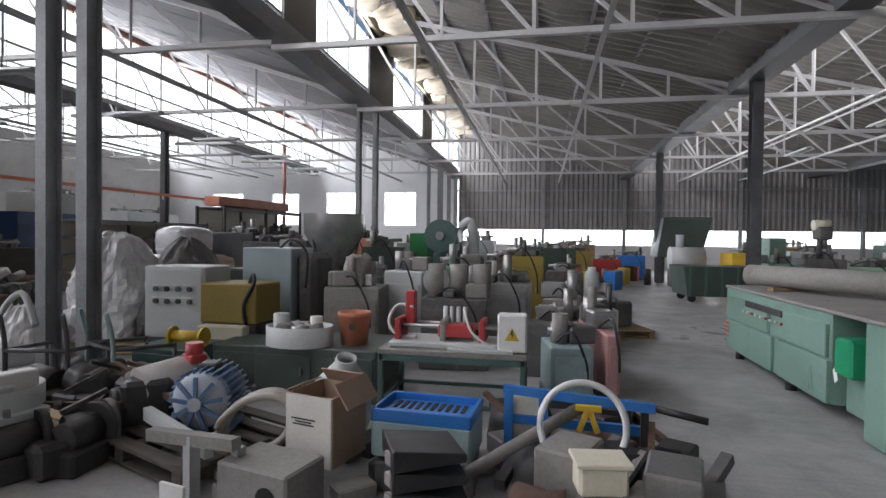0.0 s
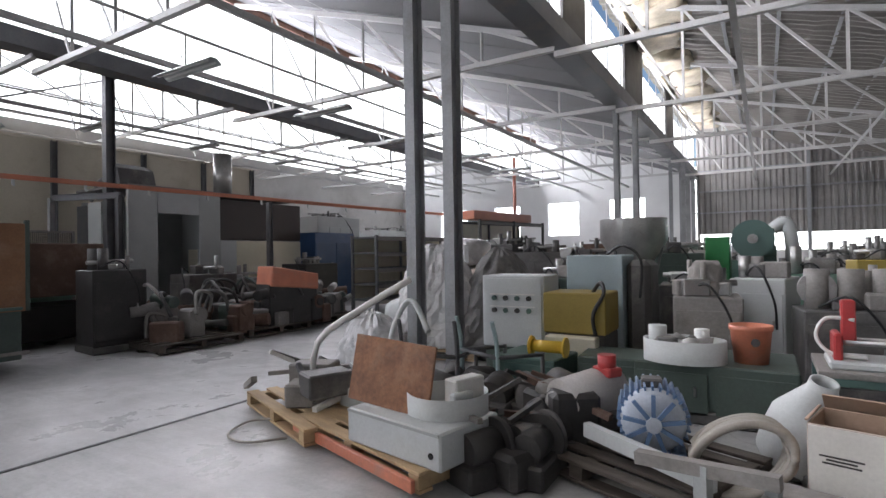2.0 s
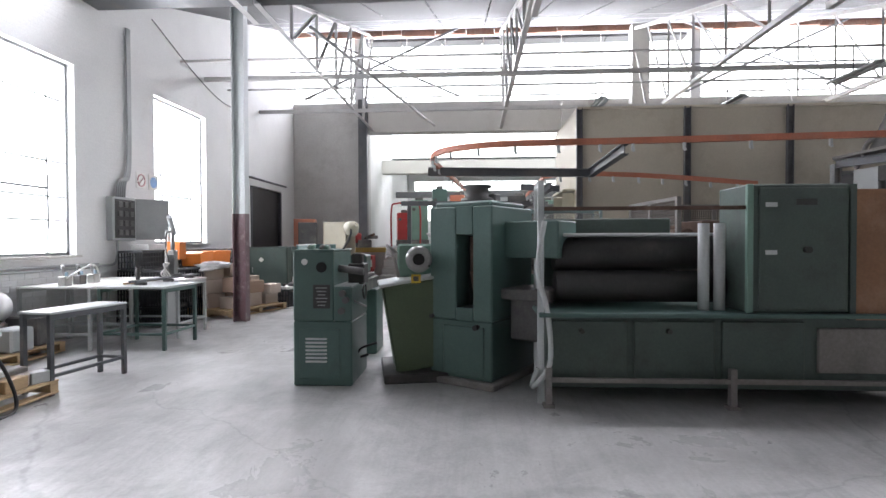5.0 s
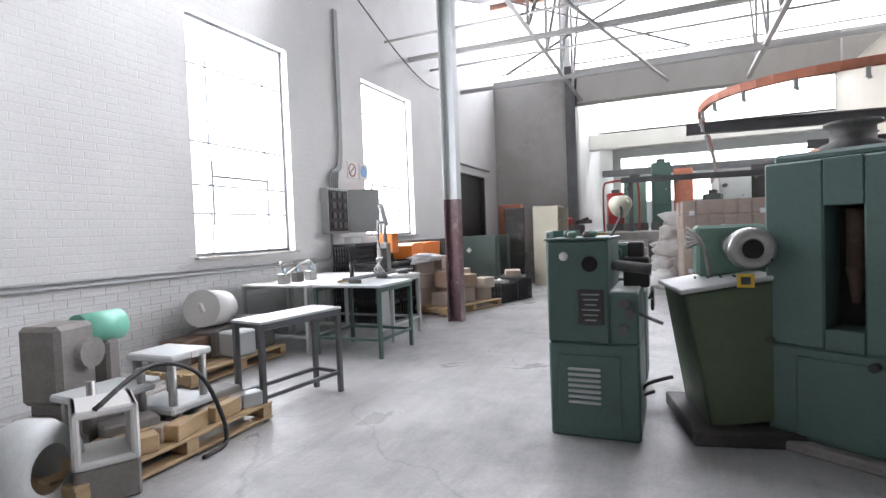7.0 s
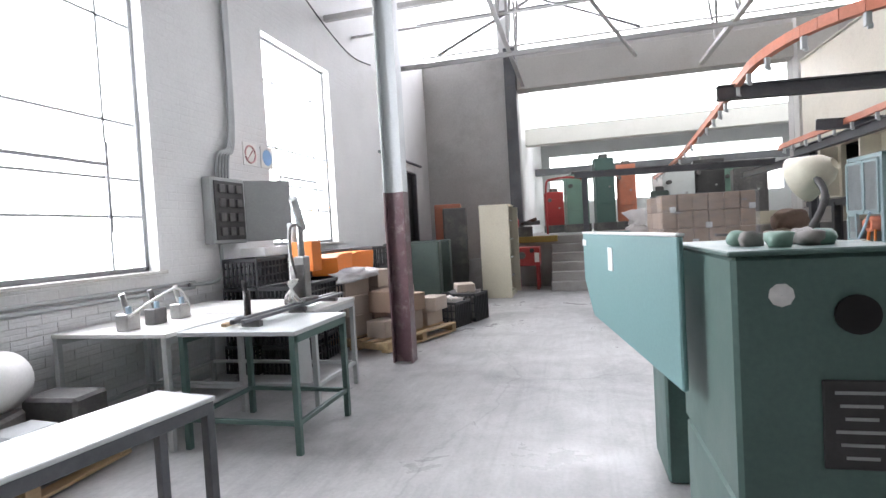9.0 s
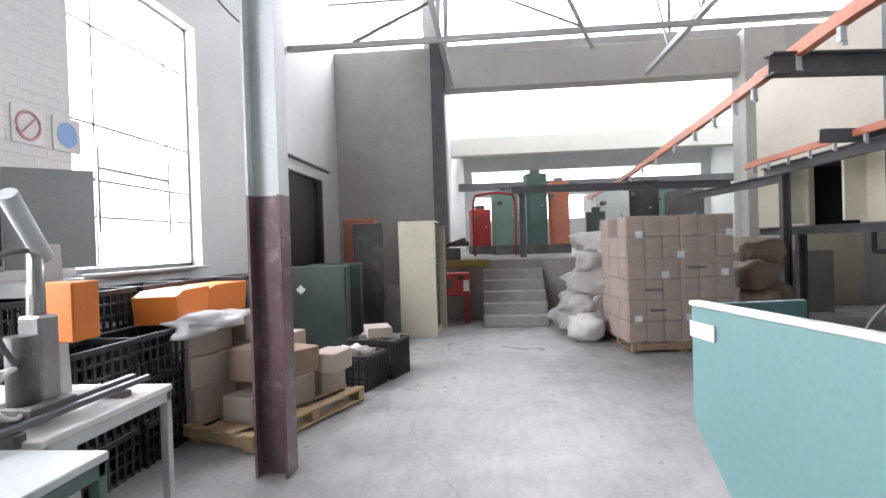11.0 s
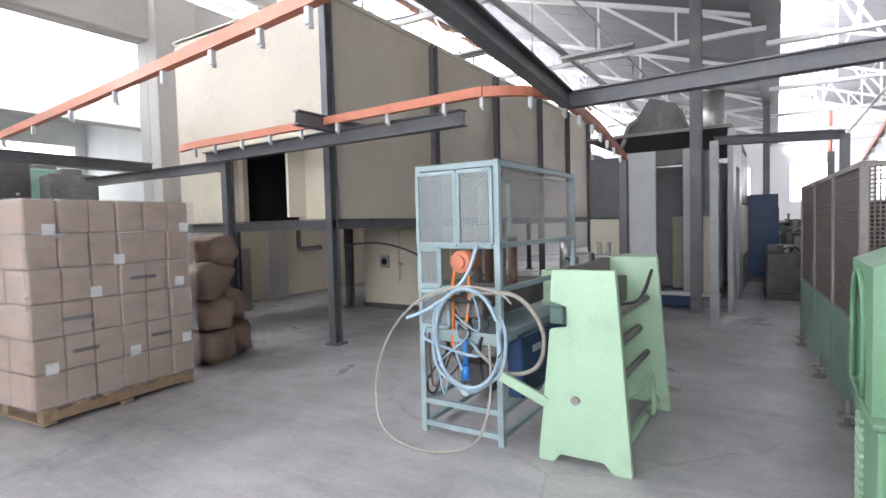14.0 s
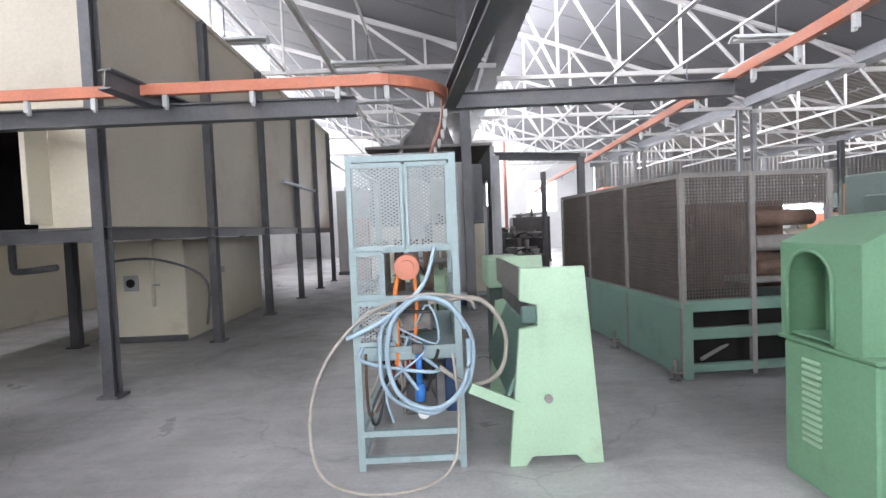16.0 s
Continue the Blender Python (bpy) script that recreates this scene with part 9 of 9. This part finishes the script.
def rack(x, y, rz, W, D, Hh, levels, m, label):
    t = thing("storage_rack", x, y, 0, rz, label, "rack", "storage racks")
    for sx in (-W / 2, 0, W / 2):
        for sy in (-D / 2, D / 2):
            part("upright", bm_bar((sx, sy, 0), (sx, sy, Hh), 0.06), m, t)
    for k in range(levels):
        z = 0.25 + (Hh - 0.3) * k / (levels - 1)
        part("shelf", bm_box(0, 0, z, W, D, 0.04, 0.004), m, t)
        part("shelf_rail", bm_box(0, -D / 2, z - 0.04, W, 0.03, 0.08, 0.004), M_DUSTY, t)
    part("back_sheet", bm_box(0, D / 2 + 0.02, Hh / 2 + 0.1, W, 0.02, Hh - 0.3, 0.0), M_CREAM, t, "dirty cream back sheet")
    return t


rack(-8.3, 11.5, 83, 3.3, 0.8, 1.75, 5, M_COLUMN, "dark steel storage rack with thin shelves")
rack(-7.2, 14.5, 80, 3.2, 0.9, 2.2, 4, M_BLACK, "black steel rack loaded with red crates")
for k in range(5):
    solo("red_crate", bm_box(0, 0, 0.12, 0.5, 0.6, 0.24, 0.01), M_ORANGE, "orange-red crate stored on a rack", "crate", (-7.45 + 0.08 * k, 13.3 + 0.6 * k, 2.22), -10, "red crates")
t = thing("orange_tool_cabinet", -15.1, 12.9, 0, 0, "orange steel tool cabinet in the gangway", "cabinet")
panel_box(t, "body", 0, 0, 0.9, 0.6, 0.5, 1.8, M_ORANGE)
panel_box(t, "door", 0, -0.26, 0.95, 0.5, 0.02, 1.6, M_ORANGE, "", 0.004)
for k in range(24):
    r = random.Random(2500 + k)
    x, y = r.uniform(-14.6, -12.9), r.uniform(2.4, 6.5)
    solo("gangway_scrap", bm_blob(0, 0, 0.1, r.uniform(0.2, 0.5), r.uniform(0.2, 0.4), 0.26, k, 0.5, 2) if k % 2 else bm_bar((-0.3, 0, 0.03), (0.3, 0.05, r.uniform(0.04, 0.25)), 0.04), r.choice((M_CAST, M_DUSTY, M_RED, M_BLACK, M_GREY)), "mixed scrap lying along the gangway", "scrap", (-12.9 - 0.5 * r.random(), y, 0.0), r.uniform(0, 180), "gangway scrap")
for x, y, w, d, h, m, lb in ((-13.0, 3.0, 0.6, 1.0, 0.95, M_MINT, "mint green machine bed"), (-12.6, 8.8, 0.8, 0.8, 1.5, M_CREAM, "cream switch cabinet"), (-11.0, 8.5, 0.8, 1.0, 0.8, M_CAST, "dark machine base"), (-10.6, 10.2, 1.0, 1.0, 1.1, M_BLACK, "black machine"), (-9.4, 6.4, 0.7, 0.9, 1.0, M_CAST, "grimy machine"), (-10.9, 13.5, 1.2, 1.0, 1.2, M_GREENDK, "dark green machine"), (-13.8, 13.5, 0.9, 0.9, 1.0, M_ORANGE, "orange machine"), (-15.2, 15.0, 0.9, 0.9, 0.8, M_CAST, "dark machine"), (-12.2, 18.0, 1.4, 1.0, 1.0, M_CAST, "dark machine")):
    machine_box("used_machine", x, y, w, d, h, m, rng.uniform(-10, 10), lb + " in the gangway", 0.0, fittings(int(-x * 41)), "machine", "gangway machines")

# --- hanging strip lamps, unlit


def strip_lamp(x, y, z, rz):
    t = thing("strip_lamp", x, y, z, rz, "unlit grey batten lamp hanging from the roof", "lamp", "strip lamps")
    part("tray", bm_prism([(-0.14, 0.0), (-0.05, 0.07), (0.05, 0.07), (0.14, 0.0), (0.12, 0.0), (0.04, 0.055), (-0.04, 0.055), (-0.12, 0.0)], 1.3, pose(0, -0.65, 0)), M_LIGHTGREY, t)
    for s in (-0.06, 0.06):
        part("tube", bm_cyl((s, -0.6, 0.02), (s, 0.6, 0.02), 0.016, None, 10), M_WHITE, t, "white tube")
    part("hanger", bm_cyl((0, 0, 0.06), (0, 0, 0.54), 0.012, None, 6), M_COLUMN, t)
    return t


for x, z in ((-7.7, 4.54), (-15.9, 4.89), (-13.9, 4.89), (8.0, 4.49)):
    setting("conduit", bm_cyl((x, YWIN, z), (x, YEND, z), 0.025, None, 8), M_TRUSS, "pale steel conduit carrying the batten lamps", "conduit")
lamp_ = strip_lamp(-7.7, 5.0, 4.0, 90)
for x, y, z in ((-7.7, 7.75, 4.0), (-7.7, 10.6, 4.0), (-7.7, 13.5, 4.0), (-7.7, 16.4, 4.0), (-7.7, 19.3, 4.0)):
    copy_thing(lamp_, pose(x, y, z, 0, 0, 90))
for x, y in ((-15.9, 2.4), (-15.9, 5.3), (-13.9, 6.6), (-13.9, 9.4), (-13.9, 12.4), (-13.9, 15.4)):
    copy_thing(lamp_, pose(x, y, 4.35, 0, 0, 90))
for x, y in ((8.0, 13.0), (8.0, 17.0), (8.0, 20.0)):
    copy_thing(lamp_, pose(x, y, 3.95, 0, 0, 0))
t = thing("red_pipe", -9.6, 21.0, 0, 0, "dull red vertical pipe rising to the roof", "pipe")
part("tube", bm_cyl((0, 0, 0), (0, 0, 5.3), 0.07, None, 12), M_PIPERED, t)
t = thing("wall_cable_loop", XFAR + 0.12, 15.0, 4.9, 0, "white cable sagging along the west wall", "cable")
part("wire", bm_tube([(0, -2, 0.3), (0, -1.2, 0.0), (0, 0, -0.12), (0, 1.2, 0.0), (0, 2, 0.35)], 0.02, 6), M_WHITEPIPE, t)
